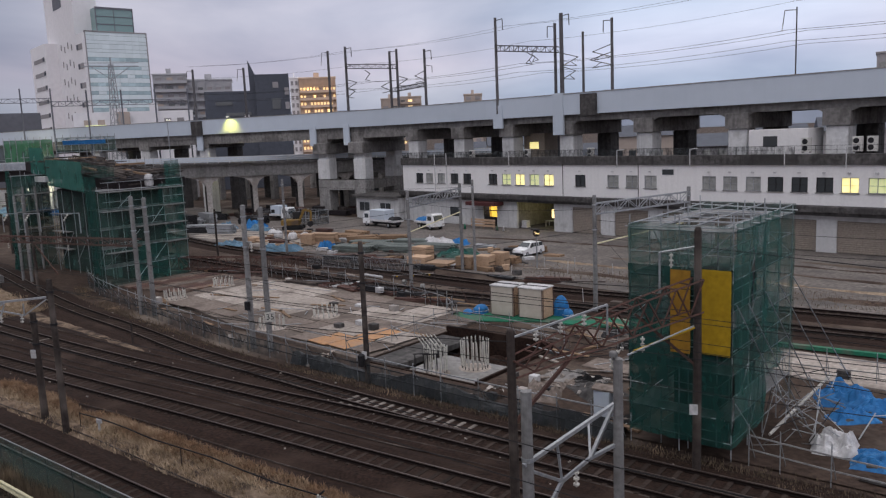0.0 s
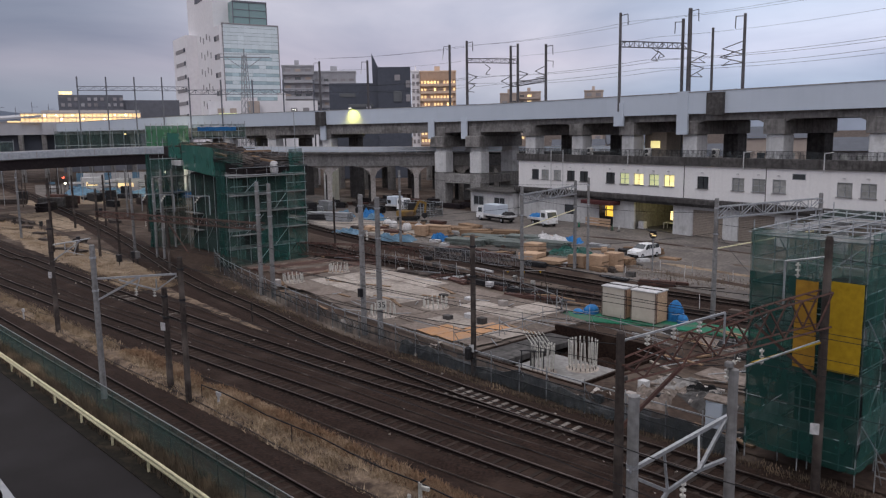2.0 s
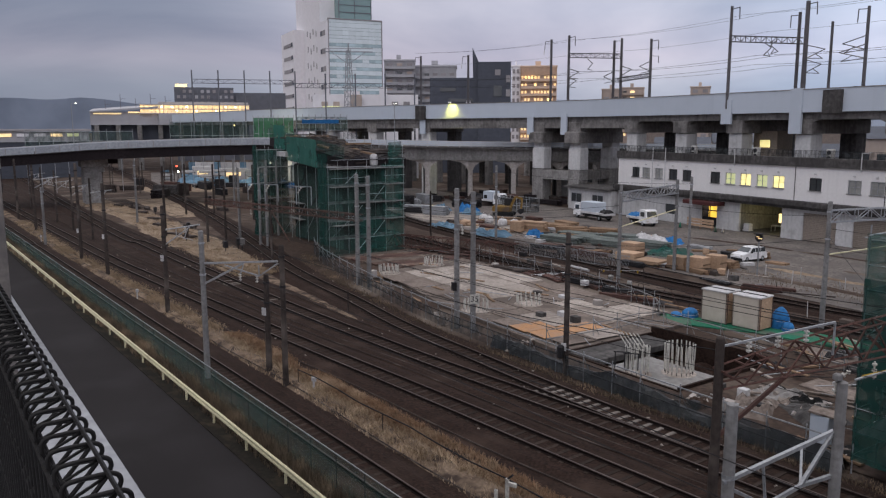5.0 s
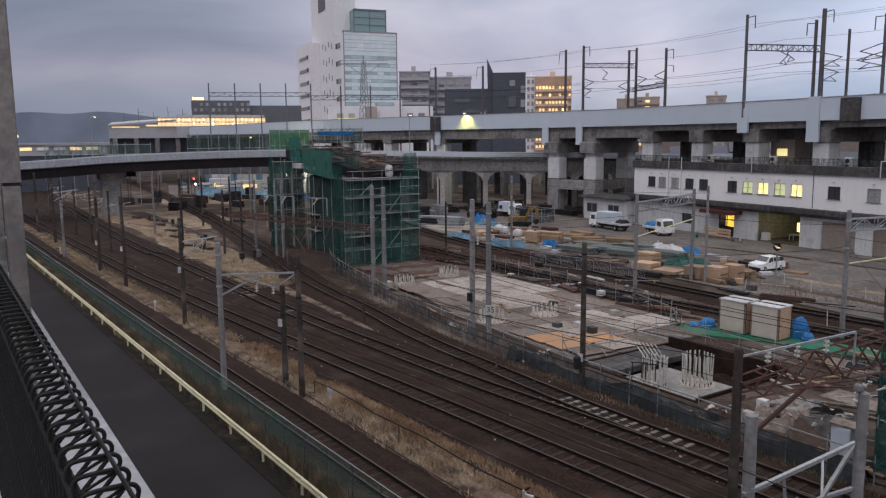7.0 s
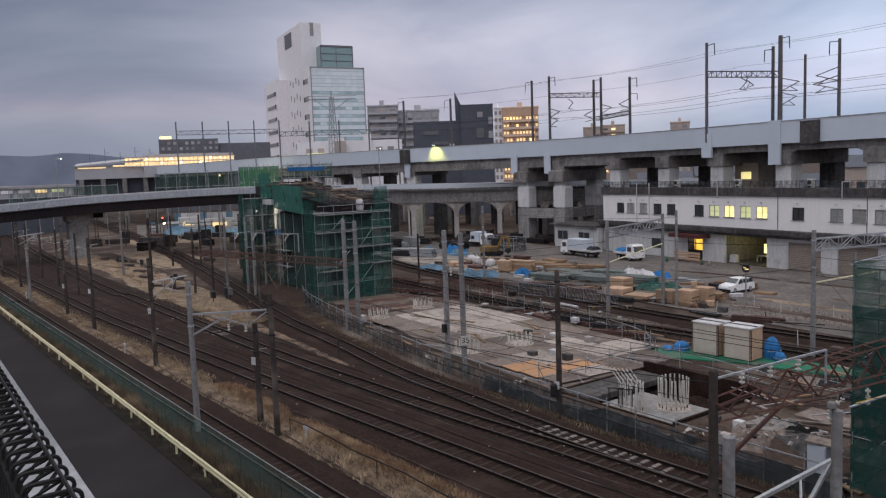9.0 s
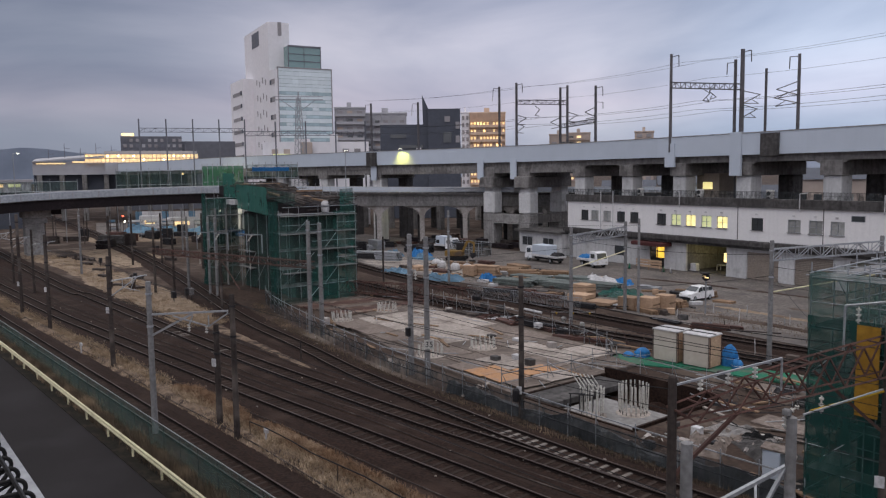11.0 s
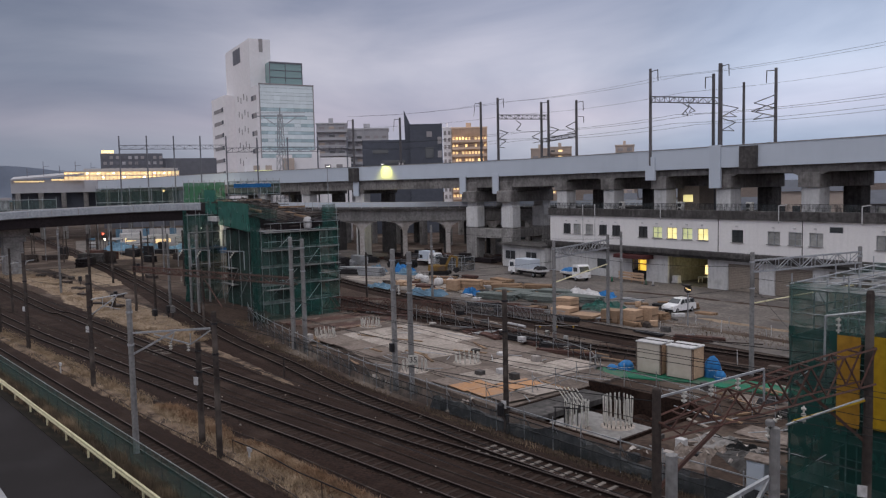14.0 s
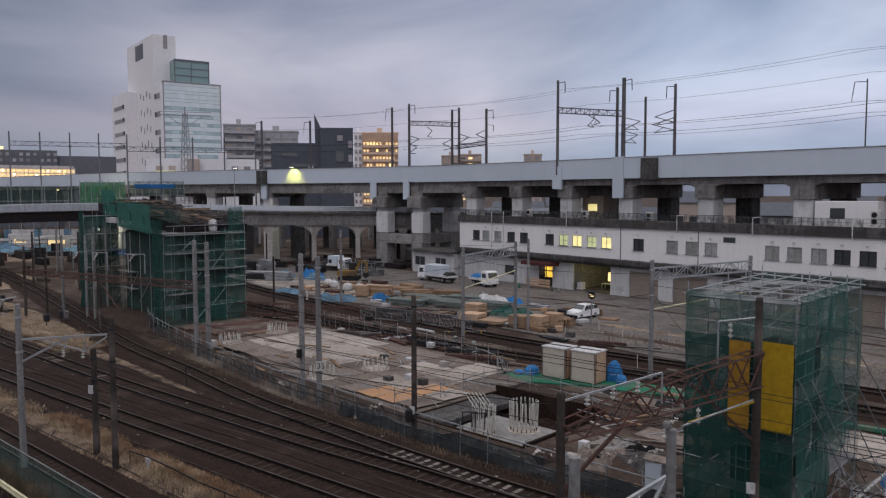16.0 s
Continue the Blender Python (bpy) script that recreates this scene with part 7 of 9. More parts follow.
mp = thing("barrier_row", pose(-58, 51.8, 0), "row of grey expanded mesh barrier panels", "barrier")
for i in range(7):
    pn = part("panel", Shape().beam((0, 0, 0.1), (1.9, 0, 0.1), 0.05).beam((0, 0, 1.25), (1.9, 0, 1.25), 0.05).beam((0, 0, -0.08), (0, 0, 1.3), 0.05), GALV, mp)
    pn.matrix_basis = pose(-4 + i * 1.95, i * 0.35, 0, 0, 0, 10)
    for k in range(12):
        part("mesh_bar", Shape().beam((k * 0.15, 0, 0.1), (k * 0.15 + 0.25, 0, 1.25), 0.025), GALV, pn)


# ---- vehicles ----
def wheel(parent, x, y, r, w=0.2):
    t = part("wheel", Shape().turned([(r * 0.75, -w / 2), (r, -w / 2 + 0.03), (r, w / 2 - 0.03), (r * 0.75, w / 2)], 16), RUBBER, parent)
    t.matrix_basis = pose(x, y, r, 90)
    part("rim", Shape().turned([(r * 0.55, -w / 2 - 0.015), (r * 0.6, 0), (r * 0.55, w / 2 + 0.015)], 12), GALV, t)


def hull(profile, half, inset=0.12):
    """A body from a side profile of (x, z), narrowed towards the top."""
    zmax, zmin = max(z for x, z in profile), min(z for x, z in profile)
    s, k = Shape(), len(profile)
    v = []
    for side in (-1, 1):
        for x, z in profile:
            v.append((x, side * (half - inset * max(0, (z - 0.8)) / max(0.01, zmax - 0.8)), z))
    f = [tuple(range(k)), tuple(range(2 * k - 1, k - 1, -1))] + [(i, k + i, k + (i + 1) % k, (i + 1) % k) for i in range(k)]
    return s.add(v, f)


car = thing("white_car", pose(-45.3, 67.9, -0.05, 0, 0, -98) @ Matrix.Diagonal((0.86, 0.92, 0.96, 1)), "white compact estate car parked in the yard", "car")
part("body", hull([(1.95, 0.25), (1.98, 0.6), (1.85, 0.8), (1.0, 0.95), (0.4, 0.97), (-1.7, 0.98), (-1.88, 0.9), (-1.92, 0.3)], 0.83, 0.02), CARPAINT, car)
part("cabin", hull([(1.1, 0.94), (0.35, 1.42), (0.1, 1.48), (-1.1, 1.48), (-1.5, 1.4), (-1.86, 0.95)], 0.80, 0.16), CARPAINT, car)
part("windscreen", Shape().add([(0.99, -0.72, 0.99), (0.99, 0.72, 0.99), (0.4, 0.62, 1.43), (0.4, -0.62, 1.43)], [(0, 1, 2, 3)]), PANE, car).location = (0.03, 0, 0.01)
part("rear_window", Shape().add([(-1.86, -0.66, 1.02), (-1.86, 0.66, 1.02), (-1.56, 0.6, 1.43), (-1.56, -0.6, 1.43)], [(3, 2, 1, 0)]), PANE, car).location = (-0.03, 0, 0)
for sd in (-1, 1):
    for a, b in ((0.75, 0.0), (-0.08, -0.85), (-0.93, -1.62)):
        part("side_window", Shape().add([(a, sd * 0.79, 1.0), (b, sd * 0.79, 1.0), (b, sd * 0.705, 1.4), (a - (0.4 if a > 0.5 else 0), sd * 0.705, 1.4)], [(0, 1, 2, 3)]), PANE, car).location = (0, sd * 0.015, 0)
    part("headlight", Shape().bevel_box(1.78, 1.96, sd * 0.62 - 0.16, sd * 0.62 + 0.16, 0.58, 0.76, 0.03), PORCELAIN, car)
    part("tail_light", Shape().bevel_box(-1.94, -1.86, sd * 0.7 - 0.08, sd * 0.7 + 0.08, 0.7, 1.05, 0.02), MAROON, car)
    part("mirror", Shape().bevel_box(0.6, 0.75, sd * 0.93 - 0.08, sd * 0.93 + 0.08, 0.95, 1.1, 0.03), STEELDK, car)
    for x in (1.25, -1.2):
        wheel(car, x, sd * 0.74, 0.3)
part("bumper", Shape().bevel_box(1.9, 2.02, -0.78, 0.78, 0.25, 0.45, 0.03), STEELDK, car)


def truck(name, m, L, label, box=None, blue=False):
    t = thing(name, m, label, "truck", "trucks")
    part("cab", hull([(L / 2, 0.45), (L / 2 + 0.02, 1.2), (L / 2 - 0.25, 2.1), (L / 2 - 0.5, 2.2), (L / 2 - 1.6, 2.2), (L / 2 - 1.65, 0.45)], 0.95, 0.1), CARPAINT, t)
    part("windscreen", Shape().add([(L / 2 + 0.03, -0.78, 1.25), (L / 2 + 0.03, 0.78, 1.25), (L / 2 - 0.2, 0.75, 1.98), (L / 2 - 0.2, -0.75, 1.98)], [(0, 1, 2, 3)]), PANE, t)
    for sd in (-1, 1):
        part("side_window", Shape().box(L / 2 - 1.35, L / 2 - 0.45, sd * 0.93 - 0.01, sd * 0.93 + 0.01, 1.3, 1.9), PANE, t)
        part("headlight", Shape().bevel_box(L / 2 - 0.05, L / 2 + 0.06, sd * 0.7 - 0.14, sd * 0.7 + 0.14, 0.65, 0.85, 0.02), PORCELAIN, t)
        for x in (L / 2 - 0.85, -L / 2 + 1.3):
            wheel(t, x, sd * 0.82, 0.4, 0.24)
    part("chassis", Shape().box(-L / 2, L / 2 - 0.3, -0.45, 0.45, 0.45, 0.75), STEELDK, t)
    part("bed", Shape().bevel_box(-L / 2, L / 2 - 1.75, -1.0, 1.0, 0.85, 1.15, 0.03), PLASTICW, t)
    if box:
        part("box_body", Shape().bevel_box(L / 2 - 1.8 - box, L / 2 - 1.8, -0.98, 0.98, 1.15, 2.5, 0.05), PARAPET, t, "pale grey box body")
        part("side_hatch", Shape().box(L / 2 - 3.6, L / 2 - 2.9, -1.0, -0.982, 1.3, 1.9), STEELDK, t)
    part("load", Shape().heap(L - 2.6 - (box or 0), 1.7, 0.7, 8, 3, at=(-L / 2 + (L - 2.4 - (box or 0)) / 2, 0, 1.15)), BLUE if blue else STEELDK, t)


truck("box_truck", pose(-79.4, 81.0, -0.05, 0, 0, 172), 7.3, "white light truck with a grey box and loaded bed", 3.4)
truck("small_truck", pose(-71.0, 81.6, -0.05, 0, 0, -14), 4.6, "small white truck with a blue covered load", None, True)
truck("flatbed_truck", pose(-103.5, 81.0, -0.05, 0, 0, 10), 6.0, "white flatbed truck parked below the overpass", 2.0)

dg = thing("excavator", pose(-90.5, 73.5, -0.05, 0, 0, 40), "small worn yellow tracked excavator", "excavator")
for sd in (-1, 1):
    part("crawler", Shape().sweep([(-1.3, sd * 0.85, 0), (1.3, sd * 0.85, 0)], [(-0.2, 0.08), (0.2, 0.08), (0.2, 0.55), (-0.2, 0.55)]).bar((-1.3, sd * 0.85 - 0.2, 0.31), (-1.3, sd * 0.85 + 0.2, 0.31), 0.29, 12).bar((1.3, sd * 0.85 - 0.2, 0.31), (1.3, sd * 0.85 + 0.2, 0.31), 0.29, 12), RUBBER, dg)
part("upper_body", Shape().bevel_box(-1.7, 1.0, -1.0, 1.0, 0.7, 1.5, 0.12), DIGGER, dg)
part("cab", Shape().bevel_box(-0.1, 1.1, 0.0, 0.98, 1.5, 2.6, 0.1), STEELDK, dg, "dark glazed cab")
part("boom", Shape().beam((0.9, -0.3, 1.2), (1.7, -0.3, 2.9), 0.28, 0.34).beam((1.7, -0.3, 2.9), (2.7, -0.3, 2.6), 0.28, 0.3), DIGGER, dg)
part("dipper", Shape().beam((2.7, -0.3, 2.7), (2.6, -0.3, 1.1), 0.22, 0.26), DIGGER, dg)
part("bucket", hull([(2.2, 1.1), (2.9, 1.2), (3.0, 0.6), (2.5, 0.3), (2.1, 0.7)], 0.4, 0.0), STEELDK, dg).location = (0, -0.3, 0)

# plank barrier and cones before the railway building
pb = thing("plank_barrier", pose(-63.4, 84.0, -0.05, 0, 0, -8), "low plank barrier in brown timber", "barrier")
for z in (0.35, 0.75, 1.1):
    part("plank", Shape().bevel_box(-2.3, 2.3, -0.03, 0.03, z, z + 0.28, 0.01), PLY, pb)
for x in (-2.0, 0, 2.0):
    part("leg", Shape().beam((x, 0.06, 0), (x, 0.06, 1.4), 0.08), TIMBER, pb)
for x, y, m in ((-60.6, 83.4, GREENMAT), (-59.4, 83.2, PLASTICW), (-65.9, 83.2, GREENMAT)):
    cn = thing("traffic_cone", pose(x, y, -0.05), "traffic cone on a square base", "cone", "cones")
    part("base", Shape().bevel_box(-0.2, 0.2, -0.2, 0.2, 0, 0.05, 0.01), STEELDK, cn)
    part("cone", Shape().turned([(0.16, 0.05), (0.05, 0.75), (0.01, 0.76)], 10), m, cn, smooth=True)
covered(-57.4, 71.2, 10, 2.6, 1.6, 0.8, BLUE, "low heap under a dark blue sheet", seed=44)
covered(-59.6, 70.0, 0, 1.9, 1.6, 1.1, PLASTICW, "bundle under a white sheet", "sheet", seed=45)

# ---- town beyond ----
def far_house(name, az, d, rz, label, cat="building"):
    c0 = polar(az, d, -0.1)
    return thing(name, pose(c0.x, c0.y, c0.z, 0, 0, rz), label, cat)


def window_grid(root, xs, zs, y, w, h, mats, depth=0.25, name="window"):
    """Single windows set in a far wall; mats: materials and their weights."""
    cache = {}
    for z in zs:
        for x in xs:
            m = rng.choice(mats)
            me = cache.get(m.name)
            if not me:
                me = cache[m.name] = Shape().bevel_box(-w / 2, w / 2, -depth, 0, 0, h, 0.05).mesh(name, m)
            piece(name, me, root, pose(x, y, z))


tw = far_house("office_tower", 63.6, 420, 62 + 18, "tall white office tower with a pale glass front")
part("glass_body", Shape().box(0.4, 29.6, 0.4, 40, 0, 69), TEAL, tw)
part("glass_edge", Shape().box(0, 0.5, 0, 1, 0, 69.6).box(29.4, 29.9, 0, 1, 0, 69.6).box(0, 29.9, 0, 1, 69, 69.6), FARGREY, tw)
for m_, lo, hi in ((SPANDREL, 0.0, 2.25), (BANDGLASS, 2.4, 3.9)):
    me_a = Shape().bevel_box(-1.8, 1.8, -0.2, 0, 0, hi - lo, 0.02).mesh("glass_panel", m_)
    me_b = Shape().bevel_box(-1.8, 1.8, -0.2, 0, 0, hi - lo, 0.02).mesh("glass_panel", SPANDREL)
    for j in range(14):
        for i in range(8):
            piece("glass_panel", me_b if j > 10 or (j * 5 + i * 3) % 11 == 0 else me_a, tw, pose(2.3 + i * 3.62, 0.4, 12.5 + j * 4.05 + lo))
part("white_wall", Shape().box(-1.0, 0.0, 1.0, 62, 0, 68).box(-0.9, 10.6, 12, 62, 60, 94.3), FARWHITE, tw, "tall white slab wall")
part("left_wing", Shape().box(-7, -1, 45, 75, 0, 68), FARWHITE, tw)
part("front_wing", Shape().box(-1.1, 0.0, 0.2, 12, 0, 68.5), FARWHITE, tw)
part("slot", Shape().box(4.4, 6.4, 11.8, 12.1, 87.5, 94.5), FARGREY, tw)
part("louvre", Shape().box(-1.05, -0.95, 30, 45, 84.5, 92.5), HAZEDARK, tw)
part("roof_lounge", Shape().box(7.4, 25, 4, 20, 69.6, 81.4), TEAL, tw, "teal glass roof storey")
part("lounge_frame", Shape().box(7.1, 25.3, 3.7, 4.0, 80.7, 81.6).box(7.1, 7.5, 3.7, 4.0, 69, 81.6).box(24.9, 25.3, 3.7, 4.0, 69, 81.6).box(15.8, 16.0, 3.7, 3.9, 69, 81).box(7.4, 25, 3.8, 3.95, 73.2, 73.6).box(7.4, 25, 3.8, 3.95, 77, 77.3), HAZEDARK, tw)
sl = Shape().box(-0.25, 0, -4.4, 4.4, 0, 2.6).mesh("window", FARGREY)
slot_me = Shape().box(-0.3, 0, -1.3, 1.3, 0, 2.2).mesh("window", SLATE)
sl2 = Shape().box(-0.25, 0, -0.45, 0.45, 0, 3.0).mesh("window", FARGREY)
for j in range(6):
    piece("window", sl, tw, pose(-1.06, 6, 15 + j * 9.2))
    piece("window", slot_me, tw, pose(-1.12, 8.6, 15.2 + j * 9.2))
    for k in range(4):
        piece("window", sl2, tw, pose(-1.02, 18 + k * 6 + (j % 2), 19 + j * 8.6 + 1.5 * (k % 2)))
band_me = Shape().box(-0.2, 0, -9, 9, 0, 2.0).mesh("window", FARGREY)
for j in range(7):
    piece("window", band_me, tw, pose(-7.02, 60, 16 + j * 7.2))
    piece("window", slot_me, tw, pose(-7.1, 49.0, 16 + j * 7.2))



def flats(name, az0, az1, d, top, rz, label, wall, mats, floor=3.0, bay=3.2, z0=8, depth=14, balcony=True):
    """A block of flats that spans two bearings."""
    w = d * radians(az0 - az1)
    t = far_house(name, az0, d, rz, label)
    part("wall", Shape().box(0, w, 0.6, depth, 0, top), wall, t)
    part("roof", Shape().bevel_box(-0.3, w + 0.3, 0.3, depth + 0.3, top, top + 0.6, 0.1).box(w * 0.4, w * 0.55, 4, 9, top, top + 2.6), wall, t)
    nz, nx = int((top - z0) / floor), max(2, int(w / bay))
    xs = [(i + 0.5) * w / nx for i in range(nx)]
    window_grid(t, xs, [z0 + j * floor + 0.5 for j in range(nz)], 0.6, w / nx * 0.55, floor * 0.55, mats)
    if balcony:
        me = Shape().box(0, w, -0.6, 0.6, 0, 0.15).box(0, w, -0.6, -0.5, 0.15, floor * 0.36).mesh("balcony", wall)
        for j in range(nz):
            piece("balcony", me, t, pose(0, 0, z0 + j * floor))
        for i in range(nx + 1):
            part("party_wall", Shape().box(i * w / nx - 0.1, i * w / nx + 0.1, -0.55, 0.6, z0, top), wall, t)
    return t


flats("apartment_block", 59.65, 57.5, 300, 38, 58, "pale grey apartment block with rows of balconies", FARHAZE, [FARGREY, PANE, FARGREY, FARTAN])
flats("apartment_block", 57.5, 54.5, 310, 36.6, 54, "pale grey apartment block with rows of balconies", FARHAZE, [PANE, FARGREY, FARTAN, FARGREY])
# wall colour brightened as if lit by its gallery lamps
flats("apartment_block", 49.85, 47.3, 330, 37.8, 48, "tan apartment block with warm lit galleries", FARPEACH, [FARLIT, FARLIT, FARLIT, WARM, FARPEACH], bay=1.25)
flats("apartment_block", 50.5, 49.9, 332, 38.2, 49, "plain white stair tower of the apartment block", FARWHITE, [FARGREY], bay=6, balcony=False)
flats("apartment_block", 44.1, 42.8, 400, 31.5, 43, "distant tan flats with a few lit windows", FARTAN, [FARGREY, PANE])
flats("apartment_block", 42.8, 41.2, 405, 32.3, 42, "distant tan flats with a few lit windows", FARTAN, [FARLIT, FARTAN, PANE])
flats("apartment_block", 38.1, 36.8, 400, 32.0, 37, "distant grey block with a flat roof", FARTAN, [FARGREY], balcony=False)
flats("apartment_block", 11.0, 8.0, 260, 30.5, 10, "distant pale grey block with small windows", FARGREY, [PANE, BLIND], balcony=False)
sb = far_house("dark_hall", 56.4, 230, 54, "dark slate clad hall with a taller block and fin")
part("low_block", Shape().box(0, 14, 0, 16, 0, 27.4), SLATE, sb)
part("tall_block", Shape().box(14, 23.4, -1, 14, 0, 31.8), SLATE, sb)
part("fin", Shape().add([(12.6, 2, 27), (14.2, 2, 27), (14.2, 2, 32), (12.4, 2, 36), (12.6, 5, 27), (14.2, 5, 27), (14.2, 5, 32), (12.4, 5, 36)], [(0, 1, 2, 3), (7, 6, 5, 4), (0, 3, 7, 4), (3, 2, 6, 7), (2, 1, 5, 6)]), SLATE, sb)
part("slanted_roof", Shape().add([(-4, -1, 20), (9, -1, 16), (9, 9, 16), (-4, 9, 20), (-4, -1, 21), (9, -1, 17), (9, 9, 17), (-4, 9, 21)], [(0, 3, 2, 1), (4, 5, 6, 7), (0, 1, 5, 4), (1, 2, 6, 5), (2, 3, 7, 6), (3, 0, 4, 7)]), SLATE, sb)
for x, z, w, h, m in ((3, 23.5, 4.5, 1.0, PANE), (5.5, 20.5, 7, 0.9, PANE), (10.5, 20.2, 1.4, 0.8, FARWHITE), (18.8, 28, 1.6, 1.6, FARGREY), (18.4, 22, 2.4, 3, PANE), (22, 26, 1.2, 2, FARGREY), (22, 22, 1.2, 2, FARGREY)):
    part("window", Shape().bevel_box(x, x + w, -1.25 if x > 14 else -0.2, -1.0 if x > 14 else 0.05, z, z + h, 0.04), m, sb)
wl_ = far_house("low_white_block", 64.8, 205, 61, "low white flat roofed block behind the viaduct")
part("wall", Shape().box(0, 27, 0, 12, 0, 21.6).box(8, 12, -1, 0, 0, 22.4).box(17, 19, -0.6, 0, 0, 23.5), FARWHITE, wl_)
window_grid(wl_, [3, 6, 21, 24], [15.5, 18.6], 0, 1.6, 1.2, [FARGREY, FARTAN])
part("lit_panel", Shape().bevel_box(2.5, 7, -0.3, 0, 17.0, 18.6, 0.05), LITGREEN, wl_)
part("grey_tower", Shape().bevel_box(9.5, 12.5, -1.6, -1, 12, 21.5, 0.1), FARTAN, wl_)

# station with its lit concourse
st = far_house("railway_station", 79.6, 265, 75, "long pale station building with lit concourse windows")
part("platform_roof", Shape().add([(0, 0, 18.0), (20, 0, 19.4), (20, 14, 20.4), (0, 14, 19.0), (0, 0, 18.4), (20, 0, 20.0), (20, 14, 21), (0, 14, 19.4)], [(0, 3, 2, 1), (4, 5, 6, 7), (0, 1, 5, 4), (1, 2, 6, 5), (2, 3, 7, 6), (3, 0, 4, 7)]), FARHAZE, st)
part("wall", Shape().box(0, 20, 1, 14, 14.2, 18.2).box(20, 48, -1, 14, 14.2, 17.6).box(20, 48, 4, 14, 17.6, 21.5), FARHAZE, st)
part("light_strip", Shape().box(1, 9, 0.7, 0.95, 17.5, 17.8).box(11, 19, 0.6, 0.9, 17.9, 18.3), FARLIT, st, "line of platform lights")
part("concourse_glazing", Shape().box(14.5, 48, 0.45, 0.5, 17.9, 20.4), CONCOURSE, st, "warm lit glazing of the concourse")
for i in range(30):
    part("mullion", Shape().box(14.5 + i * 1.15, 14.62 + i * 1.15, 0.3, 0.44, 17.9, 20.4), FARTAN, st)
part("transom", Shape().box(14.4, 48.1, 0.25, 0.44, 19.05, 19.25).box(14.4, 48.1, 0.2, 0.44, 20.4, 20.7).box(14.4, 48.1, 0.2, 0.44, 17.6, 17.9), FARHAZE, st)
window_grid(st, [15.0 + i * 1.5 for i in range(22)], [18.55, 19.75], 0.28, 0.55, 0.22, [WARM, WARM, FARLIT, LAMPWHITE], 0.1, "ceiling_lamp")
# dark box that stands for the shade beneath the station
part("underside", Shape().box(0, 48, 3.5, 12, 7.5, 14.2), SLATE, st)
for i in range(8):
    part("column", Shape().bevel_box(1 + i * 6.2, 2.4 + i * 6.2, 0.6, 2.0, -0.1, 14.2, 0.1), MIDCON, st)
lw = far_house("low_hall", 88.0, 235, 84, "low pale hall with a strip of lit windows")
part("wall", Shape().box(0, 34, 0, 10, 9.6, 12.4), FARHAZE, lw)
# shade below the girder is painted as a dark lower wall
part("lower_wall", Shape().box(0, 34, 0.3, 10, 0, 9.6), SLATE, lw, "lower wall coloured dark for the shade below the overpass")
part("roof", Shape().bevel_box(-0.5, 34.5, -0.6, 10.5, 12.4, 13.0, 0.1), FARGREY, lw)
window_grid(lw, [2 + 4 * i for i in range(8)], [11.0], 0, 2.8, 0.8, [FARLIT, FARWHITE, LITGREEN])
bw = thing("retaining_wall", pose(-122, 128, -0.1, 0, 0, -18), "long dark retaining wall under the viaduct", "wall")
part("wall", Shape().box(-45, 40, 0, 1, 0, 8.5), DARKCON, bw)
for i in range(14):
    part("buttress", Shape().bevel_box(-44 + i * 6, -42.6 + i * 6, -1.5, 0, 0, 8.8, 0.1), MIDCON, bw)
hb = far_house("hotel", 74.2, 335, 71, "dark hotel block with a bright white sign")
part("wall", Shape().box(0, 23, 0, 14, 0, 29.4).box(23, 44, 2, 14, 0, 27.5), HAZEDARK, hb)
part("sign", Shape().bevel_box(0.5, 5.0, -0.4, 0.2, 29.6, 30.6, 0.1), WARM, hb, "glowing white roof sign")
window_grid(hb, [1.6 + 2.3 * i for i in range(10)], [17.5, 20, 22.5, 25, 27.2], 0, 1.2, 1.2, [HAZEDARK, FARGREY, FARGREY, FARHAZE])
for i in range(11):
    p = polar(78.6 - i * 0.95, 270, 17.4)
    h = 4.2 + 3 * rng.random()
    ms = thing("line_mast", pose(p.x, p.y, 17.4, 0, 0, 70), "distant dark overhead line mast", "mast", "station masts")
    part("pole", Shape().bar((0, 0, 0), (0, 0, h), 0.1, 6, 0.08), HAZEDARK, ms)
    part("arm", Shape().beam((0, 0, h - 1.5), (1.6, 0, h - 1.4), 0.09), HAZEDARK, ms)
for az0, az1, d, z in ((73.0, 66.0, 190, 23.2), (66.0, 57.5, 172, 21.5)):
    a, b = polar(az0, d, z), polar(az1, d, z)
    gx = thing("gantry", Matrix.Translation((a.x, a.y, 15)), "long distant overhead line gantry", "gantry", "station gantries")
    lattice_beam("lattice_beam", (0, 0, z - 15), (b.x - a.x, b.y - a.y, z - 15), 0.9, 0.8, 20, "", gx, HAZEDARK)
    for k in (0.0, 0.25, 0.5, 0.75, 1.0):
        part("pole", Shape().bar(((b.x - a.x) * k, (b.y - a.y) * k, -6), ((b.x - a.x) * k, (b.y - a.y) * k, z - 12), 0.16, 8), HAZEDARK, gx)

# lattice power mast behind the scaffold
lm = thing("lattice_mast", Matrix.Translation(polar(62.2, 172, -0.1)), "slender grey lattice mast with a cross arm", "mast")
s = Shape()
for i in range(18):
    z, z2 = i * 1.65, (i + 1) * 1.65
    r0, r1 = 1.5 - 0.065 * i, 1.5 - 0.065 * (i + 1)
    for sx, sy in ((-1, -1), (1, -1), (1, 1), (-1, 1)):
        s.beam((sx * r0, sy * r0, z), (sx * r1, sy * r1, z2), 0.12)
        s.beam((sx * r0, sy * r0, z), (-sy * r1, sx * r1, z2), 0.07)
        s.beam((sx * r0, sy * r0, z), (-sy * r0, sx * r0, z), 0.07)
part("lattice", s, GALV, lm)
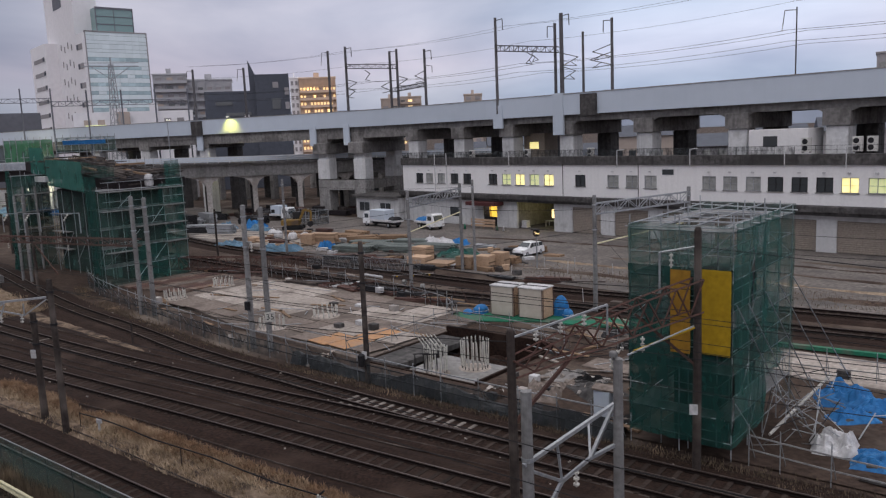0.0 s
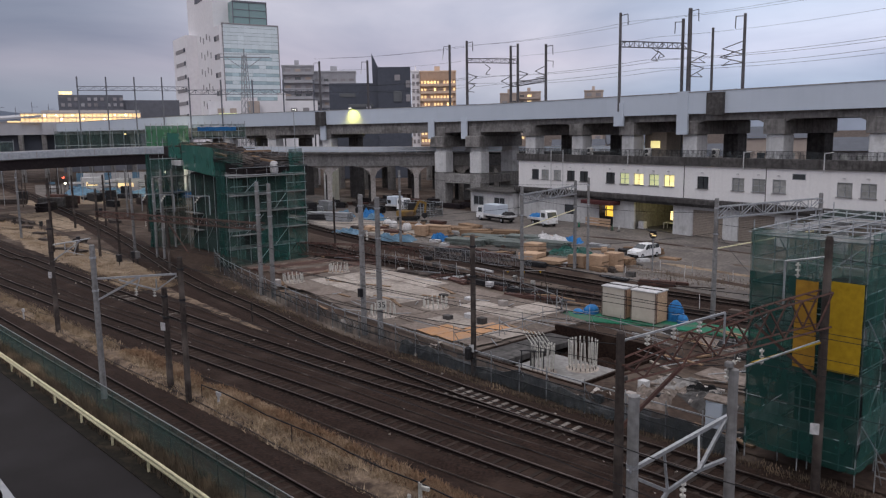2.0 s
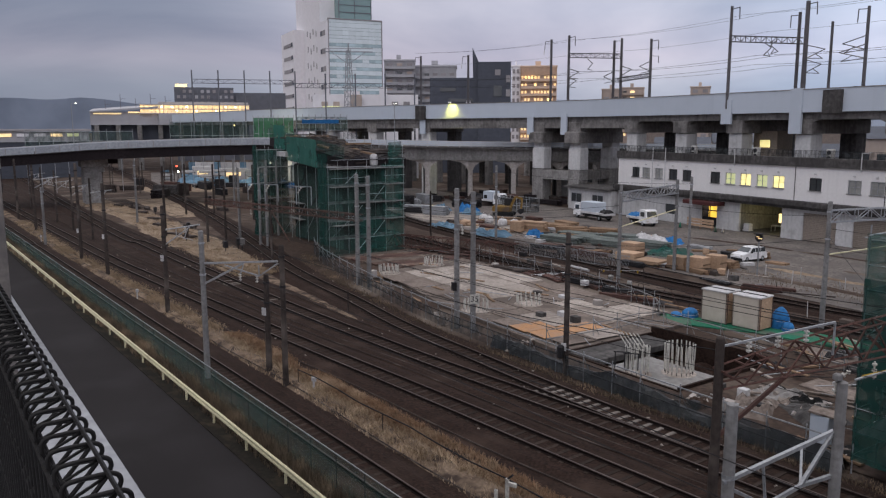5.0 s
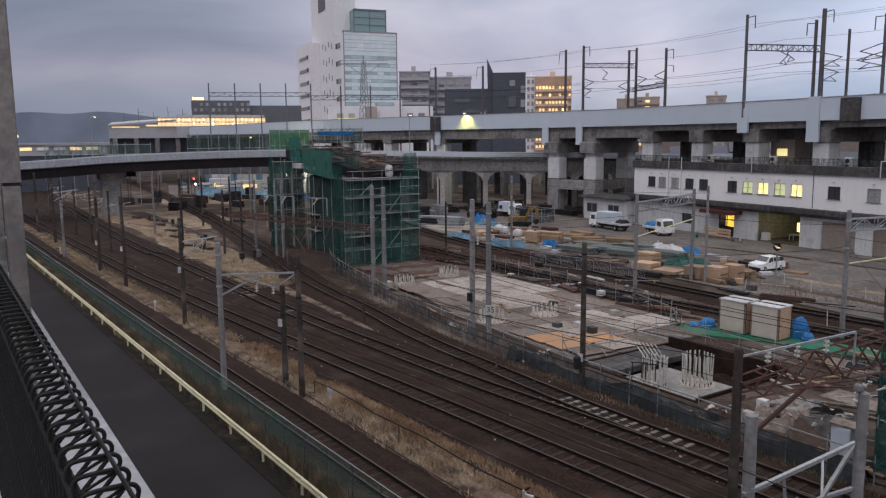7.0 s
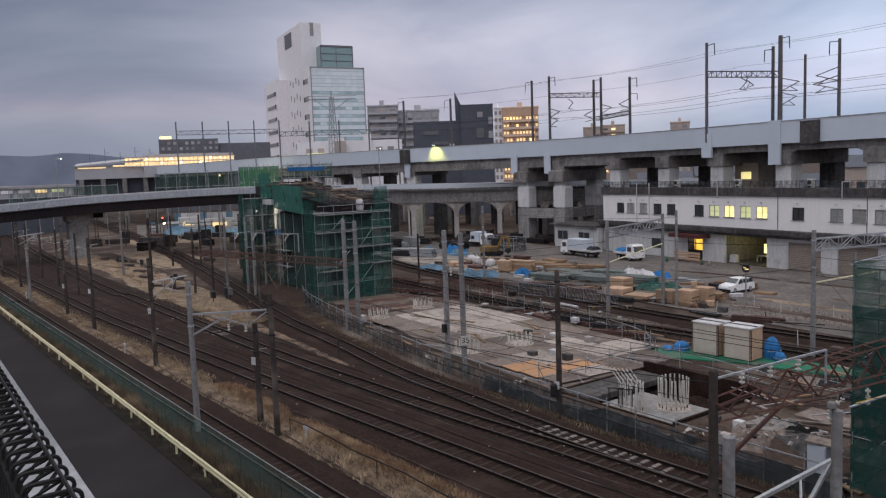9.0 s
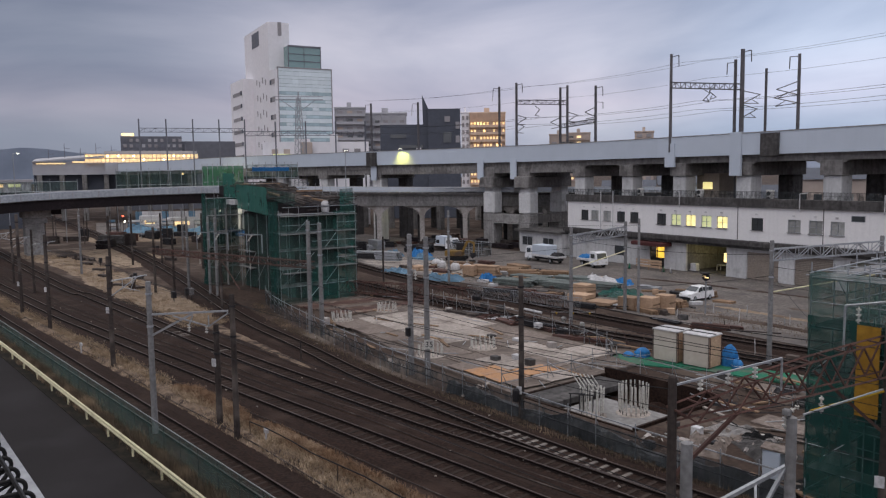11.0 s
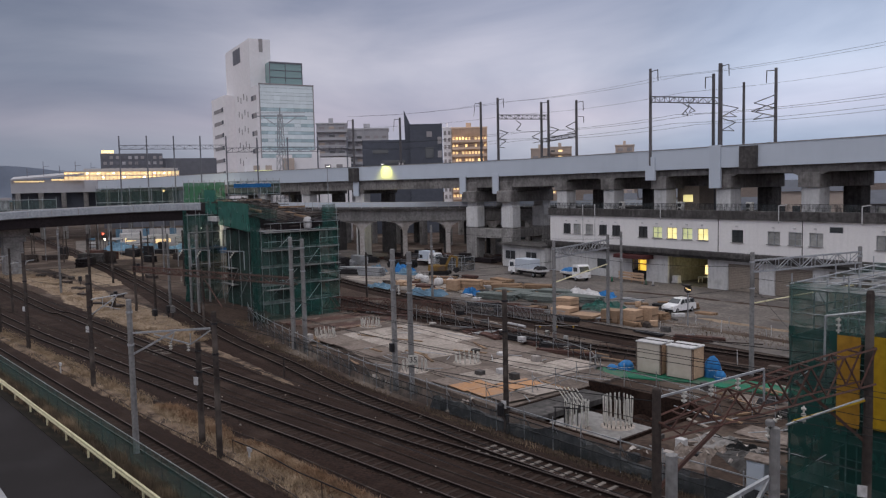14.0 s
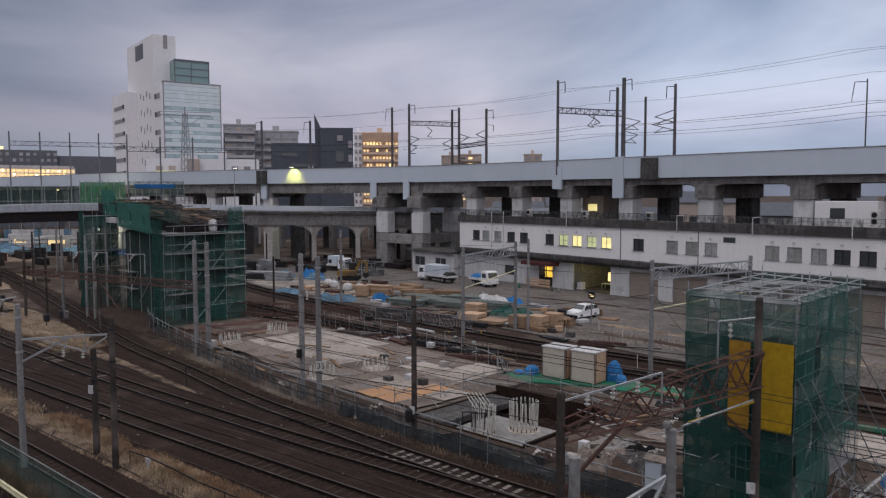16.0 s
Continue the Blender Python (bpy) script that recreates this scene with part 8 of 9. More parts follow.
part("cross_arm", Shape().beam((-2.5, -4.6, 29.2), (2.5, 4.6, 29.2), 0.2).beam((-2.5, -4.6, 29.9), (2.5, 4.6, 29.9), 0.12).beam((-1.8, -3.2, 29.2), (0, 0, 26.6), 0.12).beam((1.8, 3.2, 29.2), (0, 0, 26.6), 0.12), GALV, lm)
part("cap", Shape().bar((0, 0, 29), (0, 0, 31), 0.12, 6), GALV, lm)

# works screens beyond the overpass
for az0, az1, d, z0, z1, m, lb in ((74.6, 69.0, 176, 8.5, 14.4, NETHAZE, "grey-green netting screen on scaffold"), (69.0, 66.2, 172, 8.5, 15.2, NETLIGHT, "bright green sheet screen on scaffold"), (66.0, 62.4, 160, 12.6, 15.2, NETGREEN, "green netting screen on scaffold"), (83.5, 77.0, 178, 8.5, 12.4, NETHAZE, "low green netting screen")):
    a, b = polar(az0, d, 0), polar(az1, d, 0)
    sc = thing("screen", Matrix.Translation((a.x, a.y, 0)), lb, "screen", "works screens")
    dv = b - a
    part("sheet", Shape().cloth((0, 0, z0), dv, (0, 0, z1 - z0), 24, 6, 0.3, int(az0)), m, sc, smooth=True)
    for k in range(9):
        part("standard", Shape().bar(dv * (k / 8) + Vector((0, 0, -0.1)), dv * (k / 8) + Vector((0, 0, z1 + 0.5)), 0.06, 5), GALV, sc)
    for k in range(3):
        part("ledger", Shape().bar(Vector((0, 0, z0 + (z1 - z0) * k / 2)), dv + Vector((0, 0, z0 + (z1 - z0) * k / 2)), 0.06, 5), GALV, sc)
a = polar(65.6, 158, 13.9)
bt = thing("blue_sheet", Matrix.Translation(a), "blue tarpaulin hung along the works deck", "tarpaulin")
part("sheet", Shape().cloth((0, 0, 0), polar(63.0, 158, 13.9) - a, (0, 0, 0.8), 12, 3, 0.3, 4), BLUE, bt, smooth=True)
part("hem", Shape().bar((0, 0, 0.8), polar(63.0, 158, 14.7) - a, 0.05, 5), PLASTICW, bt)
# lit yard seen under the overpass
for i, (az, d, sx, h) in enumerate(((70.5, 205, 7, 3.0), (72.6, 215, 5, 3.2), (68.2, 200, 4, 2.6))):
    c0 = polar(az, d, -0.1)
    hx = thing("site_office", pose(c0.x, c0.y, -0.1, 0, 0, az), "white prefabricated site office with lit windows", "hut", "site offices")
    part("wall", Shape().bevel_box(-sx / 2, sx / 2, 0, 3, 0, h, 0.05), PLASTICW, hx)
    part("window", Shape().bevel_box(-sx / 4, sx / 4, -0.1, 0, 1.1, 2.0, 0.03), FARLIT, hx)
for i, (az, d, sx) in enumerate(((69.2, 185, 9), (67.2, 178, 7), (71.4, 188, 6), (73.2, 198, 8))):
    c0 = polar(az, d, -0.1)
    covered(c0.x, c0.y, az, sx, 4, 1.8, BLUE if i == 1 else PALEBLUE, "heap under a blue tarpaulin beyond the overpass", seed=60 + i)
# lit works yard beyond the overpass: racks, and a pale hoarding added for its glow
a, b = polar(73.5, 232), polar(65.5, 222)
solid("works_yard", Shape().add([(*polar(z_, d_).xy, -0.085) for z_, d_ in ((76, 196), (76, 250), (64, 240), (64, 186))], [(0, 1, 2, 3)]), YARD, "grey lit dirt of the far works yard", "ground", kind="structure")
# added pale panels that brighten the view under the overpass
hd = thing("hoarding", Matrix.Translation((a.x, a.y, -0.1)), "pale panel hoarding added to catch the far works yard's light", "hoarding")
for k in range(18):
    p0, p1 = (b - a) * (k / 18), (b - a) * ((k + 0.96) / 18)
    part("panel", Shape().beam(p0 + Vector((0, 0, 1.9)), p1 + Vector((0, 0, 1.9)), 0.08, 3.6), PLASTICW if k % 4 else PALEBLUE, hd)
    part("post", Shape().beam(p0 + Vector((0.1, 0.2, 0)), p0 + Vector((0.1, 0.2, 3.9)), 0.1), GALV, hd)
r16 = random.Random(16)
for i in range(9):
    c0 = polar(75 - i * 1.15 + r16.uniform(-0.3, 0.3), r16.uniform(196, 214), -0.085)
    rk = thing("storage_rack", pose(c0.x, c0.y, c0.z, 0, 0, 70 + r16.uniform(-20, 20)), "steel rack with pale bundles in the far yard", "rack", "far racks")
    for xx in (-1.6, 0, 1.6):
        part("post", Shape().beam((xx, 0, 0), (xx, 0, 2.6), 0.1), STEELDK, rk)
    for zz in (0.5, 1.4, 2.3):
        part("shelf", Shape().box(-1.7, 1.7, -0.5, 0.5, zz, zz + 0.08), STEELDK, rk)
        part("bundle", Shape().bevel_box(-1.5, r16.uniform(0.0, 1.5), -0.4, 0.4, zz + 0.084, zz + 0.6, 0.05), r16.choice((PALECON, PALEBLUE, PLASTICW, GALV)), rk)
fl = thing("flood_lamp", Matrix.Translation(polar(67.9, 184, -0.1)), "bright work lamp on a thin post", "lamp")
part("post", Shape().bar((0, 0, 0), (0, 0, 5.0), 0.06, 6), GALV, fl)
part("lamp", Shape().bevel_box(-0.4, 0.4, -0.2, 0.2, 5.0, 5.5, 0.05), LAMPWHITE, fl)
wd = bpy.data.lights.new("works_light", "POINT")
wd.energy, wd.color, wd.shadow_soft_size = 2600, (1.0, 0.95, 0.62), 0.3
wo = new("works_light", wd)
wo.matrix_world = Matrix.Translation(polar(67.9, 185.2, 6.4))
for az, z, m in ((74.3, 4.6, REDLAMP), (74.2, 3.4, LAMPWHITE), (85.0, 14.2, WARM), (70.3, 13.6, WARM)):
    q = thing("signal_post", Matrix.Translation(polar(az, 183, -0.1)), "distant signal post with a lit lamp", "signal", "far signals")
    part("post", Shape().bar((0, 0, 0), (0, 0, z), 0.06, 6), STEELDK, q)
    part("lamp", Shape().turned([(0.1, 0), (0.22, 0.1), (0.22, 0.3), (0.1, 0.4)], 8, (0, 0, z)), m, q)

# houses seen between the viaduct piers
for i, (az, d, w, h, m) in enumerate(((43.5, 175, 12, 7, FARWHITE), (38.5, 160, 10, 9, FARTAN), (34, 170, 14, 10, FARGREY), (30, 150, 9, 8, FARWHITE), (25.5, 160, 13, 11, FARTAN), (21, 145, 10, 9, FARGREY), (17, 150, 12, 10, FARWHITE), (12, 140, 10, 11, FARGREY), (47, 190, 12, 7, FARGREY))):
    hs = far_house("town_house", az, d, az + rng.uniform(-8, 8), "small town house beyond the viaduct")
    part("wall", Shape().box(-w / 2, w / 2, 0, 9, 0, h), m, hs)
    part("roof", Shape().add([(-w / 2 - 0.4, -0.5, h), (w / 2 + 0.4, -0.5, h), (w / 2 + 0.4, 9.5, h), (-w / 2 - 0.4, 9.5, h), (-w / 2 - 0.4, 4.5, h + 2.2), (w / 2 + 0.4, 4.5, h + 2.2)], [(0, 1, 5, 4), (2, 3, 4, 5), (0, 4, 3), (1, 2, 5), (3, 2, 1, 0)]), SLATE, hs)
    window_grid(hs, [-w / 2 + 2 + k * 2.6 for k in range(int((w - 2) / 2.6))], [1.2 + 2.9 * k for k in range(int(h / 3))], 0, 1.4, 1.3, [PANE, PANE, PANE, PANE, BLIND, FARLIT] if i % 3 == 0 else [PANE, BLIND])

# distant hills, with the air's haze put into their blue
for name_a, a0, a1, low, high, tone, lb in (("backdrop", 66, 112, 30, 105, HILL, "dark hills at the edge of the town, tinted with blue haze"), ("backdrop", -30, 66, 40, 98, HILLFAR, "faint line of far mountains, tinted with pale blue haze")):
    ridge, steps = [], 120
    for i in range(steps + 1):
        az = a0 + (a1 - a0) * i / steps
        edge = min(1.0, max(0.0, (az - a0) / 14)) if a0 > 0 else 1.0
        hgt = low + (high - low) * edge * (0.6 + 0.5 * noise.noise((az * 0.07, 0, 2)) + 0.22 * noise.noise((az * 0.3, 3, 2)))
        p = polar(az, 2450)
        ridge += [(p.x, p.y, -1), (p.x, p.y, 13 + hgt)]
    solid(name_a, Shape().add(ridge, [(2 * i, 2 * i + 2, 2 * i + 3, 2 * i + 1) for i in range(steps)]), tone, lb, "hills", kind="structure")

# ---- verge: dry grass, gravel ----
def uneven_strip(name, knots, half, lift, seed, material, label, cat):
    """A low ragged strip of soil and thatch that rises from the ground and sinks back into it."""
    v, f = [], []
    line = smooth_line(knots, 0.9)
    for i, (x, y, z) in enumerate(line):
        taper = min(1.0, i / 6, (len(line) - 1 - i) / 6)
        for j in range(15):
            o = (j - 7) / 7
            h = taper * (1.15 - 1.5 * abs(o) ** 1.5) + 0.75 * noise.noise((x * 0.22, (y + o * half) * 0.55, seed)) + 0.6 * noise.noise((x * 0.9, (y + o * half) * 1.7, seed)) - 0.32
            v.append((x, y + o * half, -0.1 + lift * max(-0.6, h)))
    for i in range(len(line) - 1):
        for j in range(14):
            f.append((i * 15 + j, i * 15 + 15 + j, i * 15 + 16 + j, i * 15 + 1 + j))
    solid(name, Shape().add(v, f), material, label, cat, kind="structure", smooth=True)


uneven_strip("gravel_patch", [(-156, 26.6), (-140, 27.4), (-124, 28.2), (-108, 27.6), (-93, 26.6), (-80, 26.6), (-68, 25.6)], 3.9, 0.2, 1, STRAW, "pale gravel and dead grass between the lines", "gravel")
uneven_strip("gravel_patch", [(-72, 25.4), (-61, 25.4), (-50, 24.9), (-44, 24.7)], 0.8, 0.11, 2, SAND, "thin pale gravel between the lines", "gravel")
uneven_strip("verge", [(-150, 12.4), (-90, 13.3), (-60, 14.6), (-36, 15.7), (-20, 16.7), (20, 18.3)], 1.05, 0.16, 3, SAND, "pale trampled dead grass between the tracks", "verge")


for k, (knots, half, m_, lb) in enumerate((([(-52, 62.2), (-20, 60.4), (30, 57.6)], 1.3, EARTH, "dark trodden dirt beside the back tracks"), ([(-44, 66.0), (-10, 63.4), (34, 60.6)], 0.8, STRAW, "thin dead grass bank beside the back tracks"),
                                            ([(-40, 70.2), (-8, 67.4), (34, 64.6)], 1.1, EARTH, "dark wheel track across the yard"), ([(-38, 74.6), (-6, 71.4), (34, 68.4)], 0.7, EARTH, "dark wheel track across the yard"), ([(-66, 76.4), (-40, 77.2), (-12, 73.8)], 0.9, EARTH, "dark wheel track across the yard"))):
    uneven_strip("dirt_band", knots, half, 0.14, 20 + k, m_, lb, "dirt")


def blades(name, count, place, hmin, hmax, material, label, seed, lean=0.6):
    r = random.Random(seed)
    v, f = [], []
    for _ in range(count):
        x, y = place(r)
        h, a = r.uniform(hmin, hmax) * (0.55 + 0.9 * (0.5 + 0.5 * noise.noise((x * 0.5, y * 0.8, seed)))), r.uniform(0, 6.3)
        w = 0.012 + 0.013 * r.random()
        dx, dy = math.cos(a) * h * lean * r.random(), math.sin(a) * h * lean * r.random()
        k = len(v)
        v += [(x - w * math.sin(a), y + w * math.cos(a), -0.06), (x + w * math.sin(a), y - w * math.cos(a), -0.06), (x + dx, y + dy, h)]
        f.append((k, k + 1, k + 2))
    solid(name, Shape().add(v, f), material, label, "grass", kind="stuff")


def verge_y(x):
    return float(np.interp(x, [-150, -90, -60, -30, 20], [12.6, 13.6, 15.2, 16.4, 18.4]))


def in_patches(r, x0, x1, y_of, half):
    while True:
        x = x1 - (x1 - x0) * r.random() ** 1.3
        y = y_of(x) + r.gauss(0, half * 0.55)
        if abs(y - y_of(x)) < half * 1.2 and noise.noise((x * 0.28, y * 0.9, 4)) > -0.28 + 0.5 * (r.random() - 0.5):
            return x, y


blades("dry_grass", 60000, lambda r: in_patches(r, -125, 5, lambda x: verge_y(x) - 0.1, 0.95), 0.04, 0.2, GRASS, "straw-coloured flattened dead grass on the verge", 1, 1.6)
blades("russet_grass", 48000, lambda r: in_patches(r, -48, 2, lambda x: verge_y(x) + 0.75, 0.6), 0.05, 0.2, RUSSET, "russet dead weeds beside the cable", 2, 1.5)
blades("roadside_grass", 44000, lambda r: in_patches(r, -110, 5, lambda x: (guard_y(x) + fence_y(x)) / 2 + 0.2, 0.6), 0.1, 0.6, WEED, "dull brown dead weeds between guard rail and fence", 3)
blades("gravel_grass", 26000, lambda r: in_patches(r, -145, -66, lambda x: float(np.interp(x, [-156, -140, -124, -108, -93, -66], [26.6, 27.4, 28.2, 27.6, 26.6, 25.4])), 2.4), 0.06, 0.26, GRASS, "dead grass on the gravel between the lines", 4, 1.4)
blades("site_weeds", 9000, lambda r: in_patches(r, -75, 8, lambda x: float(np.interp(x, [-75, -70, -60, -46, -38, 10], [34.2, 32.2, 30.0, 27.7, 27.1, 28.4])), 0.8), 0.03, 0.18, WEED, "sparse dead weeds along the site barrier", 5, 0.9)
blades("yard_weeds", 9000, lambda r: in_patches(r, -75, 10, lambda x: 60.8 - 0.05 * (x + 40), 3.6), 0.04, 0.2, WEED, "thin dead grass along the back tracks", 6)

# dark clutter under the overpass
r11 = random.Random(11)
for i in range(46):
    c0 = polar(r11.uniform(64.5, 80), r11.uniform(158, 196), -0.1)
    k = r11.random()
    if k < 0.55:
        stack(r11.choice(("timber_stack", "steel_stack")), c0.x, c0.y, r11.uniform(-60, 60), r11.choice((POLEOLD, STEELDK, RUST, DARKCON, GIRDER)), (r11.randint(3, 6), r11.randint(2, 6)), (r11.uniform(3, 7), 0.4, 0.3), "dark stack of material under the overpass", "stack", "stacks under the overpass", z=-0.1)
    elif k < 0.8:
        cb = thing("equipment_cabinet", pose(c0.x, c0.y, -0.1, 0, 0, r11.uniform(40, 90)), "dark equipment cabinet on a plinth", "cabinet", "far cabinets")
        part("plinth", Shape().box(-1.1, 1.1, -0.6, 0.6, 0, 0.2), DARKCON, cb)
        part("body", Shape().bevel_box(-1.0, 1.0, -0.5, 0.5, 0.2, r11.uniform(1.4, 2.6), 0.04), r11.choice((STEELDK, SLATE, POLEOLD, MIDCON)), cb)
    else:
        lp = thing("line_pole", pose(c0.x, c0.y, -0.1), "dark slender pole beyond the tracks", "pole", "far poles")
        h = r11.uniform(4, 8)
        part("shaft", Shape().bar((0, 0, 0), (0, 0, h), 0.13, 7, 0.1), POLEOLD, lp)
        part("arm", Shape().beam((-0.9, 0, h - 0.5), (0.9, 0, h - 0.5), 0.1), POLEOLD, lp)
# white marker with a black tip by the cable
mk = thing("marker_post", pose(-19.40, 16.00, -0.1, 0, 0, 20), "white angled marker post with a black tip", "marker")
part("post", Shape().bevel_box(-0.06, 0.06, -0.05, 0.05, 0, 1.25, 0.01), PORCELAIN, mk)
part("arm", Shape().bevel_box(-0.06, 0.36, -0.05, 0.05, 1.0, 1.14, 0.01), PORCELAIN, mk)
part("tip", Shape().bar((0.03, 0, 1.25), (0.22, 0, 1.42), 0.04, 6), STEELDK, mk)
mk = thing("distance_stake", pose(-19.70, 15.75, -0.1, 0, 0, 20), "low white pointed stake with dark bars", "marker")
part("stake", Shape().bevel_box(-0.08, 0.08, -0.05, 0.05, 0, 0.8, 0.05), PORCELAIN, mk)
for z in (0.3, 0.42):
    part("bar", Shape().box(-0.035, 0.035, -0.056, -0.052, z, z + 0.06), STEELDK, mk)

# pale trodden patches under and before the overpass
for i, (x, y, sx, sy) in enumerate(((-140, 38, 26, 9), (-152, 50, 24, 12), (-126, 35, 18, 5), (-162, 66, 30, 16), (-134, 60, 22, 9), (-118, 52, 16, 6), (-172, 48, 26, 14), (-104, 36, 12, 3.5))):
    solid("gravel_patch", Shape().heap(sx, sy, 0.09, 26, 90 + i, 1.0, at=(x, y, -0.115)), EARTH if i % 2 else STRAW, "pale trodden gravel patch beyond the tracks", "gravel", kind="structure")
r12 = random.Random(12)
for i in range(46):
    x, y = r12.uniform(-9.2, 3), r12.uniform(29.2, 45)
    k = r12.random()
    if k < 0.5:
        L, a = r12.uniform(0.7, 2.2), r12.uniform(0, 3.1)
        solid("scaffold_tube", Shape().bar((x, y, 0.0), (x + L * math.cos(a), y + L * math.sin(a), r12.uniform(0.0, 0.5)), 0.028, 6), r12.choice((GALV, POLECON, STEELDK)), "loose galvanised tube lying on the site", "tube", "loose tubes", at=(x, y, -0.03))
    elif k < 0.75:
        solid("plank", Shape().slab(pose(x, y, 0.03, 0, 0, r12.uniform(0, 180)), r12.uniform(1.0, 2.6), 0.22, 0.08), r12.choice((TIMBER, SLABCON, DARKCON)), "loose dusty plank lying on the site", "plank", "loose planks", at=(x, y, -0.06))
    else:
        h = r12.uniform(0.2, 0.6)
        solid("block", Shape().bevel_box(x - 0.3, x + 0.3, y - 0.2, y + 0.2, -0.06, h, 0.03), r12.choice((PALECON, DARKCON, STEELDK, PLASTICW)), "small block or box on the site", "block", "site blocks", at=(x, y, -0.06))

# scattered pale stones and litter on the ballast
r7 = random.Random(7)
lit = Shape()
for _ in range(110):
    x = r7.uniform(-90, 0)
    k = r7.choice("bcd")
    y = y_on(k, x) + r7.gauss(0, 1.1)
    q = r7.uniform(0.025, 0.06)
    lit.slab(pose(x, y, 0.07 + q / 3, r7.uniform(0, 40), r7.uniform(0, 40), r7.uniform(0, 180)), q * 2.2, q * 1.4, q)
solid("pale_stones", lit, SLABPALE, "scattered pale stones on the dark ballast", "stones", kind="stuff")

# clutter on the site
r8 = random.Random(8)
for i in range(70):
    x, y = r8.uniform(-62, -16), r8.uniform(30.5, 46)
    if -31 < x < -23 and y < 39:
        y = 41 + r8.random() * 4
    if -34 < x < -27 and 42 < y < 48:
        continue
    kind = r8.random()
    if kind < 0.45:
        L = r8.uniform(1.5, 4)
        solid("scaffold_tube", Shape().bar((x, y, 0.3), (x + L * math.cos(i), y + L * 0.4 * math.sin(i), 0.3 + 0.05 * r8.random()), 0.03, 6), GALV, "loose galvanised tube lying on the site", "tube", "loose tubes", at=(x, y, 0.27))
    elif kind < 0.8:
        solid("plank", Shape().slab(pose(x, y, 0.28, 0, 0, r8.uniform(-30, 30)), r8.uniform(1.2, 3.5), 0.22, 0.06), TIMBER, "loose brown plank lying on the site", "plank", "loose planks", at=(x, y, 0.25))
    else:
        solid("block", Shape().bevel_box(x - 0.3, x + 0.3, y - 0.25, y + 0.25, 0.2, 0.2 + r8.uniform(0.2, 0.6), 0.03), r8.choice((PALECON, DARKCON, PLASTICW)), "small concrete block on the site", "block", "site blocks", at=(x, y, 0.2))
# formwork and tube frames behind the slab
for i in range(14):
    x = -66 + i * 2.6
    y = 46.6 - 0.05 * i + r8.uniform(-0.4, 0.4)
    fr = thing("trestle", pose(x, y, -0.05, 0, 0, r8.uniform(-20, 30)), "low tube trestle beside the back track", "trestle", "trestles")
    part("leg", Shape().bar((-0.7, 0, 0), (-0.2, 0, 1.1), 0.03, 5).bar((0.7, 0, 0), (0.2, 0, 1.1), 0.03, 5), RUST if i % 2 else POLEOLD, fr)
    part("top", Shape().bar((-0.9, 0, 1.1), (0.9, 0, 1.1), 0.03, 5), POLEOLD if i % 3 else RUST, fr)
rtr = thing("rust_frame", pose(-66.5, 45.0, 0), "long rust red steel lattice frame on the ground", "steel frame")
lattice_beam("lattice_beam", (-5, -3, 0.6), (9, 3.4, 0.6), 1.2, 0.8, 14, "", rtr, RUST)

# small things round the slab
for x, y in ((-28.0, 31.0), (-27.5, 31.2), (-38.1, 44.1), (-37.7, 44.5)):
    t = thing("trestle_stand", pose(x, y, 0.16, 0, 0, 40), "small dark folding trestle on the slab", "trestle", "small trestles")
    for sd in (-0.35, 0.35):
        part("leg", Shape().bar((sd, -0.3, 0), (sd, 0, 0.85), 0.03, 6), STEELDK, t)
        part("leg", Shape().bar((sd, 0.3, 0), (sd, 0, 0.85), 0.03, 6), STEELDK, t)
    part("rail", Shape().bar((-0.45, 0, 0.85), (0.45, 0, 0.85), 0.035, 6), STEELDK, t)
for i, (x, y) in enumerate(((-46.4, 49.5), (-43.7, 48.8), (-40.7, 45.5), (-42.7, 45.8))):
    t = thing("hose_coil", pose(x, y, -0.05, 0, 0, 30 * i), "coil of white ribbed hose", "hose", "hose coils")
    for k in range(4):
        part("turn", Shape().pipe([(0.08 * k, 0.19 * math.cos(a / 8 * math.pi), 0.22 + 0.19 * math.sin(a / 8 * math.pi)) for a in range(17)], 0.034, 6), BLIND, t)
fr = thing("flag_line", pose(-45.9, 47.5, -0.1), "rope with small yellow warning flags between two stakes", "flags")
FE = Vector((2.6, 2.7, 0))
part("rope", Shape().bar((0, 0, 1.2), FE + Vector((0, 0, 1.2)), 0.015, 5), PLASTICW, fr)
for k in (0.0, 1.0):
    part("stake", Shape().bar(FE * k, FE * k + Vector((0, 0, 1.35)), 0.03, 6), POLEOLD, fr)
for k in (1, 4, 7):
    c0 = FE * (k / 8) + Vector((0, 0, 1.19))
    part("flag", Shape().add([c0 - FE.normalized() * 0.1, c0 + FE.normalized() * 0.1, c0 + Vector((0.02, 0, -0.22)), c0 - FE.normalized() * 0.1 + Vector((0, 0.012, 0)), c0 + FE.normalized() * 0.1 + Vector((0, 0.012, 0)), c0 + Vector((0.02, 0.012, -0.22))], [(0, 1, 2), (5, 4, 3), (0, 3, 4, 1), (1, 4, 5, 2), (2, 5, 3, 0)]), YELLOW, fr)
for a, b in (((-52.4, 50.7), (-49.9, 50.4)), ((-50.8, 44.3), (-50.0, 47.6))):
    solid("pale_pipe", Shape().bar((a[0], a[1], 0.12), (b[0], b[1], 0.14), 0.13, 8), PLASTICW, "pale pipe lying beside the back track", "pipe", "pale pipes", at=(a[0], a[1], 0.0))
r13 = random.Random(13)
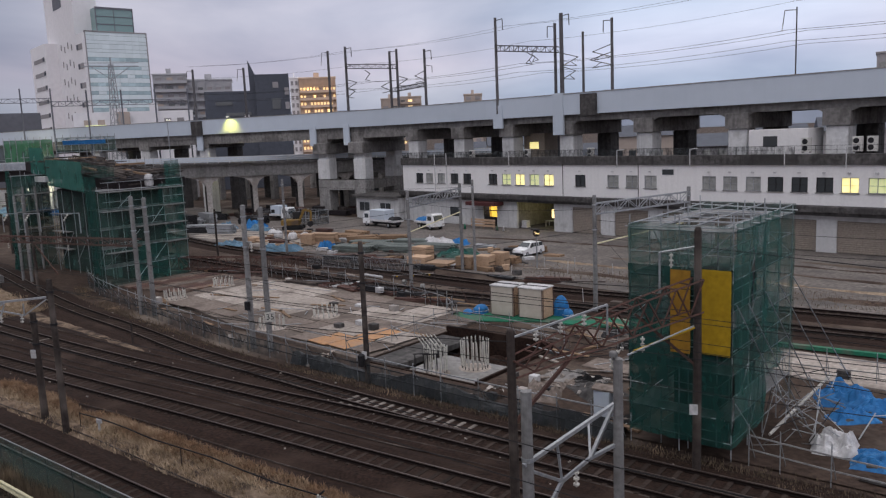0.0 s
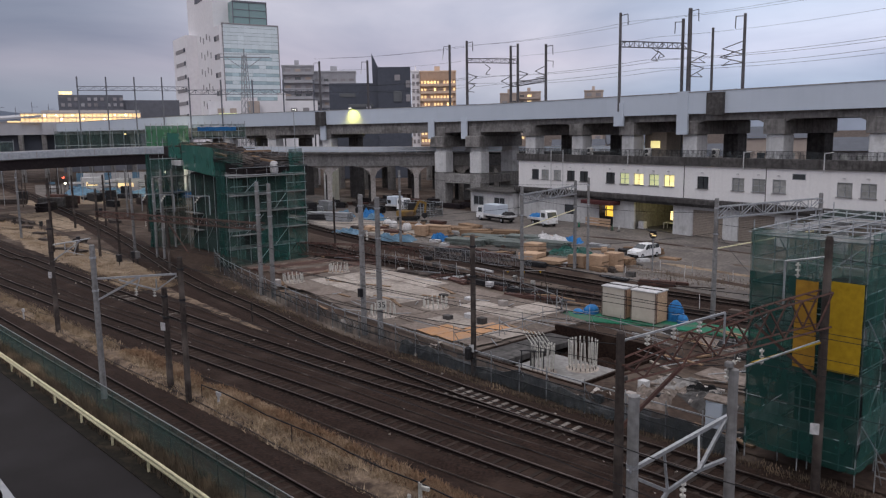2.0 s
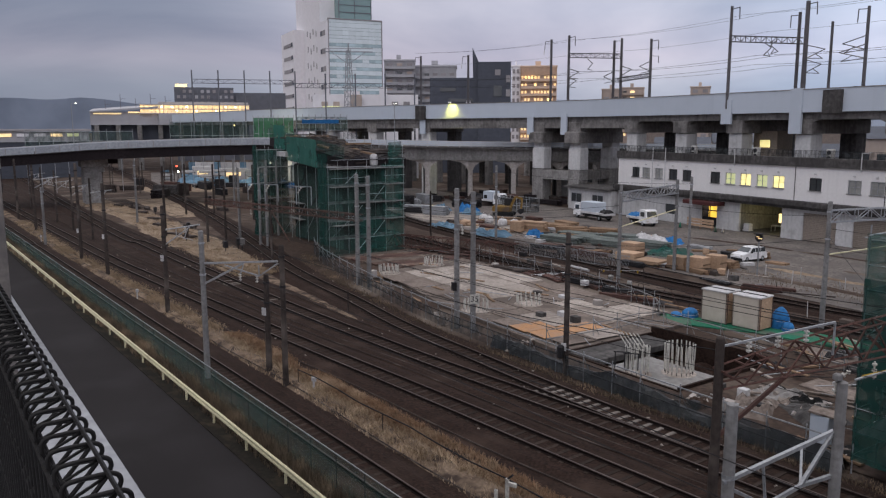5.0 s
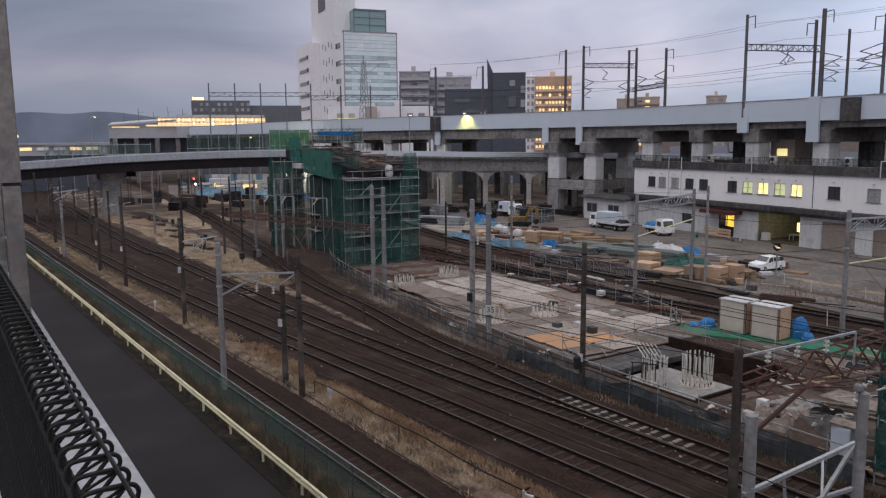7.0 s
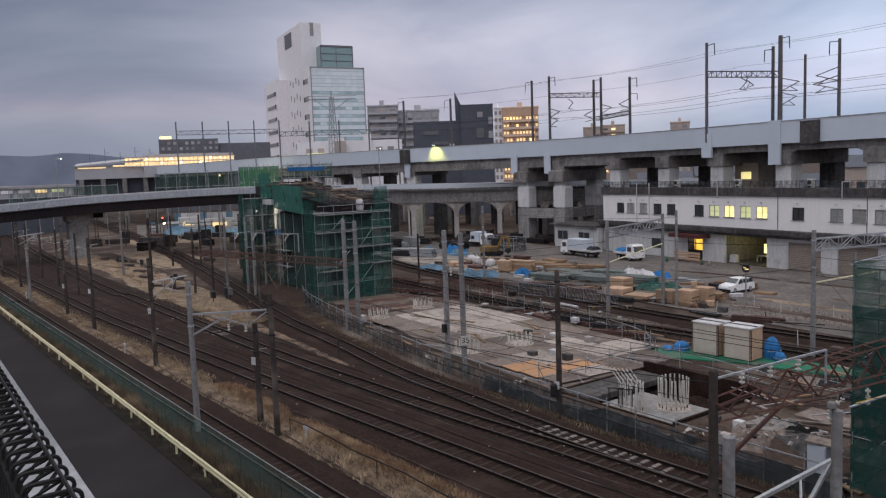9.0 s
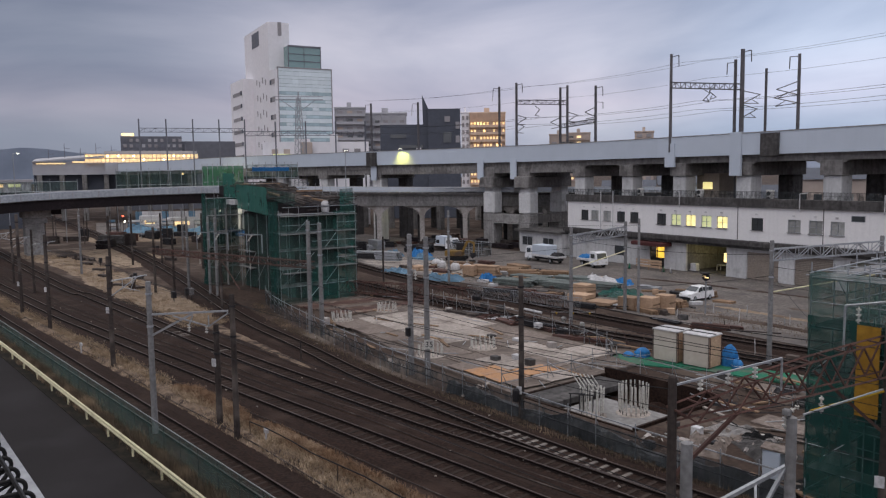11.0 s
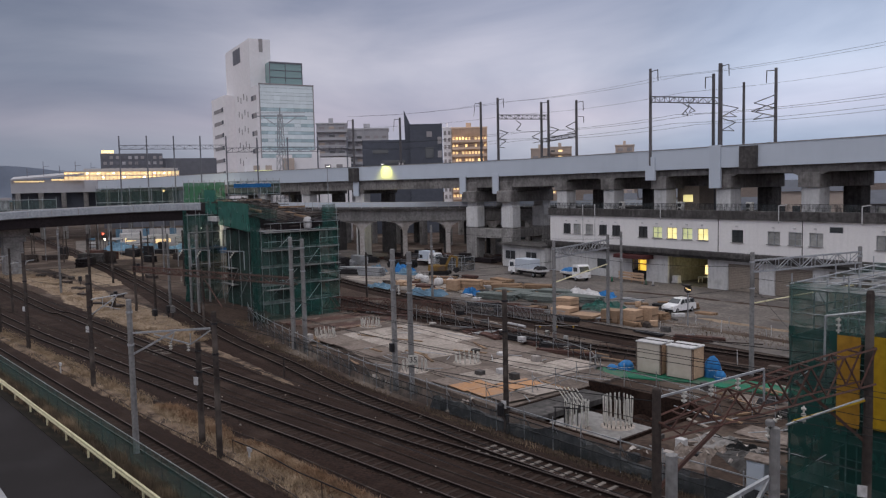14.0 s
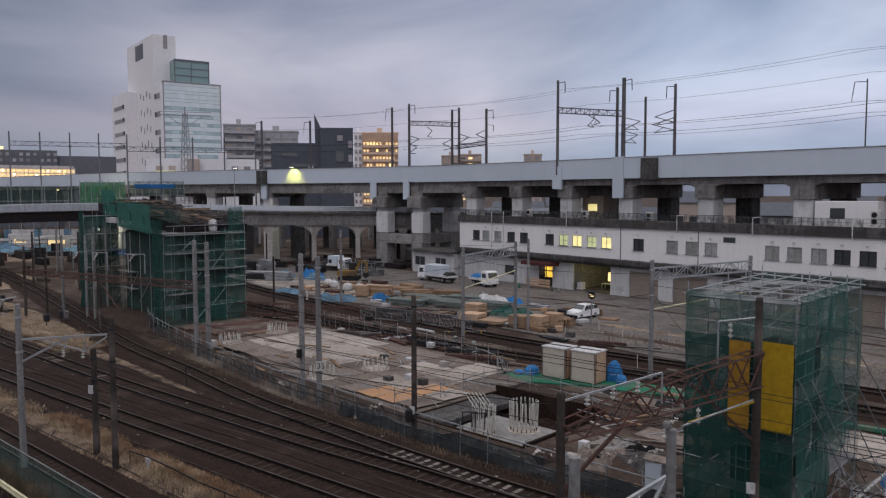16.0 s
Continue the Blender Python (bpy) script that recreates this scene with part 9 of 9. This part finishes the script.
for i in range(60):
    x, y = r13.uniform(-66, -16), r13.uniform(46.2, 64)
    if abs(y - y_on("e", x)) < 1.6 or abs(y - y_on("f", x)) < 1.6:
        continue
    k = r13.random()
    if k < 0.4:
        solid("plank", Shape().slab(pose(x, y, 0.0, 0, 0, r13.uniform(-30, 30)), r13.uniform(1.2, 3.4), 0.24, 0.12), r13.choice((TIMBER, DARKCON, POLEOLD, SLABPALE)), "loose plank lying beside the back track", "plank", "loose planks", at=(x, y, -0.06))
    elif k < 0.7:
        h = r13.uniform(0.5, 1.1)
        solid("stake", Shape().bar((x, y, -0.1), (x + r13.uniform(-0.1, 0.1), y, h), 0.03, 6), r13.choice((GALV, POLEOLD, PLASTICW)), "thin stake beside the back track", "stake", "stakes", at=(x, y, -0.1))
    else:
        h = r13.uniform(0.15, 0.5)
        solid("block", Shape().bevel_box(x - 0.4, x + 0.4, y - 0.25, y + 0.25, -0.08, h, 0.03), r13.choice((PALECON, DARKCON, STEELDK, SLABCON)), "small block beside the back track", "block", "site blocks", at=(x, y, -0.08))

# planks, tubes, sheets and bars strewn round the pit and the truss
r17 = random.Random(17)
for i in range(64):
    x, y = r17.uniform(-23.8, -14.6), r17.uniform(29.4, 44.5)
    k = r17.random()
    if k < 0.35:
        L, a = r17.uniform(1.0, 3.4), r17.uniform(-0.6, 1.2)
        solid("scaffold_tube", Shape().bar((x, y, 0.02), (x + L * math.cos(a), y + L * math.sin(a), r17.uniform(0.02, 0.35)), 0.028, 6), r17.choice((GALV, POLECON, RUST, STEELDK)), "loose steel tube lying among the rubble", "tube", "loose tubes", at=(x, y, -0.03))
    elif k < 0.7:
        solid("plank", Shape().slab(pose(x, y, 0.02, 0, 0, r17.uniform(-20, 70)), r17.uniform(1.0, 3.2), r17.uniform(0.18, 0.3), 0.09), r17.choice((TIMBER, SLABPALE, SLABCON, DARKTIMBER, PALECON)), "loose dusty plank lying among the rubble", "plank", "loose planks", at=(x, y, -0.06))
    elif k < 0.86:
        covered(x, y, r17.uniform(0, 90), r17.uniform(0.8, 1.8), r17.uniform(0.6, 1.2), r17.uniform(0.2, 0.5), r17.choice((RUBBER, SLABCON, STEELDK)), "crumpled dark sheet among the rubble", "sheet", "dark sheets", seed=200 + i)
    else:
        h = r17.uniform(0.2, 0.5)
        solid("block", Shape().bevel_box(x - 0.25, x + 0.25, y - 0.2, y + 0.2, -0.06, h, 0.03), r17.choice((PALECON, DARKCON, STEELDK, PLASTICW)), "small block among the rubble", "block", "site blocks", at=(x, y, -0.06))
# rusty and dark material between the slab and the back tracks
for i in range(60):
    x = r17.uniform(-72, -34)
    y = 45.2 + r17.uniform(-0.8, 1.2) if i % 3 else y_on("f", x) + 3.2 + r17.uniform(-0.8, 1.6)
    k = r17.random()
    if k < 0.5:
        stack("steel_stack", x, y, r17.uniform(-15, 30), r17.choice((RUST, RUST, POLEOLD, STEELDK)), (r17.randint(2, 5), r17.randint(1, 3)), (r17.uniform(2.0, 4.5), 0.18, 0.14), "low rusty stack of steel beside the back track", "steel", "rusty stacks", z=-0.06)
    elif k < 0.8:
        L, a = r17.uniform(1.5, 4.0), r17.uniform(-0.4, 0.6)
        solid("steel_bar", Shape().beam((x, y, 0.1), (x + L * math.cos(a), y + L * math.sin(a), r17.uniform(0.1, 0.9)), 0.09), r17.choice((RUST, POLEOLD, GALV)), "long steel bar leaning on the heap", "bar", "loose bars", at=(x, y, -0.03))
    else:
        solid("plank", Shape().slab(pose(x, y, 0.05, 0, 0, r17.uniform(-20, 40)), r17.uniform(1.5, 3.5), 0.25, 0.12), r17.choice((DARKTIMBER, DARKTIMBER, TIMBER)), "weathered plank beside the back track", "plank", "loose planks", at=(x, y, -0.06))
# dark stacks under and before the ramp
for i in range(26):
    x, y = r17.uniform(-124, -98), r17.uniform(74, 100)
    stack("steel_stack", x, y, r17.uniform(-30, 40), r17.choice((STEELDK, GIRDER, POLEOLD, RUST, DARKTIMBER)), (r17.randint(3, 5), r17.randint(2, 5)), (r17.uniform(2.5, 5), 0.35, 0.25), "dark stack of steel and timber beside the ramp", "steel", "stacks by the ramp", z=-0.08)
# mesh cage by the ramp
cg = thing("mesh_cage", pose(-96.5, 77.0, -0.05, 0, 0, 8), "grey mesh storage cage beside the ramp", "cage")
for a, b in (((0, 0), (6, 0)), ((6, 0), (6, 3)), ((0, 3), (6, 3)), ((0, 0), (0, 3))):
    for z in (0.1, 1.1, 2.2):
        part("rail", Shape().bar((*a, z), (*b, z), 0.035, 5), GALV, cg)
    part("mesh", Shape().cloth((*a, 0.1), (b[0] - a[0], b[1] - a[1], 0), (0, 0, 2.1), 6, 3, 0.02, 5), NETSHEET, cg)
for x in (0, 2, 4, 6):
    for y in (0, 3):
        part("post", Shape().bar((x, y, 0), (x, y, 2.3), 0.04, 6), GALV, cg)

# ---- sleepers, last ----
def sleeper_mesh(material):
    return Shape().add([(-0.12, -0.82, 0), (0.12, -0.82, 0), (0.12, 0.82, 0), (-0.12, 0.82, 0), (-0.09, -0.78, 0.105), (0.09, -0.78, 0.105), (0.09, 0.78, 0.105), (-0.09, 0.78, 0.105)],
                       [(3, 2, 1, 0), (4, 5, 6, 7), (0, 1, 5, 4), (1, 2, 6, 5), (2, 3, 7, 6), (3, 0, 4, 7)]).mesh("sleeper", material)


SL, SLN = sleeper_mesh(SLEEPER), sleeper_mesh(NEWSLEEPER)
for key in "abcdef":
    root = ROOTS[key]
    far_sl = Shape()
    x = -165.0
    near = (-76, -4) if key in "abcd" else (-60, -10)
    while x < 30:
        y = y_on(key, x)
        a = math.degrees(math.atan2(y_on(key, x + 0.5) - y_on(key, x - 0.5), 1.0))
        m = pose(x, y, -0.042, 0, 0, a + rng.uniform(-1, 1))
        pale = (key == "d" and -28.5 < x < -20.5) or rng.random() < (0.03 if key in "bc" else 0.0)
        if near[0] < x < near[1]:
            piece("sleeper", SLN if pale else SL, root, Matrix.Translation(-root.location) @ m)
        else:
            far_sl.slab(m @ pose(0, 0, 0.05), 0.2, 1.6, 0.1)
        x += 0.62
    tagged(part("sleeper_rest", far_sl, SLEEPER, root, world=True), kind="stuff")
